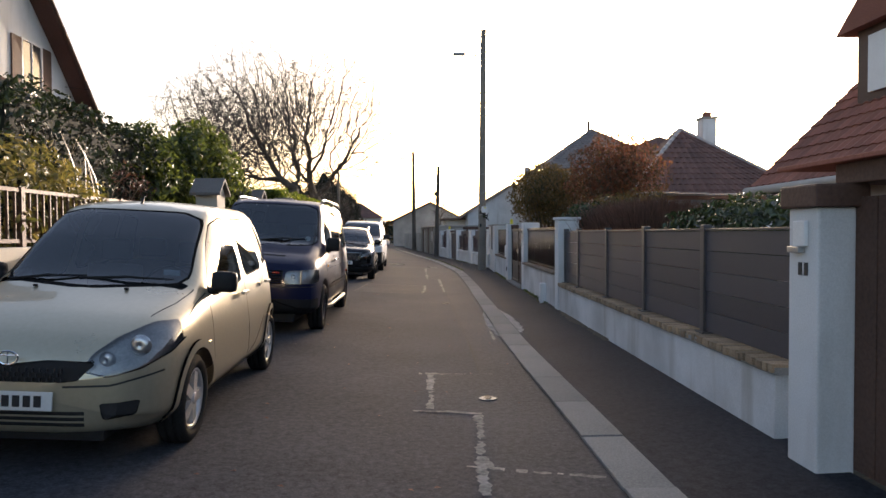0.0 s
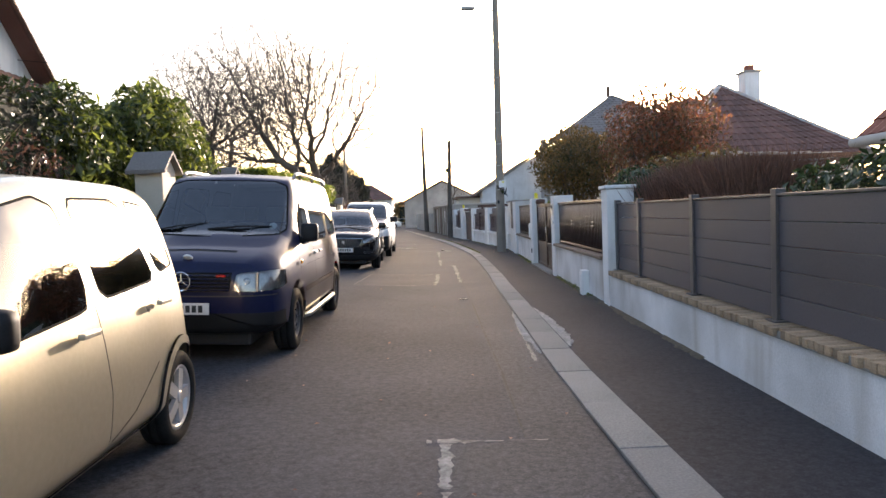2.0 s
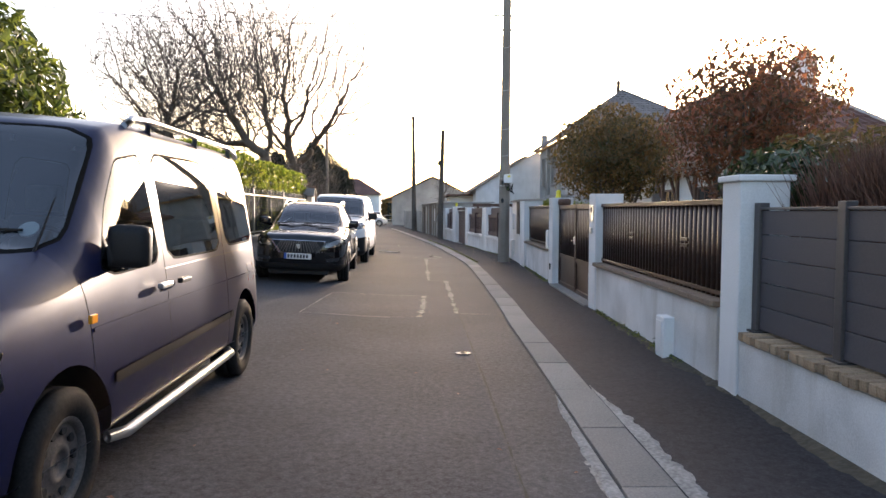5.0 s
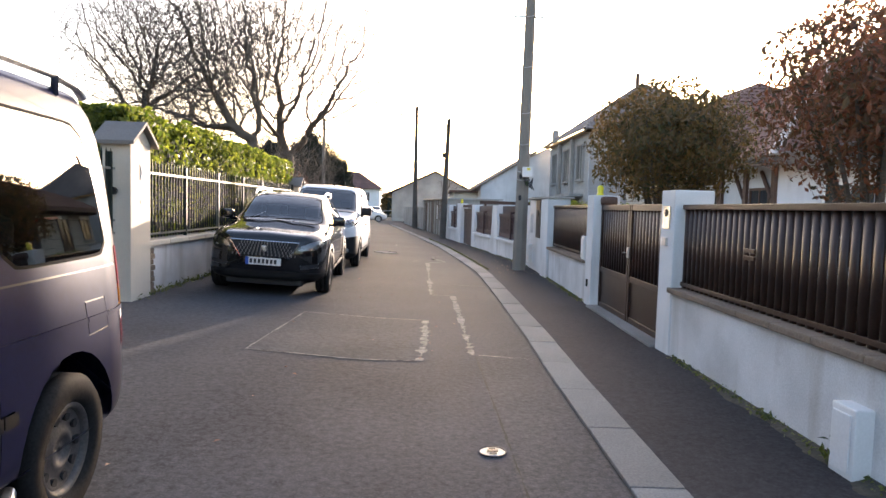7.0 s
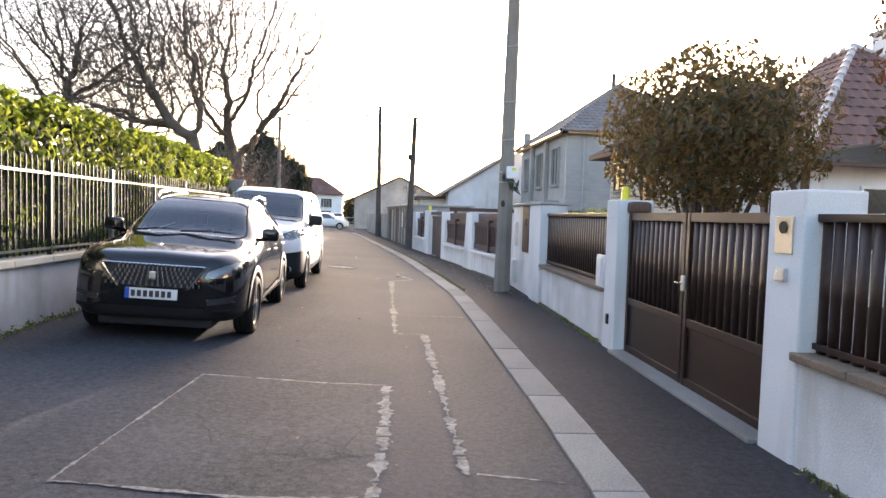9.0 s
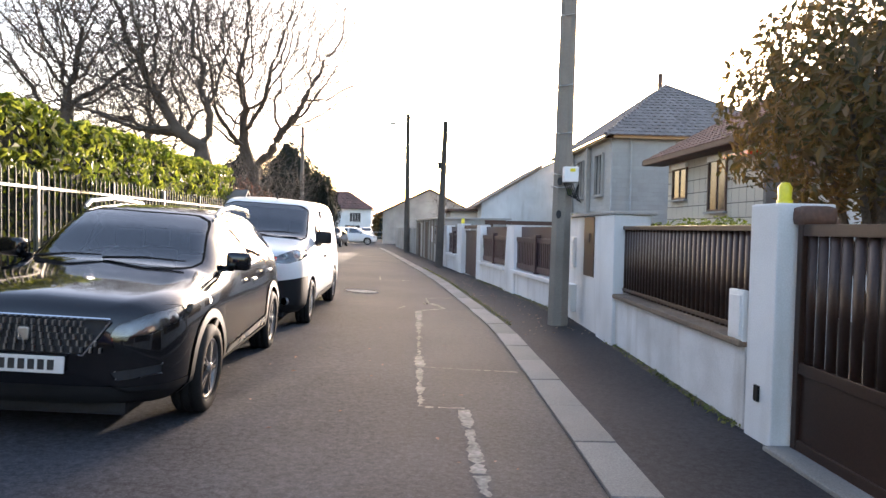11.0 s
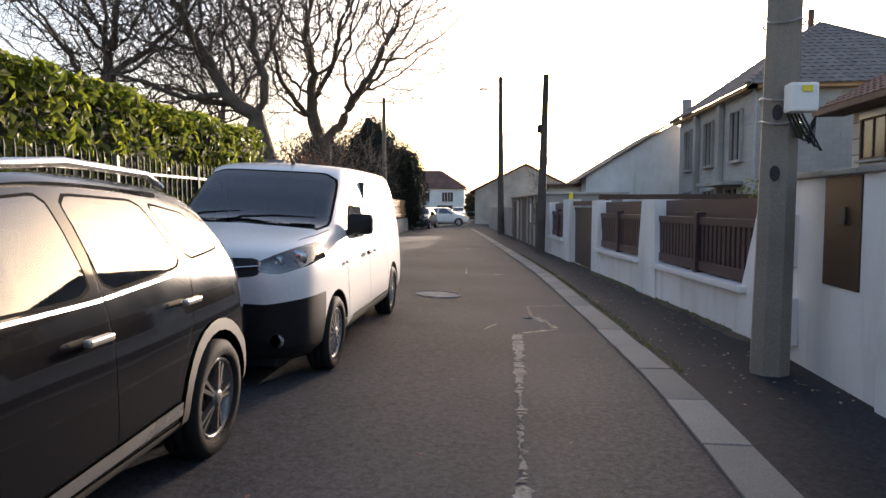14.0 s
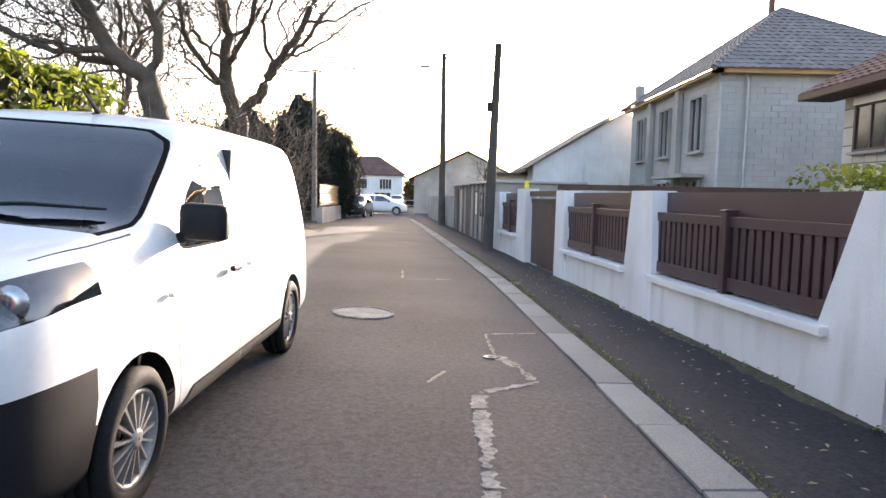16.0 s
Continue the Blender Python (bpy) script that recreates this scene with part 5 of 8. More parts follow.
SEAMS = [([(0.04, 6.88), (0.36, 6.86)], 0.11), ([(0.36, 6.86), (0.83, 6.83)], 0.035), ([(0.16, 6.82), (0.13, 5.46)], 0.12), ([(-0.02, 5.44), (0.30, 5.40), (0.55, 5.33)], 0.07),
         ([(0.52, 5.30), (0.47, 4.6), (0.43, 4.1)], 0.12), ([(0.33, 4.14), (0.60, 4.06), (1.17, 3.90)], 0.06), ([(0.42, 4.1), (0.40, 3.2)], 0.12),
         ([(0.76, 16.40), (0.77, 17.5), (0.79, 19.2), (0.80, 20.8)], 0.11), ([(0.79, 16.42), (1.40, 16.25)], 0.035), ([(0.21, 16.1), (0.27, 17.0), (0.30, 18.35)], 0.13),
         ([(0.30, 18.38), (-0.5, 18.45), (-1.32, 18.5)], 0.045), ([(0.2, 16.1), (-0.44, 16.08), (-1.5, 16.2)], 0.05), ([(-1.32, 18.5), (-1.5, 16.2)], 0.035),
         ([(0.81, 20.85), (0.43, 20.88)], 0.06), ([(0.43, 20.9), (0.44, 22.4)], 0.10), ([(0.44, 22.45), (0.45, 24.0), (0.48, 27.3)], 0.14), ([(0.46, 22.48), (1.0, 22.36), (1.5, 22.26)], 0.04),
         ([(0.48, 27.32), (0.97, 27.62)], 0.10), ([(0.97, 27.62), (0.86, 28.15), (0.70, 28.5)], 0.14), ([(0.70, 28.5), (0.66, 29.45), (1.24, 29.55)], 0.06),
         ([(-0.63, 35.1), (-0.55, 33.85), (0.30, 34.0)], 0.06), ([(-2.3, 37.4), (-1.75, 37.5)], 0.06), ([(-1.3, 42.0), (-0.6, 42.3)], 0.08), ([(0.08, 27.55), (0.22, 27.9)], 0.05),
         ([(1.12, 9.0), (1.2, 10.8)], 0.05), ([(-2.4, 47), (-1.2, 46.8)], 0.1)]
TRENCH = [([(0.69, 6.9), (0.74, 8.7), (0.75, 10.5), (0.775, 12.5), (0.785, 14.5), (0.79, 16.35)], 0.022), ([(0.79, 12.9), (1.33, 12.75)], 0.012), ([(0.76, 9.9), (1.27, 9.8)], 0.010)]
for pts, w in TRENCH:
    tagged(part("worn_seam", ragged(pts, w, rs, 0.0075), M["joint"]), "thin dark joint along the trench repair", "seam", group="worn seams", kind="structure")
for pts, w in SEAMS:
    tagged(part("worn_seam", ragged(pts, w, rs), M["seam"]), "pale crumbling joint between asphalt repairs", "seam", group="worn seams", kind="structure")
# cement smear beside the kerb
for y0, y1, side, wide in ((9.5, 12.4, 0.318, 0.19), (9.3, 12.2, -0.004, -0.12)):
    bm = bmesh.new()
    rows, wander = [], 0.0
    n = int((y1 - y0) / 0.04)
    for k in range(n + 1):
        y, f = y0 + 0.04 * k, k / n
        wander = 0.85 * wander + float(rs.normal(0, 0.09))
        reach = wide * max((1 - 0.6 * f) * (0.75 + wander) * min(1, 8 * f + 0.15, 6 * (1 - f) + 0.1), 0.06)
        edge, z = kerb_x(y) + side, 0.024 if side > 0 else 0.006
        rows.append([bm.verts.new((edge, y, z + 0.006)), bm.verts.new((edge + reach * 0.7, y, z + 0.010)), bm.verts.new((edge + reach, y, z))])
    for a, b in zip(rows, rows[1:]):
        for q in (0, 1):
            bm.faces.new((a[q], a[q + 1], b[q + 1], b[q]))
    tagged(part("cement_smear", bm, M["cement"]), "pale cement smear along the kerb edge", "cement", group="cement smears", kind="structure")
# crazing in the square repair
for k in range(13):
    x, y = float(rs.uniform(-0.9, 0.0)), float(rs.uniform(16.3, 17.1))
    line = [(x, y)]
    way = 0.1 if k % 2 else 1.45
    for q in range(5):
        line.append((line[-1][0] + 0.16 * math.cos(way + rs.normal(0, 0.45)), line[-1][1] + 0.13 * math.sin(way + rs.normal(0, 0.45))))
    tagged(part("crack", ragged(line, 0.016, rs, 0.0075, 0.04), M["joint"]), "thin dark crack in the asphalt repair", "crack", group="cracks", kind="structure")


def cover(x, y, r, label, big=False):
    t = thing("manhole_cover", label, "manhole cover", (x, y, rise(x)))
    if x < -0.3:
        t.matrix_world = pose(x, y, rise(x), 0, 3.0, 0)
    bm = bmesh.new()
    tube(bm, [(0, 0, -0.02), (0, 0, 0.005 if big else 0.007)], r, 28)
    part("lid", bm, M["cement"] if big else M["zinc"], t, smooth=False)
    bm = bmesh.new()
    for k in range(28):
        a, b = 2 * math.pi * k / 28, 2 * math.pi * (k + 1) / 28
        tube(bm, [(r * math.cos(a), r * math.sin(a), 0.008), (r * math.cos(b), r * math.sin(b), 0.008)], 0.012 if big else 0.006, 5, cap=False)
    part("ring", bm, M["ink"] if not big else M["seam"], t)
    if not big:
        part("mark", boxes((-0.035, 0.035, -0.012, 0.012, 0.012, 0.017), (-0.02, 0.02, 0.03, 0.045, 0.012, 0.017), (-0.02, 0.02, -0.045, -0.03, 0.012, 0.017)), M["ink"], t)
    return t


cover(0.66, 5.83, 0.085, "small round metal valve cover in the road")
cover(0.66, 13.78, 0.085, "small round metal valve cover in the road")
cover(-0.81, 30.38, 0.38, "round concrete manhole cover in the road", True)
cover(0.66, 28.45, 0.08, "small pale valve cover in the road")
drain = thing("drain_grate", "slotted steel drain grate set in the kerb line", "drain", (1.12, 33.6, 0.02), -5)
for k in range(7):
    part("bar", boxes((0.02 + 0.055 * k, 0.045 + 0.055 * k, -0.2, 0.2, 0.0, 0.006)), M["steel_rim"], drain)


# ---- lamps and poles ----
def pole(x, y, height, r0, r1, material, label, lean=(0, 0), name="utility_pole", square=False):
    t = thing(name, label, "pole", (x, y, rise(x) - 0.05), group="street poles")
    bm = bmesh.new()
    pts = [(lean[0] * f, lean[1] * f, height * f) for f in (0, 0.33, 0.66, 1)]
    tube(bm, pts, [r0 + (r1 - r0) * f for f in (0, 0.33, 0.66, 1)], 8 if square else 12)
    part("shaft", bm, material, t, smooth=not square)
    return t


def bracket_lamp(t, z, reach, dx):
    bm = bmesh.new()
    tube(bm, [(dx, 0, z), (dx - reach * 0.5, -0.05, z + 0.10), (dx - reach, -0.1, z + 0.12)], 0.022, 6)
    part("arm", bm, M["steel"], t)
    bm = bmesh.new()
    box(bm, dx - reach - 0.45, dx - reach + 0.02, -0.2, 0.0, z + 0.06, z + 0.17, bevel=0.04)
    part("lamp_head", bm, M["zinc"], t, "grey street lamp head")


near_pole = pole(2.70, 25.6, 9.6, 0.17, 0.10, M["concrete_pole"], "tall concrete pole with a junction box and cables", (0.1, 0), square=True)
bracket_lamp(near_pole, 8.5, 0.75, 0.08)
part("junction_box", boxes((-0.03, 0.20, -0.33, -0.19, 2.36, 2.60), bevel=0.02), M["white_pvc"], near_pole, "white plastic junction box with a yellow sticker")
part("sticker", boxes((0.06, 0.14, -0.344, -0.340, 2.52, 2.57)), M["yellow"], near_pole)
part("green_tag", boxes((0.05, 0.13, -0.22, -0.19, 2.16, 2.26)), M["green_tag"] if "green_tag" in M else M["moss"], near_pole)
for z in (2.30, 2.50, 3.15, 3.9, 5.0, 6.2):
    bm = bmesh.new()
    r = 0.185 - 0.075 * z / 9.6 + 0.006
    lathe_pts = [(r * math.cos(2 * math.pi * k / 16) + 0.01 * z, r * math.sin(2 * math.pi * k / 16), z + 0.02 * math.sin(k)) for k in range(17)]
    tube(bm, lathe_pts, 0.008, 5, cap=False)
    part("strap", bm, M["steel"], near_pole)
for k in range(5):
    bm = bmesh.new()
    tube(bm, [(0.0 + 0.03 * k, -0.2, 2.36), (0.06 + 0.05 * k, -0.26, 2.16 - 0.03 * k), (0.22 - 0.02 * k, -0.22, 2.10 + 0.02 * k), (0.24, -0.18, 2.34)], 0.009, 5)
    part("cable_loop", bm, M["black_plastic"], near_pole)
for z in (1.86, 2.38):
    rp = 0.17 - 0.0073 * z
    bm = bmesh.new()
    tube(bm, [(-0.5 * (rp - 0.03) + 0.0104 * z, -0.866 * (rp - 0.03), z), (-0.5 * (rp + 0.003) + 0.0104 * z, -0.866 * (rp + 0.003), z)], 0.04, 14)
    for v in bm.verts:
        v.co.z = z + (v.co.z - z) * 1.7
    part("foothole", bm, M["dark_void"], near_pole)
for z in (6.2, 6.7, 7.1):
    part("crossbar", boxes((-0.42, 0.42, -0.02, 0.02, z, z + 0.035)), M["steel"], near_pole)
mid_pole = pole(1.40, 40.5, 5.75, 0.16, 0.09, M["wood_pole"], "leaning dark wooden telephone pole", (0.16, 0))
part("bracket", boxes((-0.25, 0.3, -0.03, 0.03, 5.4, 5.44)), M["steel"], mid_pole)
part("splice_box", boxes((-0.12, 0.0, -0.2, -0.08, 3.9, 4.15), bevel=0.01), M["black_plastic"], mid_pole)
far_pole = pole(0.02, 54.5, 8.45, 0.19, 0.10, M["wood_pole"], "dark wooden pole with a street lamp", (-0.05, 0))
bracket_lamp(far_pole, 7.7, 0.75, 0.0)
part("crossbar", boxes((-0.1, 0.35, -0.03, 0.03, 8.2, 8.24)), M["steel"], far_pole)
pole(-6.25, 54, 7.2, 0.13, 0.09, M["concrete_pole"], "slim grey concrete pole behind the trees", (0, 0))


def cable(a, b, sag, r=0.012):
    bm = bmesh.new()
    pts = [(a[0] + (b[0] - a[0]) * f, a[1] + (b[1] - a[1]) * f, a[2] + (b[2] - a[2]) * f - sag * 4 * f * (1 - f)) for f in (k / 12 for k in range(13))]
    tube(bm, pts, r, 4, cap=False)
    return tagged(part("overhead_cable", bm, M["black_plastic"]), "thin black overhead cable between poles", "cable", group="cables")


cable((2.8, 25.6, 9.2), (0.0, 54.5, 8.1), 0.5)
cable((2.8, 25.6, 9.3), (4.5, -20, 9.0), 0.8)
cable((-11, 21, 6.2), (2.75, 25.6, 7.1), 0.5, 0.008)


# ---- pavement side: fences, gates, boxes ----
def round_slat(width, z0, z1, deep=0.026):
    """An upright slat with a rounded street face, about the axis x = y = 0."""
    bow = [(width / 2 * math.sin(a), deep * (math.cos(a) - 0.45)) for a in (radians(-90 + 18 * k) for k in range(11))]
    return prism(bmesh.new(), bow, "z", z0, z1)


def slat_fence(y0, y1, z0, z1, label, rail=0.05, pitch=0.105, width=0.088, inset=0.10, material="brown_metal", rails=True):
    m, n = on_wall(y0, y1)
    t = thing("metal_fence", label, "fence", group="slatted fences")
    def add(name, rows, bevel=0.0):
        return part(name, away(boxes(*rows, bevel=bevel), m), M[material], t)
    add("top_rail", [(0, n, inset - 0.03, inset + 0.03, z1 - rail, z1)], 0.006)
    add("bottom_rail", [(0, n, inset - 0.02, inset + 0.02, z0 + 0.02, z0 + 0.06)], 0.004)
    count = int(n / pitch)
    me = None
    for k in range(count):
        x = (k + 0.5) * n / count
        if me is None:
            me = mesh_of("slat", round_slat(width, z0, z1 - rail), M[material], True)
        s = new("slat", me)
        s.parent = t
        s.matrix_basis = m @ pose(x, -inset, 0, 0, 0, 0)
    return t


M["green_tag"] = surf("green_tag", (0.03, 0.30, 0.22), (0.05, 0.40, 0.30), 0.5, 3, 40, 0.0)
f2 = slat_fence(12.3, 16.42, 0.76, 1.62, "brown metal slatted fence on a white wall")
f3 = slat_fence(20.15, 23.72, 0.76, 1.63, "brown metal slatted fence on a white wall")
for y in (13.2, 14.9):
    m, n = on_wall(y, y + 0.2)
    for z in (1.16, 1.22):
        part("ornament", away(boxes((0, 0.18, 0.07, 0.09, z, z + 0.035), bevel=0.008), m), M["brown_metal"], f2)
for y0, y1 in ((12.33, 16.45), (20.2, 23.75)):
    m, n = on_wall(y0, y1)
    c = thing("wall_coping", "weathered brown stone coping on the low wall", "coping", kind="structure")
    k = int(n / 0.5)
    for i in range(k):
        part("coping_stone", away(boxes((i * n / k + 0.003, (i + 1) * n / k - 0.003, -0.05, 0.27, 0.68 + 0.02 * (y0 < 15), 0.735 + 0.02 * (y0 < 15)), bevel=0.012), m), M["coping"], c)

# double gate
m, n = on_wall(16.8, 19.75)
gate_slat = mesh_of("slat", round_slat(0.098, 0.68, 1.55), M["brown_metal"], True)
gate = thing("double_gate", "brown metal double gate, closed between white pillars", "gate")
for i, (a, b) in enumerate(((0.03, n / 2 - 0.01), (n / 2 + 0.01, n - 0.03))):
    part("stile", away(boxes((a, a + 0.06, 0.10, 0.16, 0.06, 1.63), bevel=0.005), m), M["brown_metal"], gate)
    part("stile", away(boxes((b - 0.06, b, 0.10, 0.16, 0.06, 1.63), bevel=0.005), m), M["brown_metal"], gate)
    part("rail", away(boxes((a + 0.06, b - 0.06, 0.105, 0.155, 1.55, 1.63), bevel=0.005), m), M["brown_metal"], gate)
    part("rail", away(boxes((a + 0.06, b - 0.06, 0.105, 0.155, 0.60, 0.68), bevel=0.005), m), M["brown_metal"], gate)
    part("rail", away(boxes((a + 0.06, b - 0.06, 0.105, 0.155, 0.06, 0.14), bevel=0.005), m), M["brown_metal"], gate)
    part("panel", away(boxes((a + 0.06, b - 0.06, 0.125, 0.14, 0.14, 0.60)), m), M["brown_metal"], gate)
    for k in range(11):
        x = a + 0.06 + (b - a - 0.12) * (k + 0.5) / 11
        o = part("slat", gate_slat, None, gate)
        o.matrix_basis = m @ pose(x, -0.13, 0)
part("lock", away(boxes((n / 2 - 0.04, n / 2 + 0.03, 0.08, 0.105, 0.92, 1.06), bevel=0.008), m), M["steel"], gate)
part("handle", away(boxes((n / 2 - 0.02, n / 2 + 0.10, 0.05, 0.075, 0.98, 1.0), bevel=0.006), m), M["chrome"], gate)
sill = part("gate_sill", away(boxes((0, n, -0.08, 0.3, 0.0, 0.07), bevel=0.012), m), M["kerb"])
tagged(sill, "pale concrete sill under the double gate", "sill", kind="structure")
part("intercom_plate", boxes((-0.012, 0.0, -0.09, 0.09, 1.36, 1.60), bevel=0.004), M["brass"], pillar_gate, "brass intercom plate")
bm = bmesh.new()
tube(bm, [(-0.012, 0, 1.53), (-0.02, 0, 1.53)], 0.04, 16)
part("camera_eye", bm, M["black_plastic"], pillar_gate)
part("key_switch", boxes((-0.03, 0, -0.05, 0.05, 1.18, 1.27), bevel=0.008), M["steel"], pillar_gate)
part("socket", boxes((-0.02, 0, -0.03, 0.03, 0.33, 0.45), bevel=0.006), M["black_plastic"], pillar_lamp)
bm = bmesh.new()
for r in lathe(bm, [(0.055, 0), (0.055, 0.03), (0.045, 0.03), (0.05, 0.12), (0.03, 0.155), (0.003, 0.16)], 16):
    for v in r:
        v.co = Vector((0.15 + v.co.x, v.co.z, 1.78 + v.co.y))
part("warning_lamp", bm, M["yellow"], pillar_lamp, "yellow gate warning lamp", smooth=True)
bm = bmesh.new()
box(bm, 0.1, 0.34, -0.34, -0.16, 1.62, 1.76, bevel=0.05)
part("gate_motor", bm, M["timber"], pillar_lamp, smooth=True)


def meter_box(y, w, h, z, d, label):
    m, n = on_wall(y, y + w)
    t = thing("meter_box", label, "meter box")
    part("case", away(boxes((0, w, -d, 0.02, z, z + h), bevel=0.012), m), M["white_pvc"], t)
    part("door", away(boxes((0.03, w - 0.03, -d - 0.012, -d - 0.0005, z + 0.04, z + h - 0.04), bevel=0.005), m), M["white_pvc"], t)
    return t


meter_box(13.3, 0.22, 0.42, 0.03, 0.11, "white plastic utility box standing at the wall foot")
meter_box(20.2, 0.24, 0.40, 0.72, 0.03, "white plastic meter box on the wall")
meter_box(25.95, 0.34, 0.46, 0.20, 0.10, "white utility cabinet on the wall foot")
meter_box(26.0, 0.26, 0.5, 0.95, 0.05, "small white plastic letter box on the wall")
m, n = on_wall(24.86, 25.46)
cup = thing("wall_cupboard", "rusty brown metal cupboard door set in the wall", "cupboard")
part("door", away(boxes((0, 0.6, -0.015, 0.01, 0.86, 1.77), bevel=0.006), m), M["brown_metal"], cup)
part("latch", away(boxes((0.22, 0.34, -0.03, -0.015, 1.38, 1.52), bevel=0.006), m), M["ink"], cup)
m, n = on_wall(23.7, 24.5)
pil = thing("wall_pier", "white rendered pier ending the tall wall", "pier", group="sloped piers")
part("shaft", away(boxes((0, n, -0.05, 0.4, -0.1, 1.775), bevel=0.015), m), M["render_white"], pil)
m, n = on_wall(23.68, 26.6)
cop = thing("wall_coping", "grey flat stone coping along the tall wall", "coping", kind="structure")
for i in range(5):
    part("coping_stone", away(boxes((i * n / 5, (i + 1) * n / 5 - 0.006, -0.06, 0.52, 1.78, 1.825 + 0.01 * (i % 2)), bevel=0.012), m), M["render_grey"], cop)

# composite panel fence on brick coping
m, n = on_wall(4.42, 11.92)
pf = thing("panel_fence", "dark grey composite panel fence with square posts", "fence")
posts = [0.0, 1.46, 3.10, 4.70, 6.46, n - 0.02]
for a, b in zip(posts, posts[1:]):
    for k in range(5):
        z = 0.60 + 0.185 * k
        part("panel_board", away(boxes((a + 0.03, b - 0.03, 0.115, 0.14, z, z + 0.18), bevel=0.004), m), M["grey_panel"], pf)
    part("top_trim", away(boxes((a + 0.03, b - 0.03, 0.10, 0.15, 1.525, 1.545), bevel=0.004), m), M["grey_post"], pf)
for a in posts[1:]:
    post = part("post", away(boxes((a - 0.04, a + 0.04, 0.09, 0.17, 0.56, 1.58), bevel=0.006), m), M["grey_post"], pf)
    part("foot", away(boxes((a - 0.075, a + 0.075, 0.06, 0.2, 0.575, 0.59)), m), M["grey_post"], post)
bc = thing("brick_coping", "row of yellow-brown bricks on edge capping the wall", "coping", kind="structure")
part("mortar_bed", away(boxes((0, n, -0.015, 0.235, 0.50, 0.555)), m), M["mortar"], bc)
me = mesh_of("brick", away(boxes((0.004, 0.062, -0.035, 0.245, 0.515, 0.578), bevel=0.006), Matrix.Identity(4)), M["brick"])
for k in range(int(n / 0.068)):
    b = new("brick", me)
    b.parent = bc
    b.matrix_basis = m @ pose(k * 0.068, rs.normal(0, 0.004), rs.normal(0, 0.003), rs.normal(0, 1.0), 0, rs.normal(0, 1.2))

# gate and beam beside the numbered pillar
m, n = on_wall(-2.2, 3.9)
g30 = thing("sliding_gate", "dark brown solid gate beside the white pillar", "gate")
for k in range(22):
    part("board", away(boxes((k * n / 22 + 0.004, (k + 1) * n / 22 - 0.004, 0.14, 0.17, 0.06, 1.72), bevel=0.004), m), M["timber"], g30)
part("rail", away(boxes((0, n, 0.17, 0.22, 1.5, 1.6)), m), M["timber"], g30)
beam = thing("gate_lintel", "brown timber lintel over the gateway", "lintel")
part("beam", boxes((2.62, 2.98, -2.0, 3.93, 1.80, 1.93), bevel=0.012), M["timber"], beam)
part("tile_edge", boxes((2.55, 3.05, -2.0, 4.45, 1.93, 1.96), bevel=0.006), M["roof_red"], beam)
post = thing("gate_pillar", "white rendered gate pillar at the roadside", "pillar", group="gate pillars")
part("shaft", boxes((2.3, 2.6, -2.55, -2.2, -0.05, 1.66), bevel=0.015), M["render_white"], post)
part("intercom", boxes((-0.03, 0, -0.06, 0.06, 1.42, 1.58), bevel=0.008), M["white_pvc"], pillar_30, "white intercom box")
part("letter_flap", boxes((-0.045, 0, -0.02, 0.10, 1.38, 1.42), bevel=0.006), M["steel"], pillar_30)
for k in range(2):
    part("number_bar", boxes((-0.006, 0.0, -0.055 + 0.06 * k, -0.02 + 0.06 * k, 1.24, 1.32)), M["ink"], pillar_30)

# white wall with sloped piers and brown fence panels
def along_e(y):
    m, n = on_wall(26.6, 41.2)
    return (y - 26.6) / 14.6 * n


me_, ne_ = on_wall(26.6, 41.2)
low = part("wall_five", away(boxes((0, along_e(34.4), 0, 0.2, -0.1, 0.55), (along_e(37.95), along_e(41.2), 0, 0.2, -0.1, 0.6), bevel=0.012), me_), M["render_white"])
tagged(low, "low white rendered wall with a crack", "wall", kind="structure")


def pier(y0, y1, t0, t1, z, label):
    bm = bmesh.new()
    prism(bm, [(along_e(y0), -0.1), (along_e(y1), -0.1), (along_e(t1), z), (along_e(t0), z)], "y", -0.025, 0.28)
    t = thing("wall_pier", label, "pier", group="sloped piers")
    part("shaft", away(bm, me_), M["render_white"], t)


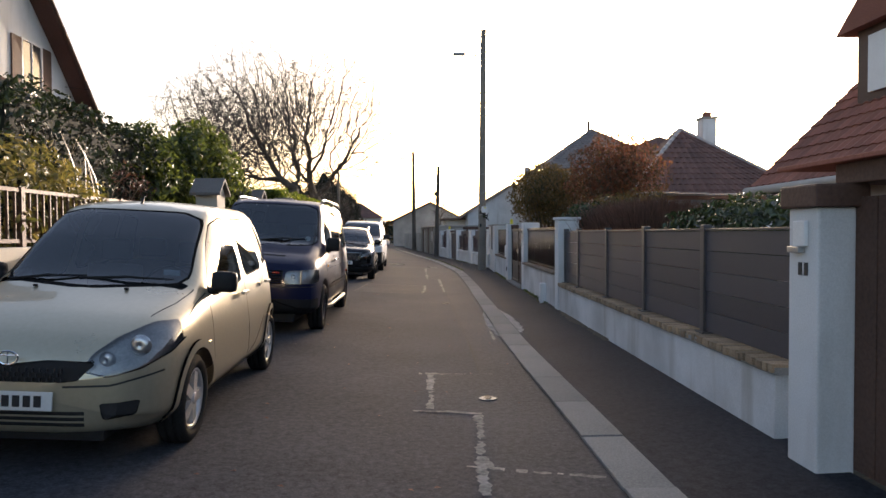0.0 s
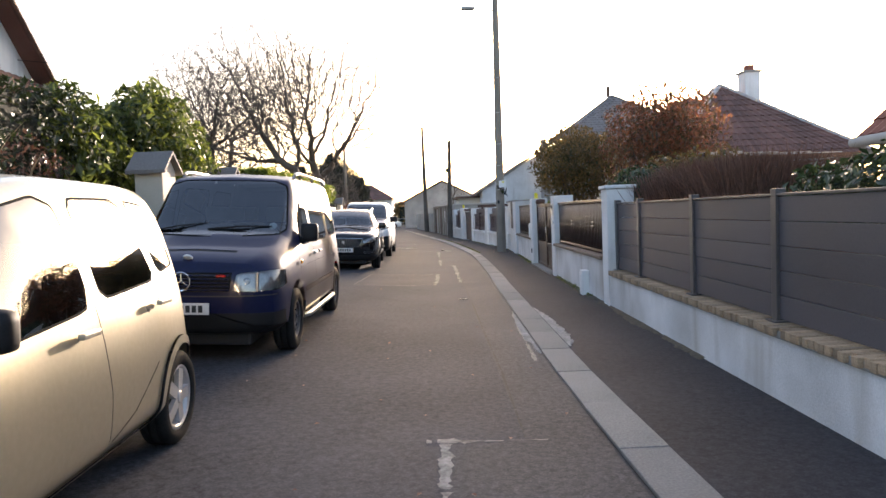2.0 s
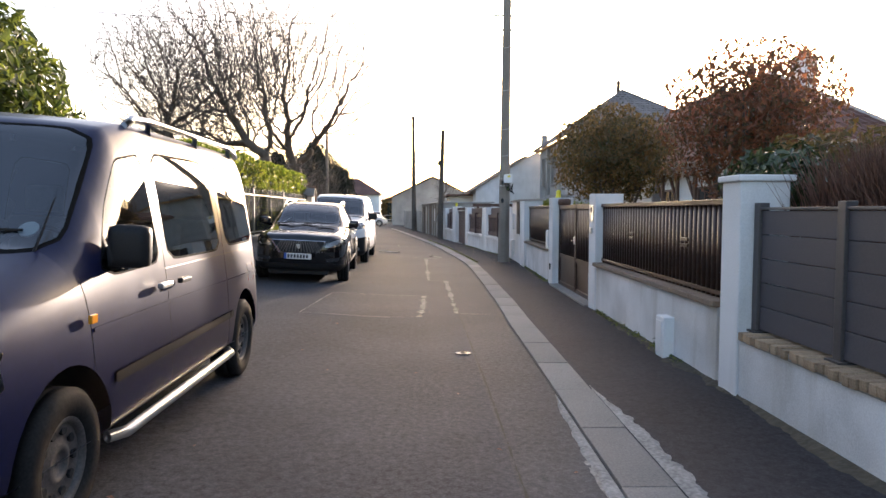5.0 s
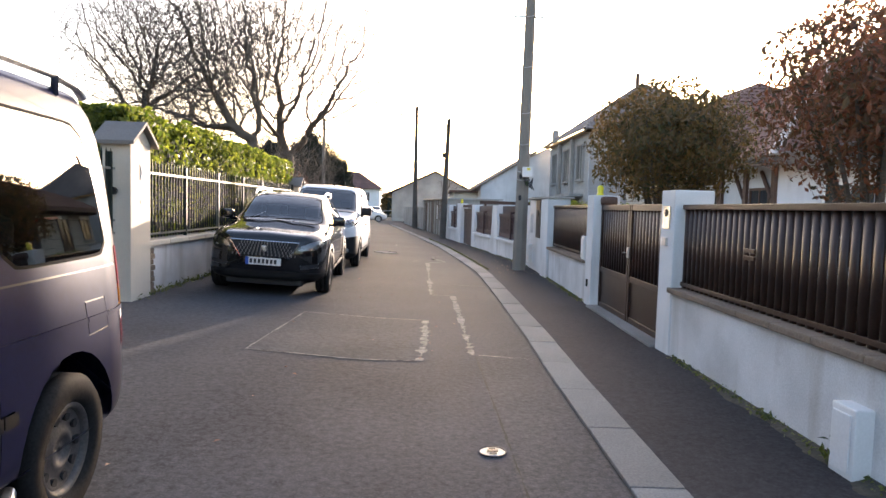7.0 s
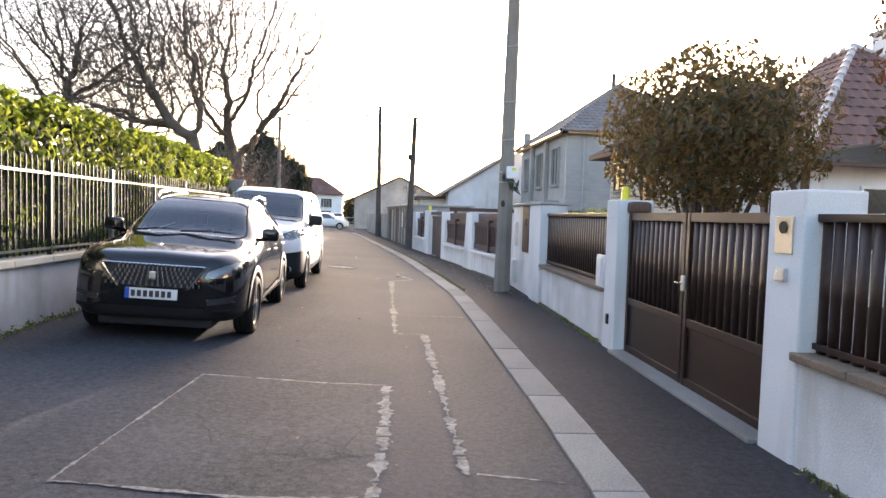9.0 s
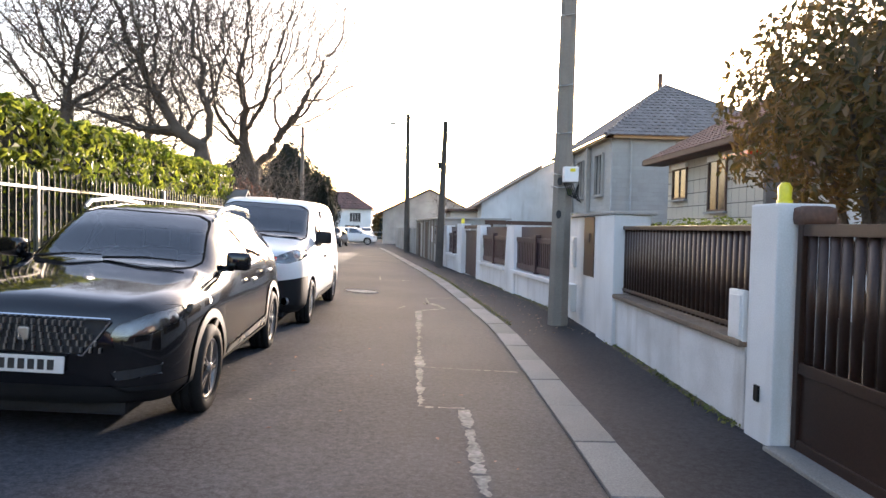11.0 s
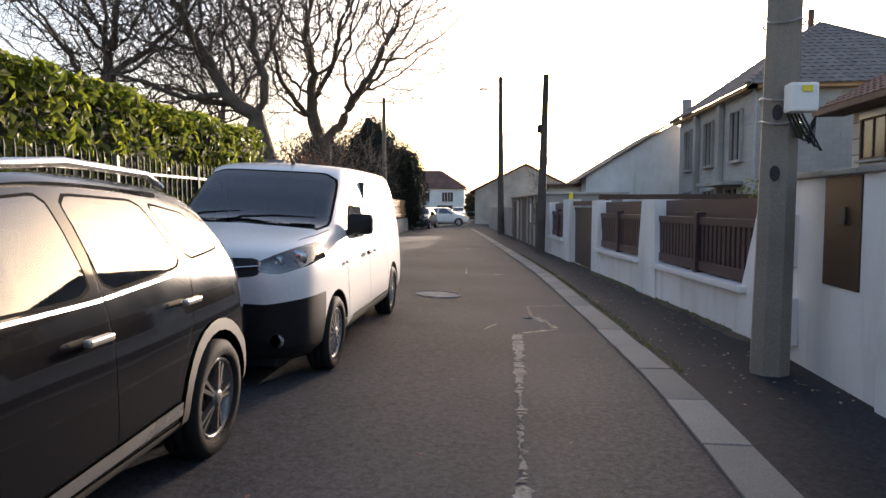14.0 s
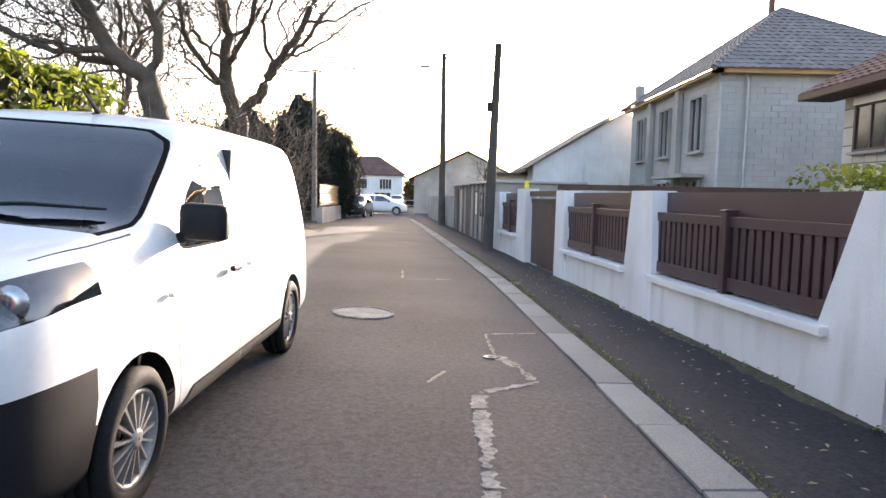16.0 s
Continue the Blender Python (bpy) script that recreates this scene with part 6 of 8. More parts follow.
pier(26.55, 27.5, 26.55, 26.85, 1.62, "white rendered pier with one sloping side")
pier(30.15, 31.2, 30.25, 30.9, 1.64, "white rendered pier with sloping sides")
pier(33.8, 34.55, 34.0, 34.5, 1.66, "white rendered gate pier")
pier(37.0, 37.95, 37.0, 37.9, 1.72, "white rendered gate pier with yellow lamp")
pier(39.9, 41.2, 40.2, 41.2, 1.66, "white rendered wall pier")
for a, b in ((27.15, 30.2), (31.1, 33.95), (37.95, 40.0)):
    t = thing("fence_panel", "purple-brown plastic slatted fence panel", "fence", group="plastic fence panels")
    xa, xb = along_e(a), along_e(b)
    part("window_sill", away(boxes((xa - 0.05, xb + 0.05, -0.10, 0.22, 0.55, 0.63), bevel=0.012), me_), M["white_pvc"], t, "white painted sill")
    part("backing", away(boxes((xa - 0.3, xb + 0.25, 0.16, 0.18, 0.62, 1.62)), me_), M["brown_pvc"], t)
    for z, h in ((0.66, 0.13), (1.28, 0.10)):
        part("rail", away(boxes((xa - 0.25, xb + 0.1, 0.04, 0.11, z, z + h), bevel=0.006), me_), M["brown_pvc"], t)
    mid = (xa + xb) / 2
    p = part("post", away(boxes((mid - 0.05, mid + 0.05, 0.0, 0.12, 0.61, 1.42), bevel=0.008), me_), M["brown_pvc"], t)
    part("post_cap", away(boxes((mid - 0.06, mid + 0.06, -0.01, 0.13, 1.42, 1.45), bevel=0.012), me_), M["brown_pvc"], p)
    k = int((xb - xa + 0.3) / 0.125)
    for i in range(k):
        x = xa - 0.22 + (xb - xa + 0.3) * (i + 0.5) / k
        part("slat", away(boxes((x - 0.042, x + 0.042, 0.055, 0.08, 0.79, 1.28), bevel=0.004), me_), M["brown_pvc"], t)
t = thing("garden_gate", "brown boarded garden gate between white piers", "gate")
xa, xb = along_e(34.6), along_e(36.98)
for i in range(14):
    part("board", away(boxes((xa + (xb - xa) * i / 14 + 0.004, xa + (xb - xa) * (i + 1) / 14 - 0.004, 0.12, 0.145, 0.05, 1.42), bevel=0.004), me_), M["brown_pvc"], t)
part("rail", away(boxes((xa, xb, 0.10, 0.12, 1.42, 1.50)), me_), M["brown_metal"], t)
part("rail", away(boxes((xa, xb, 0.06, 0.2, 1.55, 1.66)), me_), M["timber"], t)
bm = bmesh.new()
tube(bm, [tuple(me_ @ Vector((along_e(37.5), -0.1, 1.72))), tuple(me_ @ Vector((along_e(37.5), -0.1, 1.90)))], [0.06, 0.05], 14)
lamp = part("lamp", bm, M["yellow"])
tagged(lamp, "yellow warning lamp on the gate pier", "lamp")
t = thing("back_beam", "long brown timber beam above the fence", "beam")
part("beam", boxes((2.9, 9.2, 38.0, 38.08, 1.72, 1.86)), M["timber"], t)
part("stake", boxes((3.1, 3.2, 38.08, 38.18, -0.05, 1.8)), M["timber"], t)
part("stake", boxes((8.9, 9.0, 38.08, 38.18, -0.05, 1.8)), M["timber"], t)

# grey panel sheds along the pavement
m, n = on_wall(41.3, 51.2)
shed = thing("concrete_shed", "row of grey concrete panel sheds with old doors", "shed")
part("wall", away(boxes((0, n, 0.02, 2.6, -0.1, 1.93), bevel=0.01), m), M["render_grey"], shed)
part("roof", away(boxes((-0.1, n + 0.1, -0.1, 2.8, 1.93, 2.0), bevel=0.01), m), M["zinc"], shed)
for k in range(11):
    part("panel_post", away(boxes((k * n / 10 - 0.06, k * n / 10 + 0.06, -0.03, 0.02, -0.1, 1.93), bevel=0.01), m), M["concrete_pole"], shed)
for k, w, z0, z1, mm in ((0.35, 0.45, 0.95, 1.6, "house_window"), (1.9, 0.5, 0.9, 1.6, "house_window"), (3.1, 0.5, 0.9, 1.65, "white_pvc"), (5.2, 0.8, 0.05, 1.8, "timber"), (7.2, 0.8, 0.05, 1.8, "zinc"), (8.6, 0.7, 0.05, 1.75, "wood_pole")):
    w_ = part("door" if z0 < 0.5 else "window", away(boxes((k, k + w, -0.012, 0.02, z0, z1), bevel=0.006), m), M[mm], shed)
    part("frame", away(boxes((k - 0.05, k, -0.02, 0.02, z0 - 0.04, z1 + 0.05), (k + w, k + w + 0.05, -0.02, 0.02, z0 - 0.04, z1 + 0.05), (k, k + w, -0.02, 0.02, z1, z1 + 0.05)), m), M["timber"], w_)
wf = wall_piece("wall_six", 51.3, 66, 1.5, 0.2, M["render_grey"], "old grey garden wall at the street's end")


# ---- houses ----
def roof_plane(t, a, b, c, d, material, tw=0.27, th=0.34, lip=0.03, name="tiles"):
    """A tiled roof slope: eave from a to b, ridge from d to c; each tile a small arched wedge."""
    a, b, c, d = (Vector(p) for p in (a, b, c, d))
    nrm = (b - a).cross(d - a).normalized()
    if nrm.z < 0:
        nrm = -nrm
    rows = max(int(((d + c) / 2 - (a + b) / 2).length / th), 1)
    verts, faces = [], []
    for j in range(rows):
        f0, f1 = j / rows, (j + 1.12) / rows
        l0, r0, l1, r1 = a.lerp(d, f0), b.lerp(c, f0), a.lerp(d, min(f1, 1)), b.lerp(c, min(f1, 1))
        n = max(int((r0 - l0).length / tw), 1)
        for i in range(n):
            g0, g1 = i / n, (i + 1) / n
            k = len(verts)
            low, high = [l0.lerp(r0, g) for g in (g0, (g0 + g1) / 2, g1)], [l1.lerp(r1, g) for g in (g0, (g0 + g1) / 2, g1)]
            for q, p in enumerate(low):
                verts.append(tuple(p + nrm * (lip + (0.028 if q == 1 else 0.0))))
            for q, p in enumerate(high):
                verts.append(tuple(p + nrm * (0.004 + (0.028 if q == 1 else 0.0))))
            for q, p in enumerate(low):
                verts.append(tuple(p))
            faces += [(k, k + 1, k + 4, k + 3), (k + 1, k + 2, k + 5, k + 4), (k + 6, k + 7, k + 1, k), (k + 7, k + 8, k + 2, k + 1)]
    ob = part(name, raw(name, verts, faces, material), None, t)
    ob["kind"] = "stuff"
    bm = bmesh.new()
    bm.faces.new([bm.verts.new(p - nrm * 0.02) for p in ((a, b, c, d) if (c - d).length > 0.01 else (a, b, c))])
    part("underlay", bm, material, t)
    return nrm


def ridge_tiles(t, a, b, material, r=0.10):
    a, b = Vector(a), Vector(b)
    n = max(int((b - a).length / 0.38), 1)
    for k in range(n):
        bm = bmesh.new()
        tube(bm, [tuple(a.lerp(b, k / n)), tuple(a.lerp(b, (k + 1.08) / n))], [r, r * 0.86], 8)
        part("ridge_tile", bm, material, t, smooth=True)


def window(t, at, w, h, face, frame_mat, pane_mat, shutters=None, sill=True, bars=1, depth=0.05):
    """A window on an outer wall; face: the side of the wall it looks out of (-x, -y)."""
    m = pose(*at, 0, 0, {"-y": 0, "-x": -90, "+x": 90}[face])
    win = part("window", boxes((-w / 2 - 0.06, w / 2 + 0.06, -depth, 0.02, -h / 2 - 0.06, -h / 2), (-w / 2 - 0.06, w / 2 + 0.06, -depth, 0.02, h / 2, h / 2 + 0.06),
                               (-w / 2 - 0.06, -w / 2, -depth, 0.02, -h / 2, h / 2), (w / 2, w / 2 + 0.06, -depth, 0.02, -h / 2, h / 2), m=m), frame_mat, t)
    for k in range(bars):
        x = -w / 2 + w * (k + 1) / (bars + 1)
        part("glazing_bar", boxes((x - 0.02, x + 0.02, -depth + 0.01, 0.0, -h / 2, h / 2), m=m), frame_mat, win)
    part("pane", boxes((-w / 2, w / 2, -0.012, 0.01, -h / 2, h / 2), m=m), pane_mat, win)
    if sill:
        part("sill", boxes((-w / 2 - 0.12, w / 2 + 0.12, -depth - 0.08, 0.02, -h / 2 - 0.12, -h / 2 - 0.06), m=m), M["render_grey"], win)
    if shutters:
        for s in (-1, 1):
            x = s * (w / 2 + 0.06 + w * 0.25)
            part("shutter", boxes((x - w * 0.25, x + w * 0.25, -0.05, -0.005, -h / 2 - 0.03, h / 2 + 0.03), bevel=0.008, m=m), shutters, win)
    return win


# red-tiled house by the first pillar
h = thing("house", "low house with red tiled roof and dormer", "house")
part("wall", boxes((6.75, 14, -3, 11.5, -0.1, 2.25)), M["render_pink"], h)
roof_plane(h, (6.3, 11.85, 2.32), (6.3, -3.3, 2.32), (11.0, -3.3, 6.8), (11.0, 11.85, 6.8), M["roof_red"], 0.21, 0.31)
roof_plane(h, (15.5, -3.3, 2.4), (15.5, 11.85, 2.4), (11.0, 11.85, 6.8), (11.0, -3.3, 6.8), M["roof_red"], 0.6, 0.6)
bm = bmesh.new()
prism(bm, [(6.75, 2.25), (14, 2.25), (10.9, 6.6)], "y", 11.3, 11.5)
part("gable", bm, M["render_cream"], h)
bm = bmesh.new()
tube(bm, [(6.26, -3.3, 2.30), (6.26, 11.9, 2.26)], 0.075, 10)
part("gutter", bm, M["gutter"], h, smooth=True)
bm = bmesh.new()
tube(bm, [(6.28, 11.7, 2.24), (6.28, 11.7, 2.12), (6.7, 11.55, 1.95), (6.72, 11.55, 0.0)], 0.045, 8)
part("downpipe", bm, M["gutter"], h, smooth=True)
part("soffit", boxes((6.3, 6.8, -3.2, 11.7, 2.2, 2.27)), M["timber"], h)
d = part("dormer", boxes((7.7, 10.5, 8.9, 10.9, 3.55, 5.0)), M["timber"], h, "dark timber dormer with a white window")
bm = bmesh.new()
prism(bm, [(8.6, 4.95), (11.2, 4.95), (9.9, 6.1)], "x", 7.5, 10.6)
part("dormer_roof", bm, M["roof_red"], d)
part("dormer_window", boxes((7.66, 7.7, 9.2, 10.6, 3.85, 4.8)), M["white_pvc"], d)
window(h, (6.75, 9.8, 1.3), 1.0, 1.0, "-x", M["white_pvc"], M["house_window"])

# bungalow with brown hip roof
h = thing("house", "cream bungalow with brown tiled hip roof and timbered wall", "house")
part("wall", boxes((8.5, 14.9, 24.5, 28.7, -0.1, 2.85)), M["render_white"], h)
A, B, C, D = (8.0, 24.0, 2.85), (15.4, 24.0, 2.85), (15.4, 29.0, 2.85), (8.0, 29.0, 2.85)
P, Q = (11.6, 27.6, 5.95), (11.9, 29.0, 6.0)
roof_plane(h, A, B, P, P, M["roof_brown"])
roof_plane(h, D, A, P, Q, M["roof_brown"])
roof_plane(h, *[(p[0] + 0.1, p[1] + 0.25, p[2] - 0.22) for p in (B, C, Q, P)], M["roof_brown"], 0.5, 0.5)
for a, b in ((A, P), (B, P), (P, Q)):
    ridge_tiles(h, a, b, M["ridge_pale"])
part("fascia", boxes((7.95, 8.03, 24.0, 29.0, 2.68, 2.85), (8.0, 15.4, 23.95, 24.03, 2.68, 2.85)), M["timber"], h)
ch = part("chimney", boxes((12.7, 13.3, 27.8, 28.4, 4.3, 6.55), bevel=0.02), M["render_white"], h, "white rendered chimney")
part("chimney_pot", boxes((12.85, 13.15, 27.95, 28.25, 6.55, 6.8), bevel=0.04), M["roof_red"], ch)
part("chimney_cap", boxes((12.64, 13.36, 27.74, 28.46, 6.47, 6.55)), M["render_grey"], ch)
for y in (24.6, 25.9, 27.2, 28.4):
    part("timber_post", boxes((8.42, 8.50, y - 0.08, y + 0.08, 0, 2.7)), M["timber"], h)
    bm = bmesh.new()
    tube(bm, [(8.44, y + 0.05, 1.95), (8.44, y + 0.55, 2.6)], 0.05, 6)
    part("timber_brace", bm, M["timber"], h)
window(h, (8.5, 25.25, 1.6), 0.8, 1.1, "-x", M["timber"], M["house_window"])
window(h, (8.5, 27.85, 1.6), 0.8, 1.1, "-x", M["timber"], M["house_window"])
window(h, (10.2, 24.5, 1.7), 1.2, 1.2, "-y", M["white_pvc"], M["house_window"])
v = thing("veranda", "lean-to veranda with pale corrugated roof sheets", "veranda")
for k in range(5):
    part("roof_sheet", boxes((5.75 + k * 0.95, 6.66 + k * 0.95, 15.9 + 0.4 * k, 21.4, 2.48, 2.52), bevel=0.005), M["zinc"], v)
part("beam", boxes((5.7, 10.5, 16.6, 16.72, 2.36, 2.46)), M["timber"], v)
for x in (5.8, 8.0, 10.4):
    part("post", boxes((x - 0.05, x + 0.05, 16.6, 16.7, -0.05, 2.38)), M["timber"], v)

# tiled-wall house
h = thing("house", "house clad in square tiles with brown roof", "house")
part("wall", boxes((9.05, 17.5, 30.9, 37.0, -0.1, 4.0)), M["clad"], h)
me = mesh_of("wall_tile", boxes((-0.012, 0.0, 0.014, 0.386, 0.014, 0.386), bevel=0.005), M["render_cream"])
for i in range(15):
    for j in range(6):
        o = new("wall_tile", me)
        o.parent = h
        o.matrix_basis = pose(9.05, 31.0 + 0.4 * i, 1.6 + 0.4 * j)
roof_plane(h, (8.4, 37.7, 4.02), (8.4, 30.4, 4.02), (13.5, 35.0, 6.75), (13.5, 37.7, 6.75), M["roof_brown"])
roof_plane(h, (8.4, 30.4, 4.02), (18.4, 30.4, 4.02), (13.5, 35.0, 6.75), (13.5, 35.0, 6.75), M["roof_brown"])
roof_plane(h, (18.4, 30.4, 4.0), (18.4, 37.7, 4.0), (13.5, 37.7, 6.75), (13.5, 35.0, 6.75), M["roof_brown"], 0.6, 0.6)
bm = bmesh.new()
prism(bm, [(9.05, 4.0), (17.5, 4.0), (13.5, 6.45)], "y", 36.8, 37.0)
part("gable", bm, M["render_cream"], h)
part("fascia", boxes((8.36, 8.44, 30.4, 37.7, 3.88, 4.02)), M["timber"], h)
part("soffit", boxes((8.4, 9.1, 30.5, 37.6, 3.86, 3.90)), M["timber"], h)
window(h, (9.035, 33.4, 2.95), 1.0, 1.4, "-x", M["timber"], M["house_window"])
window(h, (9.035, 36.0, 3.15), 1.0, 0.9, "-x", M["timber"], M["house_window"])
part("roller_box", boxes((8.95, 9.035, 32.85, 33.95, 3.64, 3.79)), M["white_pvc"], h)
part("roller_box", boxes((8.95, 9.035, 35.45, 36.55, 3.64, 3.79)), M["white_pvc"], h)
part("awning", boxes((8.6, 9.03, 31.0, 32.3, 3.55, 3.65)), M["red_lens"], h, "rolled striped awning")

# block house
h = thing("house", "unrendered concrete block house with grey hip roof", "house")
part("wall", boxes((9.45, 18.4, 44.65, 55, -0.1, 6.0)), M["block_joint"], h)
verts, faces = [], []
rb = np.random.default_rng(5)
def block_face(o, u, w, nx, length, height):
    for j in range(int(height / 0.2)):
        off = 0.25 * (j % 2)
        i = -off
        while i < length:
            a, b = max(i, 0) + 0.006, min(i + 0.5, length) - 0.006
            if b - a > 0.05:
                d = 0.012 + rb.uniform(0, 0.01)
                k = len(verts)
                for s, dd in ((a, d), (b, d)):
                    for zz in (j * 0.2 + 0.006, j * 0.2 + 0.194):
                        verts.append((o[0] + u[0] * s + nx[0] * dd, o[1] + u[1] * s + nx[1] * dd, zz))
                for s, dd in ((a, 0), (b, 0)):
                    for zz in (j * 0.2 + 0.006, j * 0.2 + 0.194):
                        verts.append((o[0] + u[0] * s, o[1] + u[1] * s, zz))
                faces.extend([(k, k + 2, k + 3, k + 1), (k + 4, k, k + 1, k + 5), (k + 2, k + 6, k + 7, k + 3), (k + 1, k + 3, k + 7, k + 5), (k, k + 4, k + 6, k + 2)])
            i += 0.5
block_face((9.45, 44.65), (1, 0), None, (0, -1), 8.95, 6.0)
block_face((9.45, 44.65), (0, 1), None, (-1, 0), 10.35, 6.0)
ob = part("block_cladding", raw("block_cladding", verts, faces, M["block"]), None, h)
ob["kind"] = "stuff"
A, B, C, D, P = (9.0, 44.2, 5.95), (18.8, 44.2, 5.95), (18.8, 55.4, 5.95), (9.0, 55.4, 5.95), (13.9, 49.8, 9.5)
for a, b in ((A, B), (B, C), (D, A)):
    roof_plane(h, a, b, P, P, M["roof_grey"], 0.35, 0.36)
for a in (A, B, C, D):
    ridge_tiles(h, a, P, M["roof_grey"])
part("cornice", boxes((9.1, 9.4, 44.3, 55.3, 5.82, 5.96), (9.1, 18.7, 44.3, 44.6, 5.82, 5.96)), M["timber_light"], h)
part("chimney", boxes((13.75, 13.95, 50.4, 50.6, 8.5, 10.3)), M["timber"], h)
part("chimney", boxes((9.5, 9.9, 54.6, 55.0, 5.9, 7.1)), M["render_grey"], h)
for y in (46.4, 49.9, 53.2):
    window(h, (9.42, y, 4.3), 1.1 if y < 50 else 1.0, 1.9, "-x", M["render_grey"], M["house_window"], depth=0.12)
for y in (46.6, 49.9, 53.2):
    window(h, (9.42, y, 1.6), 1.3, 1.2, "-x", M["render_grey"], M["house_window"], depth=0.12)
for y in (48.2, 51.6):
    part("pilaster", boxes((9.2, 9.42, y - 0.18, y + 0.18, 0, 5.85), bevel=0.02), M["render_grey"], h)
part("balcony_slab", boxes((8.6, 9.42, 45.6, 49.0, 2.35, 2.5), bevel=0.02), M["render_grey"], h)
for xx, yy in ((9.3, 44.5), (10.2, 44.5)):
    bm = bmesh.new()
    tube(bm, [(xx, yy, 5.85), (xx + 0.1, yy, 5.5), (xx + 0.1, yy, 0)], 0.045, 8)
    part("downpipe", bm, M["zinc"], h, smooth=True)

# white gable building, far gable house, end house
h = thing("house", "white rendered building with one long roof slope", "house")
bm = bmesh.new()
prism(bm, [(4.7, -0.1), (14, -0.1), (14, 3.2), (9.4, 6.0), (4.7, 3.2)], "y", 56, 66)
part("wall", bm, M["render_white"], h)
roof_plane(h, (4.3, 66.3, 3.0), (4.3, 55.7, 3.0), (9.4, 55.7, 6.15), (9.4, 66.3, 6.15), M["roof_grey"], 0.5, 0.5)
part("fascia", boxes((4.25, 4.33, 55.7, 66.3, 2.86, 3.0)), M["timber"], h)
part("side_annexe", boxes((2.9, 4.7, 58.5, 65, -0.1, 2.7)), M["render_cream"], h)
part("flat_roof", boxes((2.6, 4.7, 58.2, 65, 2.7, 2.85)), M["timber"], h)
h = thing("house", "old grey house with a low gable to the street", "house")
bm = bmesh.new()
prism(bm, [(-2.4, -0.1), (6.2, -0.1), (6.2, 2.9), (1.9, 5.0), (-2.4, 2.9)], "y", 75, 86)
part("wall", bm, M["render_grey"], h)
roof_plane(h, (-2.9, 86, 2.75), (-2.9, 74.6, 2.75), (1.9, 74.6, 5.15), (1.9, 86, 5.15), M["roof_brown"], 0.6, 0.6)
roof_plane(h, (6.7, 74.6, 2.75), (6.7, 86, 2.75), (1.9, 86, 5.15), (1.9, 74.6, 5.15), M["roof_brown"], 0.6, 0.6)
h = thing("house", "white end house with a dark hip roof", "house")
part("wall", boxes((-16, -5.8, 112, 121, -0.1, 4.2)), M["render_white"], h)
A, B, C, D = (-16.5, 111.5, 4.15), (-5.3, 111.5, 4.15), (-5.3, 121.5, 4.15), (-16.5, 121.5, 4.15)
roof_plane(h, A, B, (-9.5, 116, 6.9), (-12.5, 116, 6.9), M["roof_brown"], 0.7, 0.7)
roof_plane(h, B, C, (-9.5, 116, 6.9), (-9.5, 116, 6.9), M["roof_brown"], 0.7, 0.7)
window(h, (-8.2, 112, 2.9), 1.6, 1.3, "-y", M["white_pvc"], M["house_window"], bars=3)
window(h, (-11.5, 112, 2.9), 1.4, 1.3, "-y", M["white_pvc"], M["house_window"], bars=3)
window(h, (-8.6, 112, 0.9), 2.2, 1.6, "-y", M["white_pvc"], M["house_window"], bars=2)

# gabled house behind the hedge
h = thing("house", "white gabled house with brown shutters behind the hedge", "house")
bm = bmesh.new()
prism(bm, [(12.4, -0.1), (21.6, -0.1), (21.6, 5.9), (17.0, 10.4), (12.4, 5.9)], "x", -19, -11.0)
part("wall", bm, M["render_white"], h)
for s in (1, -1):
    roof_plane(h, (-10.5, 17 + s * 5.2, 5.25), (-19.5, 17 + s * 5.2, 5.25), (-19.5, 17, 10.6), (-10.5, 17, 10.6), M["roof_brown"], 0.4, 0.4)
    bm = bmesh.new()
    tube(bm, [(-10.45, 17 + s * 5.25, 5.2), (-10.45, 17, 10.65)], 0.075, 6)
    part("barge_board", bm, M["timber"], h)
roof_plane(h, (-9.9, 21.8, 4.9), (-9.9, 12.2, 4.9), (-11.0, 12.2, 5.75), (-11.0, 21.8, 5.75), M["roof_brown"], 0.27, 0.3)
window(h, (-11.0, 19.2, 6.35), 0.9, 1.35, "+x", M["white_pvc"], M["house_window"], shutters=M["timber"])
window(h, (-11.0, 16.1, 6.35), 0.9, 1.35, "+x", M["white_pvc"], M["house_window"], shutters=M["timber"])

# end of the street: rails, vans, low hedge
for x in (-3.6, 0.1, 2.4):
    t = thing("barrier_rail", "grey steel barrier rail at the crossing", "barrier", (x, 82, 0), group="barrier rails")
    for dx in (0, 1.5):
        bm = bmesh.new()
        tube(bm, [(dx, 0, -0.05), (dx, 0, 1.0)], 0.03, 8)
        part("post", bm, M["steel"], t)
    for z in (0.5, 1.0):
        bm = bmesh.new()
        tube(bm, [(0, 0, z), (1.5, 0, z)], 0.025, 8)
        part("rail", bm, M["steel"], t)
far_hatchback((-5.2, 92.0, 0), 90, "paint_white", "white car parked before the end house")
for y, x0, x1, zz in ((89, -0.5, 14, 1.6), (101, -4.5, 30, 3.0)):
    pts, nor = slab_points(RNG, 5000, x0, x1, y, y + 2, 0, zz, 0.5)
    hd = thing("far_hedge", "dull brown-green hedge at the end of the street", "hedge")
    # Box coloured near-black for the shade between the hedge's leaves.
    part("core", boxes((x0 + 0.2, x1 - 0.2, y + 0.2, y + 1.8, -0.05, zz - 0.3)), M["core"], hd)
    part("foliage", leaves("foliage", pts, nor, 0.5, 0.3, M["brown_leaf" if zz < 2 else "olive_leaf"], RNG), None, hd)
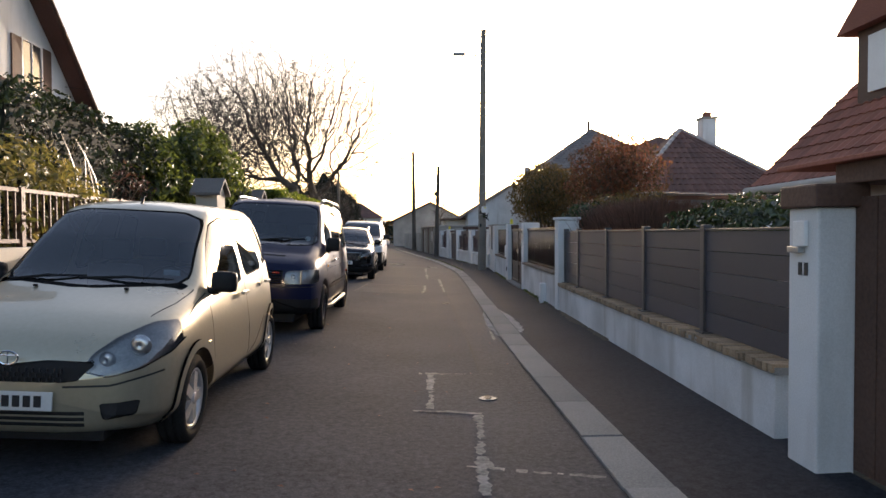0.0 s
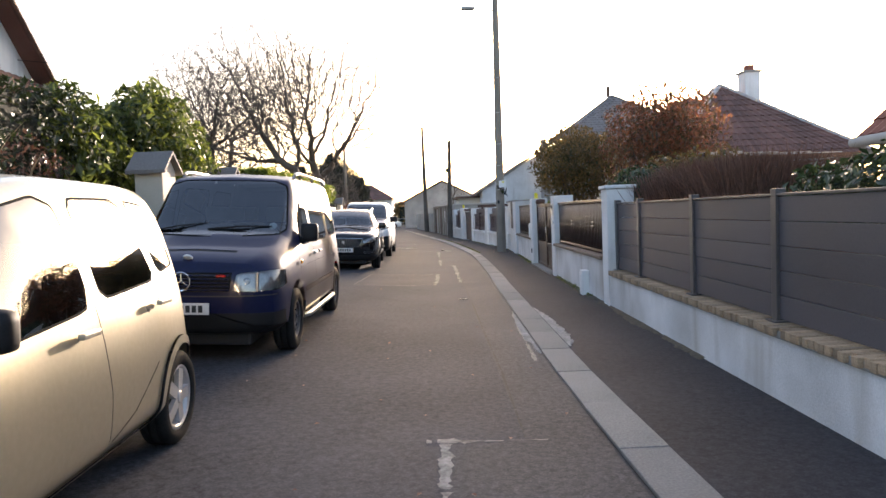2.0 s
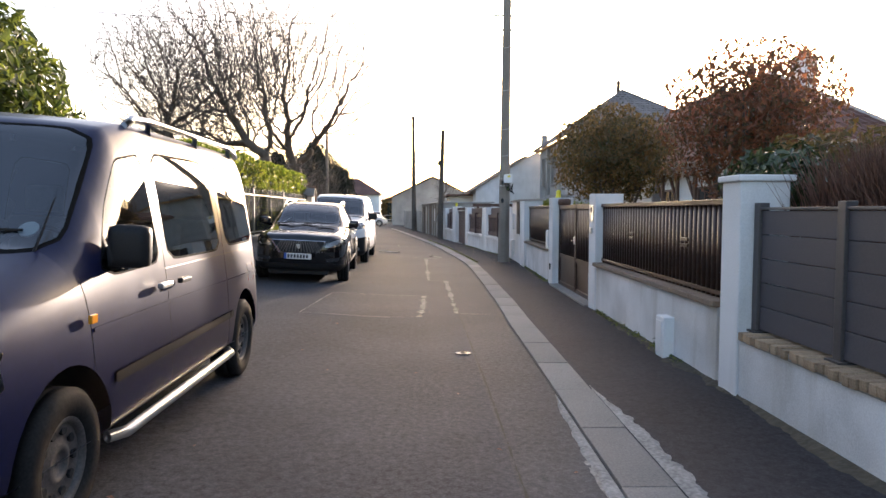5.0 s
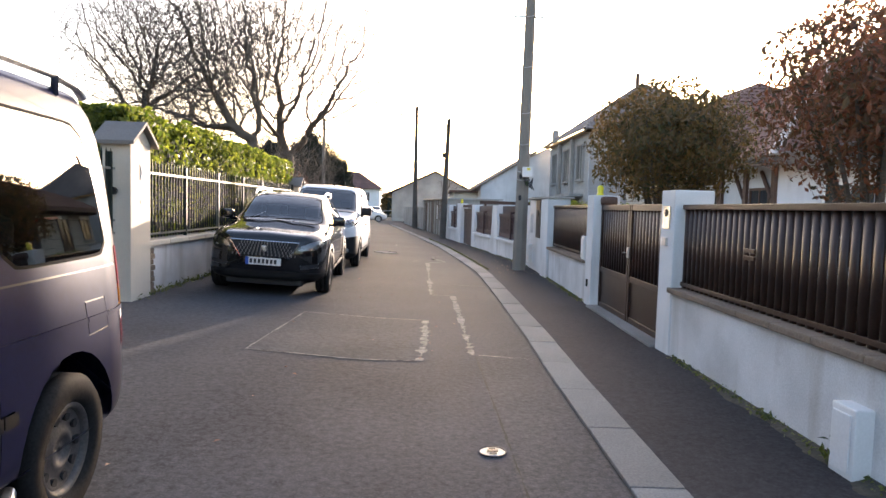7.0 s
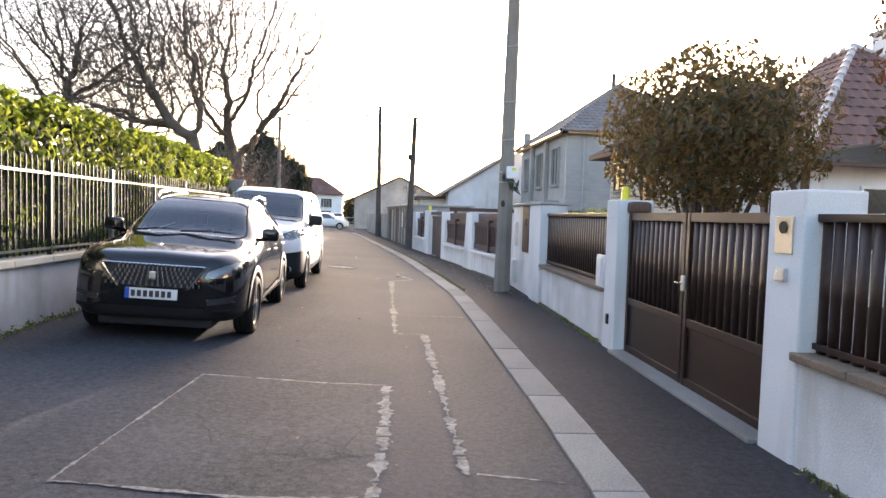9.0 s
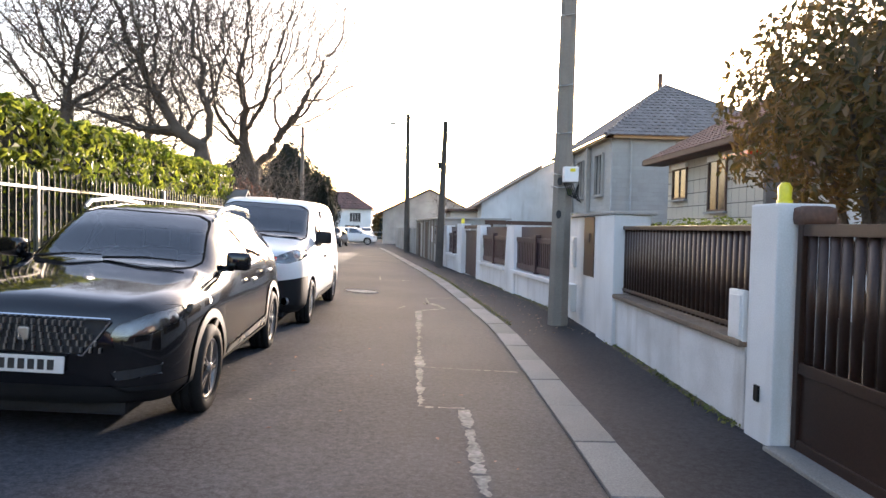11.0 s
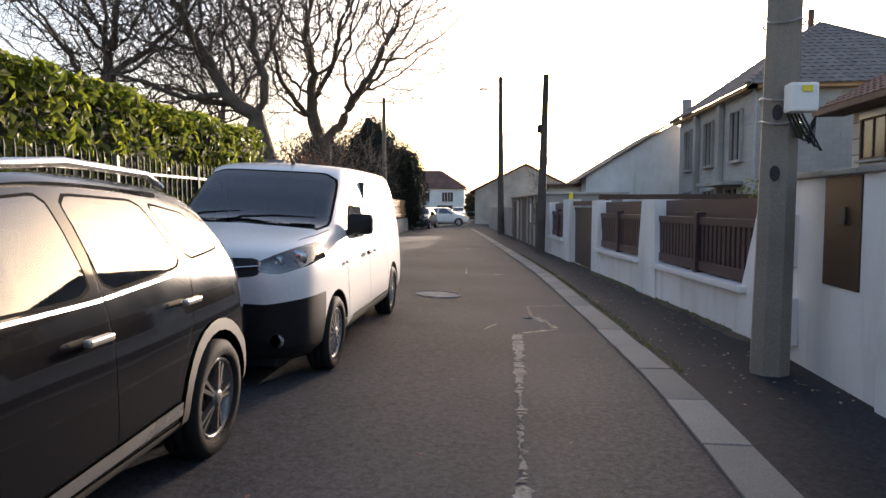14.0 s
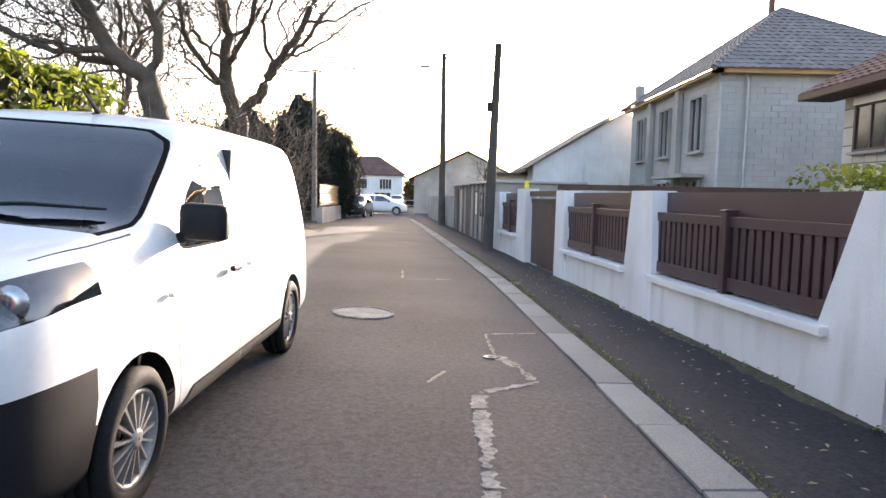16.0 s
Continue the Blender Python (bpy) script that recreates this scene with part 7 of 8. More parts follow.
wall_far = part("far_buildings", boxes((-40, 30, 190, 196, -1, 5.2), (-5, 2, 170, 175, -1, 4.4), (4, 16, 180, 186, -1, 6.0)), M["render_grey"])
tagged(wall_far, "hazy row of pale distant buildings", "buildings", kind="structure")


# ---- hedge side ----
def cap_pillar(y, x=-3.72, z=2.25, w=0.62, label="white rendered gate pillar with a small tiled roof"):
    t = thing("gate_pillar", label, "pillar", (x, y, 0), group="roofed pillars")
    part("shaft", boxes((-0.19, 0.19, -w / 2, w / 2, 0.05, z), bevel=0.012), M["render_cream"], t)
    bm = bmesh.new()
    prism(bm, [(-w / 2 - 0.0, z), (w / 2 + 0.0, z), (0, z + 0.24)], "x", -0.19, 0.19)
    part("gable", bm, M["render_cream"], t)
    for s in (-1, 1):
        bm = bmesh.new()
        prism(bm, [(0, z + 0.245), (0, z + 0.29), (s * (w / 2 + 0.09), z + 0.01), (s * (w / 2 + 0.09), z - 0.04)], "x", -0.27, 0.27)
        part("roof_slope", bm, M["clad"], t)
    return t


p_a, p_b, p_c = cap_pillar(12.0, w=0.48), cap_pillar(15.1, w=0.5), cap_pillar(18.62)
cap_pillar(30.4, z=2.05, label="white rendered end pillar with a small tiled roof")
part("number_tile", boxes((0.19, 0.20, -0.02, 0.10, 1.78, 1.98), bevel=0.004), M["white_pvc"], p_c)
part("number_bar", boxes((0.20, 0.205, 0.0, 0.03, 1.82, 1.94), (0.20, 0.205, 0.05, 0.08, 1.82, 1.94)), M["ink"], p_c)
part("name_plate", boxes((0.19, 0.20, 0.0, 0.16, 1.46, 1.51)), M["white_pvc"], p_c)
bm = bmesh.new()
tube(bm, [(-0.02, -0.31, 1.62), (-0.02, -0.36, 1.62)], 0.05, 14)
part("bell", bm, M["black_plastic"], p_c)

lw = part("wall_left", boxes((-3.86, -3.62, 18.95, 30.1, -0.05, 0.86), bevel=0.012), M["render_dirty"])
tagged(lw, "low white rendered wall under the iron fence", "wall", kind="structure")
cp = thing("wall_coping", "rough pale stone coping on the hedge wall", "coping", kind="structure")
for k in range(14):
    part("coping_stone", boxes((-3.92, -3.56, 18.95 + k * 0.797, 18.95 + (k + 1) * 0.797 - 0.008, 0.86, 0.94), bevel=0.015), M["render_cream"], cp)
st = thing("stone_quoin", "exposed rubble stones at the wall end", "stone", kind="structure")
for k in range(9):
    part("stone", boxes((-3.63, -3.595 + 0.004 * (k % 3), 18.98, 19.2 + 0.04 * (k % 2), 0.1 + k * 0.082, 0.175 + k * 0.082), bevel=0.012), M["coping"], st)


def iron_fence(x, y0, y1, z0, z1, label, pitch=0.118, rail_z=(1.02, 1.90), post_every=1.75):
    t = thing("iron_fence", label, "fence")
    bm = bmesh.new()
    tube(bm, [(0, 0, z0), (0, 0, z1 - 0.06), (0, 0, z1)], [0.012, 0.012, 0.003], 6)
    me = mesh_of("bar", bm, M["green_iron"])
    n = int((y1 - y0) / pitch)
    for k in range(n):
        b = new("bar", me)
        b.parent = t
        b.matrix_basis = pose(x, y0 + (k + 0.5) * (y1 - y0) / n, 0)
    for z in rail_z:
        part("rail", boxes((x - 0.008, x + 0.024, y0, y1, z - 0.014, z + 0.014)), M["iron_white"], t)
    k = 0
    while y0 + k * post_every < y1:
        part("post", boxes((x - 0.02, x + 0.03, y0 + k * post_every - 0.02, y0 + k * post_every + 0.02, 0.9, z1 - 0.04)), M["green_iron"] if k % 2 else M["iron_white"], t)
        k += 1
    return t


iron_fence(-3.70, 18.98, 30.1, 0.96, 2.10, "dark green iron railing with pale rails before the hedge")
t = iron_fence(-3.72, 15.45, 18.25, 0.30, 2.15, "dark green iron gate with pale rails", rail_z=(0.42, 1.08, 1.24, 1.90), post_every=2.7)
for k in range(13):
    bm = bmesh.new()
    c = 15.6 + 0.21 * k
    tube(bm, [(-3.70, c + 0.06 * math.cos(a * 0.5236), 1.16 + 0.06 * math.sin(a * 0.5236)) for a in range(13)], 0.007, 5, cap=False)
    part("ring", bm, M["iron_white"], t)
iron_fence(-3.72, 12.15, 14.75, 0.4, 2.05, "dark iron gate between roofed pillars", rail_z=(0.5, 1.9), post_every=3.0)

lw = part("wall_rail", boxes((-3.95, -3.66, -6, 11.45, -0.05, 1.40), bevel=0.012), M["render_cream"])
tagged(lw, "beige rendered garden wall under a brown railing", "wall", kind="structure")
t = thing("garden_railing", "rusty brown metal railing on the garden wall", "railing")
bm = boxes((-0.012, 0.012, -0.008, 0.008, 1.47, 1.95))
me = mesh_of("bar", bm, M["rust_iron"])
for k in range(90):
    b = new("bar", me)
    b.parent = t
    b.matrix_basis = pose(-3.8, 0.2 + 0.118 * k, 0)
for z in (1.46, 1.95):
    part("rail", boxes((-3.82, -3.78, 0, 10.95, z - 0.018, z + 0.018)), M["rust_iron"], t)
for k in range(6):
    part("post", boxes((-3.83, -3.77, 0.1 + 2.1 * k, 0.16 + 2.1 * k, 1.38, 1.98)), M["rust_iron"], t)


def hedge(name, dims, n, material, label, leaf=(0.10, 0.055), rough=0.1, core="core", thin_below=0.0):
    x0, x1, y0, y1, z0, z1 = dims
    t = thing(name, label, "hedge")
    # Added box, painted near-black as the unlit depth behind the leaves.
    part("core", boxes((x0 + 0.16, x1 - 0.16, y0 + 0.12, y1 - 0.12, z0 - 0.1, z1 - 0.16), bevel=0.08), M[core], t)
    pts, nor = slab_points(RNG, n, *dims, rough)
    # Fewer leaves below thin_below: the near-black box shows, as if that part were shaded.
    keep = (pts[:, 2] > thin_below + RNG.normal(0, 0.08, n)) | (RNG.random(n) < 0.35)
    pts, nor = pts[keep], nor[keep]
    part("foliage", leaves("foliage", pts, nor, *leaf, M[material], RNG), None, t)
    return t


hedge("clipped_hedge", (-4.9, -3.82, 18.9, 30.3, 0.5, 2.78), 30000, "hedge_leaf", "clipped bright green laurel hedge behind the iron fence", (0.13, 0.07), 0.09, thin_below=1.9)
hedge("tall_hedge", (-6.2, -4.5, 7.5, 11.6, 0.5, 3.3), 12000, "dark_leaf", "tall dark clipped evergreen hedge", (0.09, 0.05), 0.12)
hedge("low_hedge", (3.6, 4.6, 22.4, 24.4, 0.4, 1.66), 2500, "hedge_leaf", "small green hedge top behind the fence", (0.06, 0.04), 0.08)
hedge("low_hedge", (3.5, 4.5, 26.9, 28.6, 0.4, 1.80), 3000, "hedge_leaf", "clipped green shrub behind the brown fence", (0.07, 0.04), 0.10)


def twig_hedge(x0, x1, y0, y1, z1, n, label):
    """A leafless clipped hedge: many thin upright branching twigs over a dark box that stands for the shade inside."""
    t = thing("dry_hedge", label, "hedge")
    # Solid box coloured dark for the shade between the twigs.
    part("core", boxes((x0 + 0.2, x1 - 0.2, y0 + 0.25, y1 - 0.2, 0.1, z1 - 0.42), bevel=0.12), M["hedge_shade"], t)
    rng = np.random.default_rng(17)
    verts, faces = [], []
    for _ in range(n):
        x, y = rng.uniform(x0, x1), rng.uniform(y0, y1)
        edge = min(1.0, 3.2 * min(y - y0, y1 - y) / (y1 - y0) + 0.55)
        top = z1 * edge + rng.normal(0, 0.07) - 0.10 * (2 * (x - x0) / (x1 - x0) - 1) ** 2
        low = rng.uniform(0.9, max(top - 0.35, 1.0))
        lean, w = rng.normal(0, 0.20, 2), rng.uniform(0.003, 0.008)
        turn = rng.uniform(0, math.pi)
        cx, cy = w * math.cos(turn), w * math.sin(turn)
        k = len(verts)
        for f, g in ((0, 1.0), (0.5, 0.8), (1, 0.3)):
            px, py, pz = x + lean[0] * f, y + lean[1] * f, low + (top - low) * f
            verts += [(px - cx * g, py - cy * g, pz), (px + cx * g, py + cy * g, pz), (px - cy * g, py + cx * g, pz)]
        for i in (0, 3):
            for q in range(3):
                faces.append((k + i + q, k + i + (q + 1) % 3, k + i + 3 + (q + 1) % 3, k + i + 3 + q))
    part("brushwood", raw("brushwood", verts, faces, M["dry_twig"]), None, t, "dense reddish-brown bare twigs")["kind"] = "stuff"
    return t


M["dry_twig"] = leafy("dry_twig", (0.075, 0.036, 0.024), (0.22, 0.115, 0.075), 0.2, 0.8)
# Dark brown that stands for the shade deep in the leafless hedge.
M["hedge_shade"] = surf("hedge_shade", (0.03, 0.017, 0.012), (0.06, 0.034, 0.024), 1.0, 3, 30, 0.4)
twig_hedge(3.2, 4.35, 8.8, 12.25, 1.95, 9000, "dry reddish-brown leafless hedge behind the panel fence")


def shrub(name, centre, size, n, material, label, leaf=(0.11, 0.05), lumps=2.5, shell=0.45, stems=6, category="bush", droop=0.3, inner=True):
    t = thing(name, label, category, (centre[0], centre[1], 0))
    c = (0, 0, centre[2])
    pts, d = blob_points(RNG, n, c, size, lumps, shell)
    rr = random.Random(int(centre[1] * 10))
    for _ in range(stems):
        bm = bmesh.new()
        e = (rr.uniform(-0.6, 0.6) * size[0], rr.uniform(-0.6, 0.6) * size[1], centre[2] + rr.uniform(-0.1, 0.6) * size[2])
        tube(bm, [(rr.uniform(-0.08, 0.08), rr.uniform(-0.08, 0.08), 0), (e[0] * 0.4, e[1] * 0.4, e[2] * 0.5), e], [0.05, 0.035, 0.012], 6)
        part("stem", bm, M["bark"], t)
    if name == "conifer":
        # Dark lump added inside the conifer, coloured as the shade among its needles.
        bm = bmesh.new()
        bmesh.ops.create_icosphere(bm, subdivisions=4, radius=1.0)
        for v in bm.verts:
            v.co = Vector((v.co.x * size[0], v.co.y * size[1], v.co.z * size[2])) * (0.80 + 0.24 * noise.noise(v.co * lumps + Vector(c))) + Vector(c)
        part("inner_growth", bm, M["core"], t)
    part("crown", leaves("crown", pts, d, *leaf, M[material], RNG, droop), None, t)
    return t


shrub("laurel_bush", (-4.75, 14.1, 2.5), (1.0, 1.5, 1.35), 11000, "laurel_leaf", "tall leafy laurel bush beside a roofed pillar", (0.16, 0.065))
shrub("laurel_bush", (-5.1, 12.0, 2.3), (0.9, 1.3, 1.15), 7000, "laurel_leaf", "leafy laurel bush behind the iron gate", (0.16, 0.065))
shrub("laurel_bush", (-5.4, 9.4, 2.75), (0.6, 1.6, 0.7), 1400, "laurel_leaf", "sprouting laurel shoots above the dark hedge", (0.14, 0.05))
shrub("golden_bush", (-4.7, 7.2, 1.75), (0.95, 1.9, 0.85), 9000, "gold_leaf", "yellow-green spreading bush above the railing", (0.10, 0.045))
shrub("golden_bush", (-4.6, 4.6, 1.8), (0.9, 1.6, 0.8), 5000, "gold_leaf", "yellow-green spreading bush above the railing", (0.10, 0.045))
shrub("dry_bush", (-4.9, 10.6, 2.1), (0.6, 0.7, 0.6), 2200, "brown_leaf", "small reddish dry bush before the hedge", (0.07, 0.03))
shrub("garden_tree", (4.35, 20.6, 2.7), (1.25, 1.55, 1.0), 14000, "olive_leaf", "round evergreen tree behind the double gate", (0.09, 0.04), 3.0, 0.6, 9, "tree", 0.5)
shrub("garden_tree", (5.4, 17.0, 2.95), (1.35, 1.35, 1.2), 12000, "red_leaf", "small tree with reddish autumn leaves", (0.085, 0.04), 2.5, 0.75, 14, "tree", 0.6)
shrub("garden_bush", (3.45, 12.75, 1.75), (0.45, 0.6, 0.35), 1500, "glossy_leaf", "glossy evergreen branches beside the fence pillar", (0.11, 0.045), 3.0, 0.6, 5)
shrub("garden_bush", (4.6, 13.4, 1.85), (1.0, 1.3, 0.55), 3000, "olive_leaf", "loose evergreen bush above the fence", (0.11, 0.045), 3.0, 0.6, 5)
shrub("garden_bush", (3.75, 6.9, 1.5), (0.7, 2.1, 0.42), 5000, "glossy_leaf", "evergreen shrubs behind the panel fence", (0.09, 0.045), 3.0, 0.6, 5)
shrub("conifer", (-8.0, 59.5, 3.4), (1.9, 2.2, 4.0), 26000, "conifer_leaf", "dense dark rounded conifer at the roadside", (0.15, 0.05), 3.0, 0.4, 3, "tree")
shrub("conifer", (-6.4, 62.0, 2.7), (1.5, 2.0, 3.1), 18000, "conifer_leaf", "dense dark rounded conifer at the roadside", (0.15, 0.05), 3.0, 0.4, 3, "tree")
shrub("conifer", (-10.5, 57.5, 3.0), (2.0, 2.0, 3.4), 15000, "conifer_leaf", "dense dark rounded conifer at the roadside", (0.15, 0.05), 3.0, 0.4, 3, "tree")
for x, y, z, s, mm in ((-5.0, 33.5, 1.3, 1.4, "brown_leaf"), (-6.0, 38, 1.6, 1.8, "brown_leaf"), (-6.8, 42, 1.6, 1.8, "brown_leaf"), (-10, 36, 2.0, 2.2, "dark_leaf"), (-12, 44, 2.6, 2.8, "dark_leaf")):
    shrub("wild_shrub", (x, y, z), (s, s * 1.3, s * 0.85), 3500, mm, "tangled brown winter shrubs under the bare trees", (0.16, 0.05), 3.0, 0.8, 8)
t = thing("board_fence", "yellowish wooden fence on a stone base", "fence")
part("base", boxes((-6.3, -6.05, 55, 61, -0.05, 0.8), bevel=0.02), M["render_grey"], t)
for k in range(26):
    part("board", boxes((-6.2, -6.16, 55.05 + k * 0.23, 55.2 + k * 0.23, 0.85, 1.95)), M["timber_light"], t)
for z in (1.0, 1.8):
    part("rail", boxes((-6.16, -6.1, 55, 61, z, z + 0.07)), M["timber_light"], t)

# pampas grass
t = thing("pampas_grass", "clump of dry straw-coloured pampas plumes", "grass")
rg = np.random.default_rng(11)
verts, faces = [], []
for k in range(300):
    bx, by = rg.normal(0, 0.35), rg.normal(0, 0.7)
    hgt, lx, ly = rg.uniform(0.6, 1.15), rg.normal(0, 0.25), rg.normal(0, 0.25)
    w = rg.uniform(0.004, 0.012)
    i = len(verts)
    for f, ww in ((0, w), (0.55, w * 1.5), (0.8, w * (1.8 if k % 4 == 0 else 1)), (1.0, 0.002)):
        x, y, z = bx + lx * f * f, by + ly * f * f, 1.7 + hgt * f
        verts += [(x, y - ww, z), (x, y + ww, z)]
    faces += [(i, i + 1, i + 3, i + 2), (i + 2, i + 3, i + 5, i + 4), (i + 4, i + 5, i + 7, i + 6)]
part("plumes", raw("plumes", verts, faces, M["straw"]), None, t)
t.matrix_world = pose(-5.2, 9.0, 0.0)


def bare_tree(x, y, stem, crowns, seed, label, trunk=0.26, points=1200, reach=2.6, step=0.24):
    """A leafless tree: its limbs grow step by step from the stem's points towards points scattered in the crowns (centre, size), and end in fine twigs."""
    t = thing("bare_tree", label, "tree", (x, y, 0.05), group="bare trees")
    rng = np.random.default_rng(seed)
    goals = []
    for centre, size in crowns:
        d = rng.normal(0, 1, (points, 3))
        d /= np.linalg.norm(d, axis=1)[:, None]
        goals.append(np.array(centre) + d * (rng.random((points, 1)) ** 0.45) * np.array(size))
    goals = np.concatenate(goals)
    nodes, parent = [], []
    for a, b in zip(stem, stem[1:]):
        a, b = np.array(a, float), np.array(b, float)
        n = max(int(np.linalg.norm(b - a) / step), 1)
        for k in range(n):
            nodes.append(a + (b - a) * k / n + rng.normal(0, 0.03, 3))
            parent.append(len(nodes) - 2)
    near, dist = np.zeros(len(goals), int), np.full(len(goals), 1e9)
    fresh, grown = list(range(len(nodes))), set()
    for _ in range(90):
        for i in fresh:
            d = np.linalg.norm(goals - nodes[i], axis=1)
            closer = d < dist
            near[closer], dist[closer] = i, d[closer]
        alive = dist > step * 1.3
        goals, near, dist = goals[alive], near[alive], dist[alive]
        pull = {}
        for g in np.nonzero(dist < reach)[0]:
            v = goals[g] - nodes[near[g]]
            pull[near[g]] = pull.get(near[g], 0) + v / np.linalg.norm(v)
        fresh = []
        for i, v in pull.items():
            last = nodes[i] - nodes[parent[i]] if parent[i] >= 0 else np.array((0, 0, step))
            way = v / (np.linalg.norm(v) + 1e-9) + 0.3 * last / (np.linalg.norm(last) + 1e-9) + rng.normal(0, 0.27, 3)
            p = nodes[i] + way / np.linalg.norm(way) * step
            key = (i, tuple(np.round(p / (step * 0.5)).astype(int)))
            if key in grown:
                continue
            grown.add(key)
            nodes.append(p)
            parent.append(i)
            fresh.append(len(nodes) - 1)
        if not fresh:
            break
    n = len(nodes)
    kids = [[] for _ in range(n)]
    for i in range(n):
        if parent[i] >= 0:
            kids[parent[i]].append(i)
    mass = np.zeros(n)
    for i in range(n - 1, -1, -1):
        mass[i] = sum(mass[k] for k in kids[i]) or 1.0
    radius = np.maximum(trunk * (mass / mass[0]) ** 0.5, 0.010)
    chains, todo = [], [(0, None)]
    while todo:
        i, before = todo.pop()
        line = [before, i] if before is not None else [i]
        while kids[i]:
            best = max(kids[i], key=lambda k: mass[k])
            todo += [(k, i) for k in kids[i] if k != best]
            i = best
            line.append(i)
        chains.append(line)
    verts, faces = [], []

    def thin(pts, rad, sides):
        base = len(verts)
        for i, p in enumerate(pts):
            way = Vector(pts[min(i + 1, len(pts) - 1)] - pts[max(i - 1, 0)]).normalized()
            a = way.orthogonal().normalized()
            b = way.cross(a)
            for k in range(sides):
                an = 2 * math.pi * k / sides
                verts.append(tuple(Vector(p) + a * (rad[i] * math.cos(an)) + b * (rad[i] * math.sin(an))))
        for i in range(len(pts) - 1):
            for k in range(sides):
                q = base + i * sides
                faces.append((q + k, q + (k + 1) % sides, q + sides + (k + 1) % sides, q + sides + k))

    for c, line in enumerate(chains):
        pts, rad = [nodes[i] for i in line], [radius[i] for i in line]
        if c and len(rad) > 1:
            rad[0] = rad[1]
        if c == 0 or rad[0] > 0.045:
            bm = bmesh.new()
            tube(bm, [tuple(p) for p in pts], rad, 9 if c == 0 else 6)
            part("trunk" if c == 0 else "limb", bm, M["bark"], t, smooth=True)
        elif len(pts) > 1:
            thin(pts, rad, 4)
    for i in range(n):
        if radius[i] > 0.03 or parent[i] < 0:
            continue
        run = nodes[i] - nodes[parent[i]]
        for _ in range(1 if kids[i] else 4):
            way = run / np.linalg.norm(run) + rng.normal(0, 0.6, 3)
            way /= np.linalg.norm(way)
            long = rng.uniform(0.3, 1.1)
            mid = nodes[i] + way * long * 0.5 + rng.normal(0, 0.04, 3)
            thin([nodes[i], mid, mid + (way + rng.normal(0, 0.35, 3) + np.array((0, 0, 0.15))) * long * 0.5], (0.008, 0.007, 0.005), 3)
    part("crown", raw("crown", verts, faces, M["twig"]), None, t, "bare grey twigs")
    return t


bare_tree(-6.7, 43.3, [(0, 0, 0), (0.05, 0, 2.0), (0.25, 0, 3.9)], [((1.3, 0, 10.0), (3.9, 3.2, 4.2)), ((-1.3, 0, 8.2), (2.4, 2.6, 3.8)), ((2.8, -0.3, 8.0), (2.8, 2.0, 3.1))],
          4, "large leafless tree with spreading grey limbs", trunk=0.30)
bare_tree(-6.5, 38.2, [(0, 0, 0), (-0.1, 0, 2.2), (-0.6, 0, 4.2)], [((-3.2, 0, 9.1), (3.7, 3.0, 3.8)), ((-1.1, 0, 8.4), (2.2, 2.6, 3.5)), ((-3.9, 0.5, 5.4), (3.2, 2.4, 1.8))],
          9, "large leafless tree leaning over the hedge", trunk=0.28)
bare_tree(-11.5, 37.9, [(0, 0, 0), (0.0, 0, 3.0), (0.1, 0, 5.6)], [((-1.0, 0, 7.9), (2.5, 2.6, 2.9)), ((1.6, 0, 7.7), (2.5, 2.4, 2.7))], 15, "leafless garden tree behind the hedge", trunk=0.22)
bare_tree(-15.0, 53, [(0, 0, 0), (0.0, 0, 3.0), (-0.2, 0, 5.0)], [((0, 0, 8.4), (3.9, 3.0, 4.2))], 21, "leafless tree far behind the hedge", trunk=0.22)
bare_tree(2.6, 60.0, [(0, 0, 0), (0.0, 0, 1.5)], [((0, 0, 3.6), (0.9, 0.9, 1.9))], 33, "small leafless tree behind the sheds", trunk=0.07, points=160, reach=2.5)
for x, y, wide, tall, seed in ((-5.6, 41.0, 1.9, 2.3, 41), (-5.2, 36.4, 1.3, 1.7, 42), (-7.8, 40.6, 1.6, 2.2, 43), (-5.8, 45.5, 1.8, 2.2, 44)):
    bare_tree(x, y, [(0, 0, 0), (0.0, 0, 0.5)], [((0, 0, tall), (wide, wide, tall))], seed, "tangle of bare brown brushwood under the trees", trunk=0.06, points=380, reach=2.5)

# weeds and fallen leaves
def scatter(name, label, n, place, material, size, kind="stuff", upright=False):
    pts = np.array([place() for _ in range(n)])
    nor = np.tile((0.0, 0.0, 1.0), (n, 1)) if not upright else RNG.normal(0, 1, (n, 3))
    ob = part(name, leaves(name, pts, nor * (6 if not upright else 1), *size, M[material], RNG, 0.0), None)
    return tagged(ob, label, "plants" if upright else "leaves", kind=kind)


def foot_weed():
    y = float(RNG.choice([RNG.uniform(13, 16.3), RNG.uniform(20.2, 24), RNG.uniform(26.5, 34)]))
    return (wall_x(y) - abs(RNG.normal(0, 0.035)), y, 0.045 + abs(RNG.normal(0, 0.018)))


def kerb_weed():
    y = RNG.uniform(25.5, 40)
    return (kerb_x(y) + 0.33 + abs(RNG.normal(0, 0.05)), y, 0.026 + abs(RNG.normal(0, 0.008)))


def left_weed():
    return (-3.6 + abs(RNG.normal(0, 0.06)), RNG.uniform(18.5, 30), 0.19 + abs(RNG.normal(0, 0.035)))


def litter():
    y = RNG.uniform(24.5, 36)
    return (RNG.uniform(kerb_x(y) + 0.35, wall_x(y) - 0.05), y, 0.045)


def road_litter():
    x, y = RNG.uniform(-1.6, 1.1), RNG.uniform(2, 32)
    return (x, y, rise(x) + 0.008)


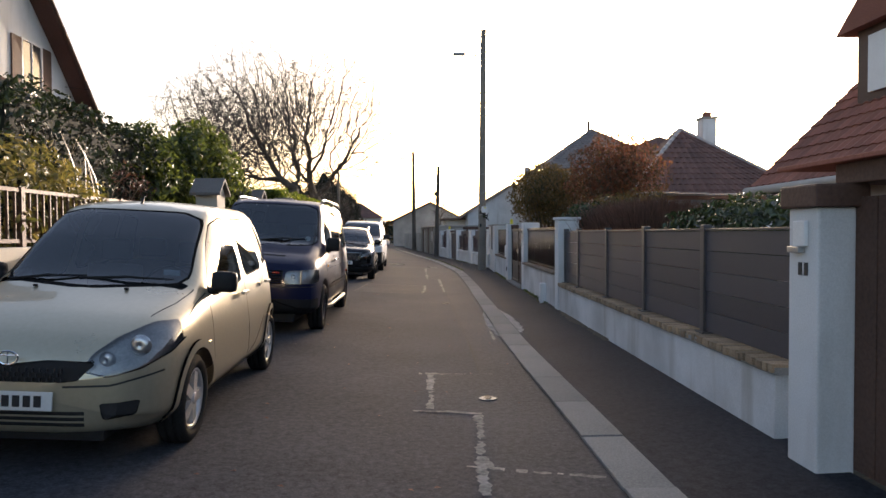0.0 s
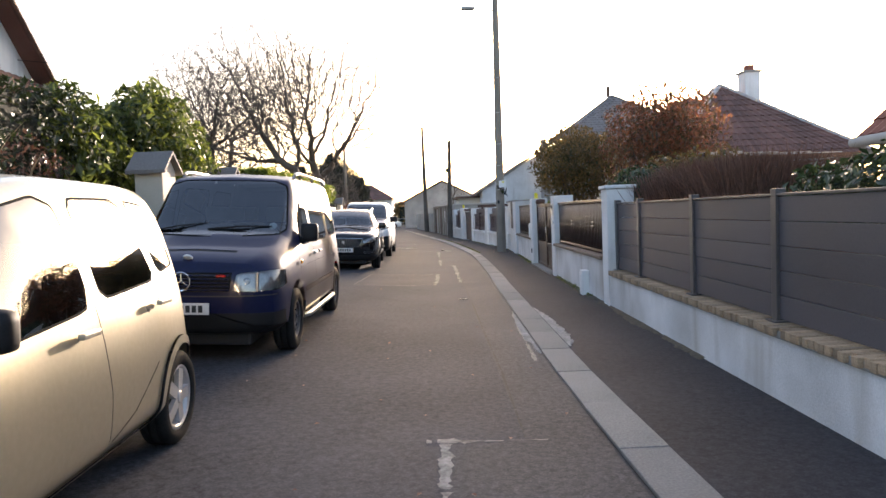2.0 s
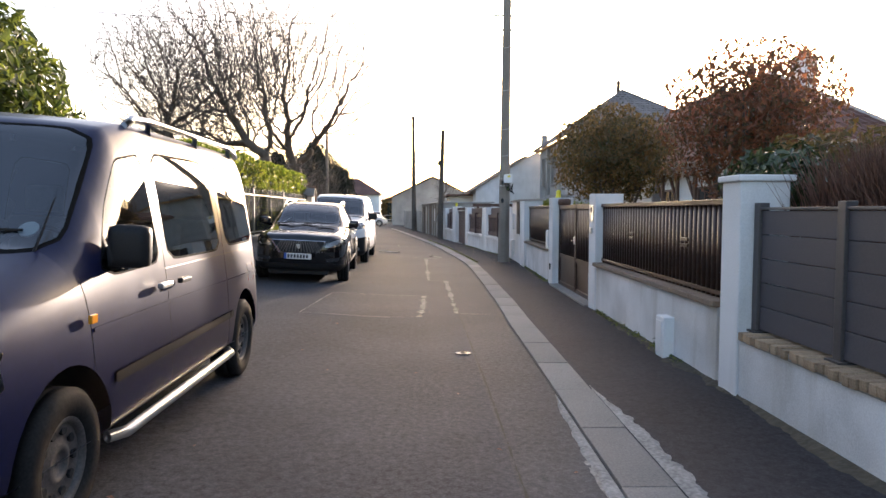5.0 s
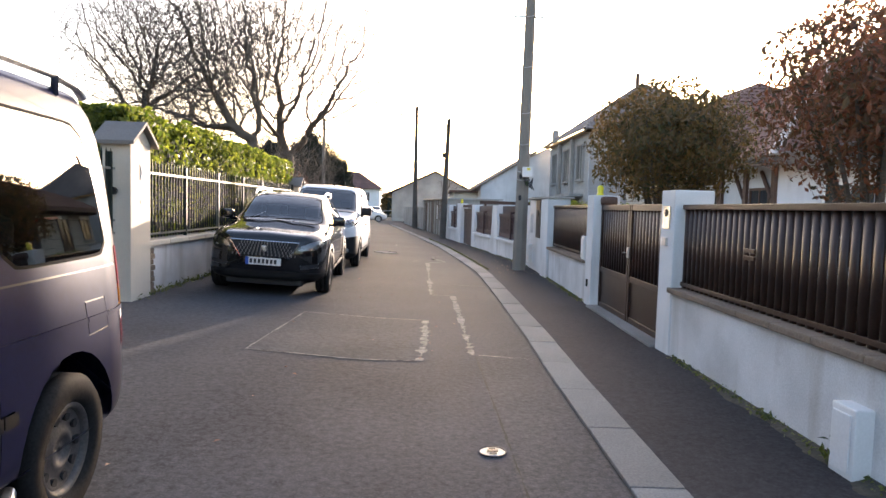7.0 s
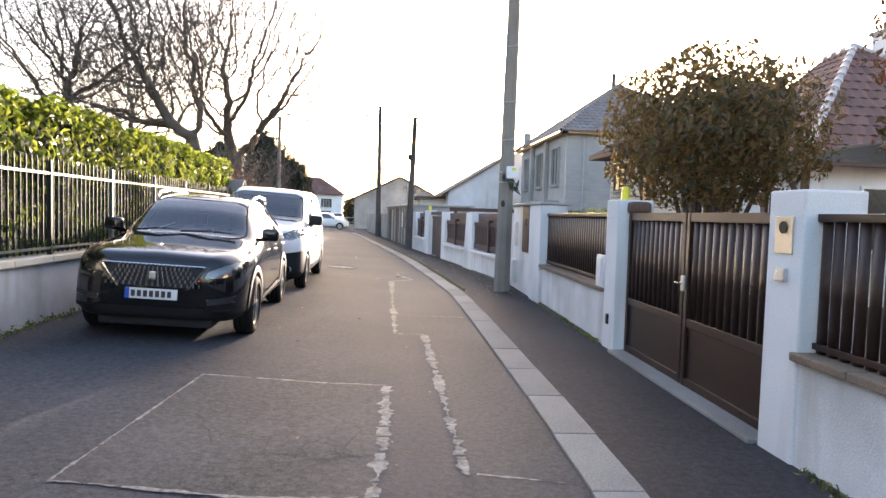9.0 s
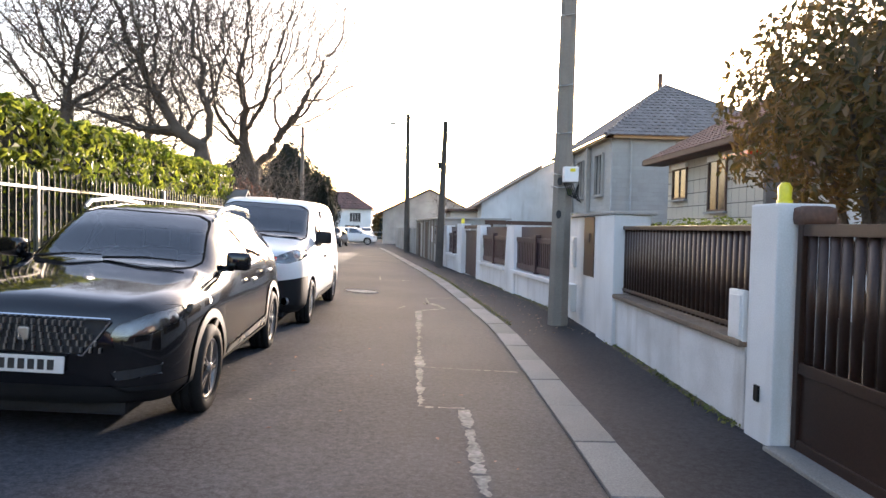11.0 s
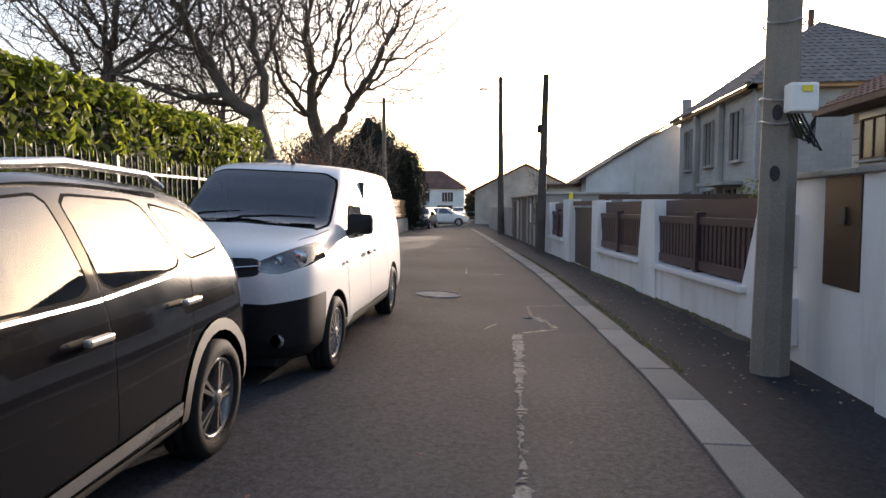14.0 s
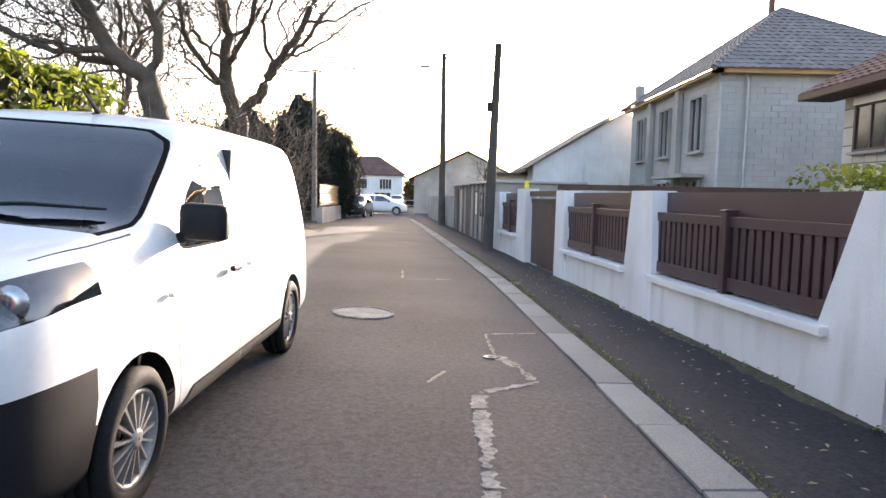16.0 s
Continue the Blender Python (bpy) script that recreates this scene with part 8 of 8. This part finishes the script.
# earth and moss gathered at the wall foot
for y0, y1, wide in ((8.6, 16.3, 0.17), (20.3, 24.0, 0.12), (26.6, 34.5, 0.16)):
    bm = bmesh.new()
    rows, wander = [], 0.0
    for k in range(int((y1 - y0) / 0.06) + 1):
        y = y0 + 0.06 * k
        wander = 0.88 * wander + float(RNG.normal(0, 0.12))
        reach = wide * float(np.clip(0.6 + wander, 0.12, 1.3))
        rows.append([bm.verts.new((wall_x(y) + 0.01, y, 0.075)), bm.verts.new((wall_x(y) - 0.3 * reach, y, 0.056)), bm.verts.new((wall_x(y) - reach, y, 0.030))])
    for a, b in zip(rows, rows[1:]):
        for q in (0, 1):
            bm.faces.new((a[q], b[q], b[q + 1], a[q + 1]))
    tagged(part("foot_dirt", bm, M["soil"]), "brown earth and moss gathered along the wall foot", "dirt", group="foot dirt", kind="structure")
scatter("weeds", "low moss and weeds along the wall foot", 1500, foot_weed, "moss", (0.035, 0.02), upright=True)
scatter("weeds", "moss and grass in the kerb joint", 1600, kerb_weed, "moss", (0.03, 0.012), upright=True)
scatter("weeds", "weeds along the foot of the hedge wall", 900, left_weed, "moss", (0.06, 0.025), upright=True)
scatter("fallen_leaves", "scattered fallen leaves on the pavement", 260, litter, "straw", (0.05, 0.022))
scatter("fallen_leaves", "few scraps and leaves on the road", 90, road_litter, "brown_leaf", (0.045, 0.025))
shrub("foot_weed", (2.73, 13.5, 0.12), (0.10, 0.16, 0.12), 160, "laurel_leaf", "small green weed beside the utility box", (0.06, 0.03), 3, 0.8, 2)

# kerb slabs, one by one
bm = boxes((0.006, 0.314, 0.006, 0.95, 0.0, 0.026), bevel=0.007)
slab_mesh = mesh_of("kerb_slab", bm, M["kerb"])
rk = random.Random(2)
y = -3.0
while y < 62:
    x0, x1 = kerb_x(y), kerb_x(y + 0.956)
    o = new("kerb_slab", slab_mesh)
    o.parent = kerb
    o.matrix_basis = pose(x0 + rk.uniform(-0.006, 0.006), y, rk.uniform(-0.003, 0.004), 0, rk.uniform(-0.5, 0.5), -math.degrees(math.atan2(x1 - x0, 0.956)) + rk.uniform(-0.3, 0.3))
    y += 0.956
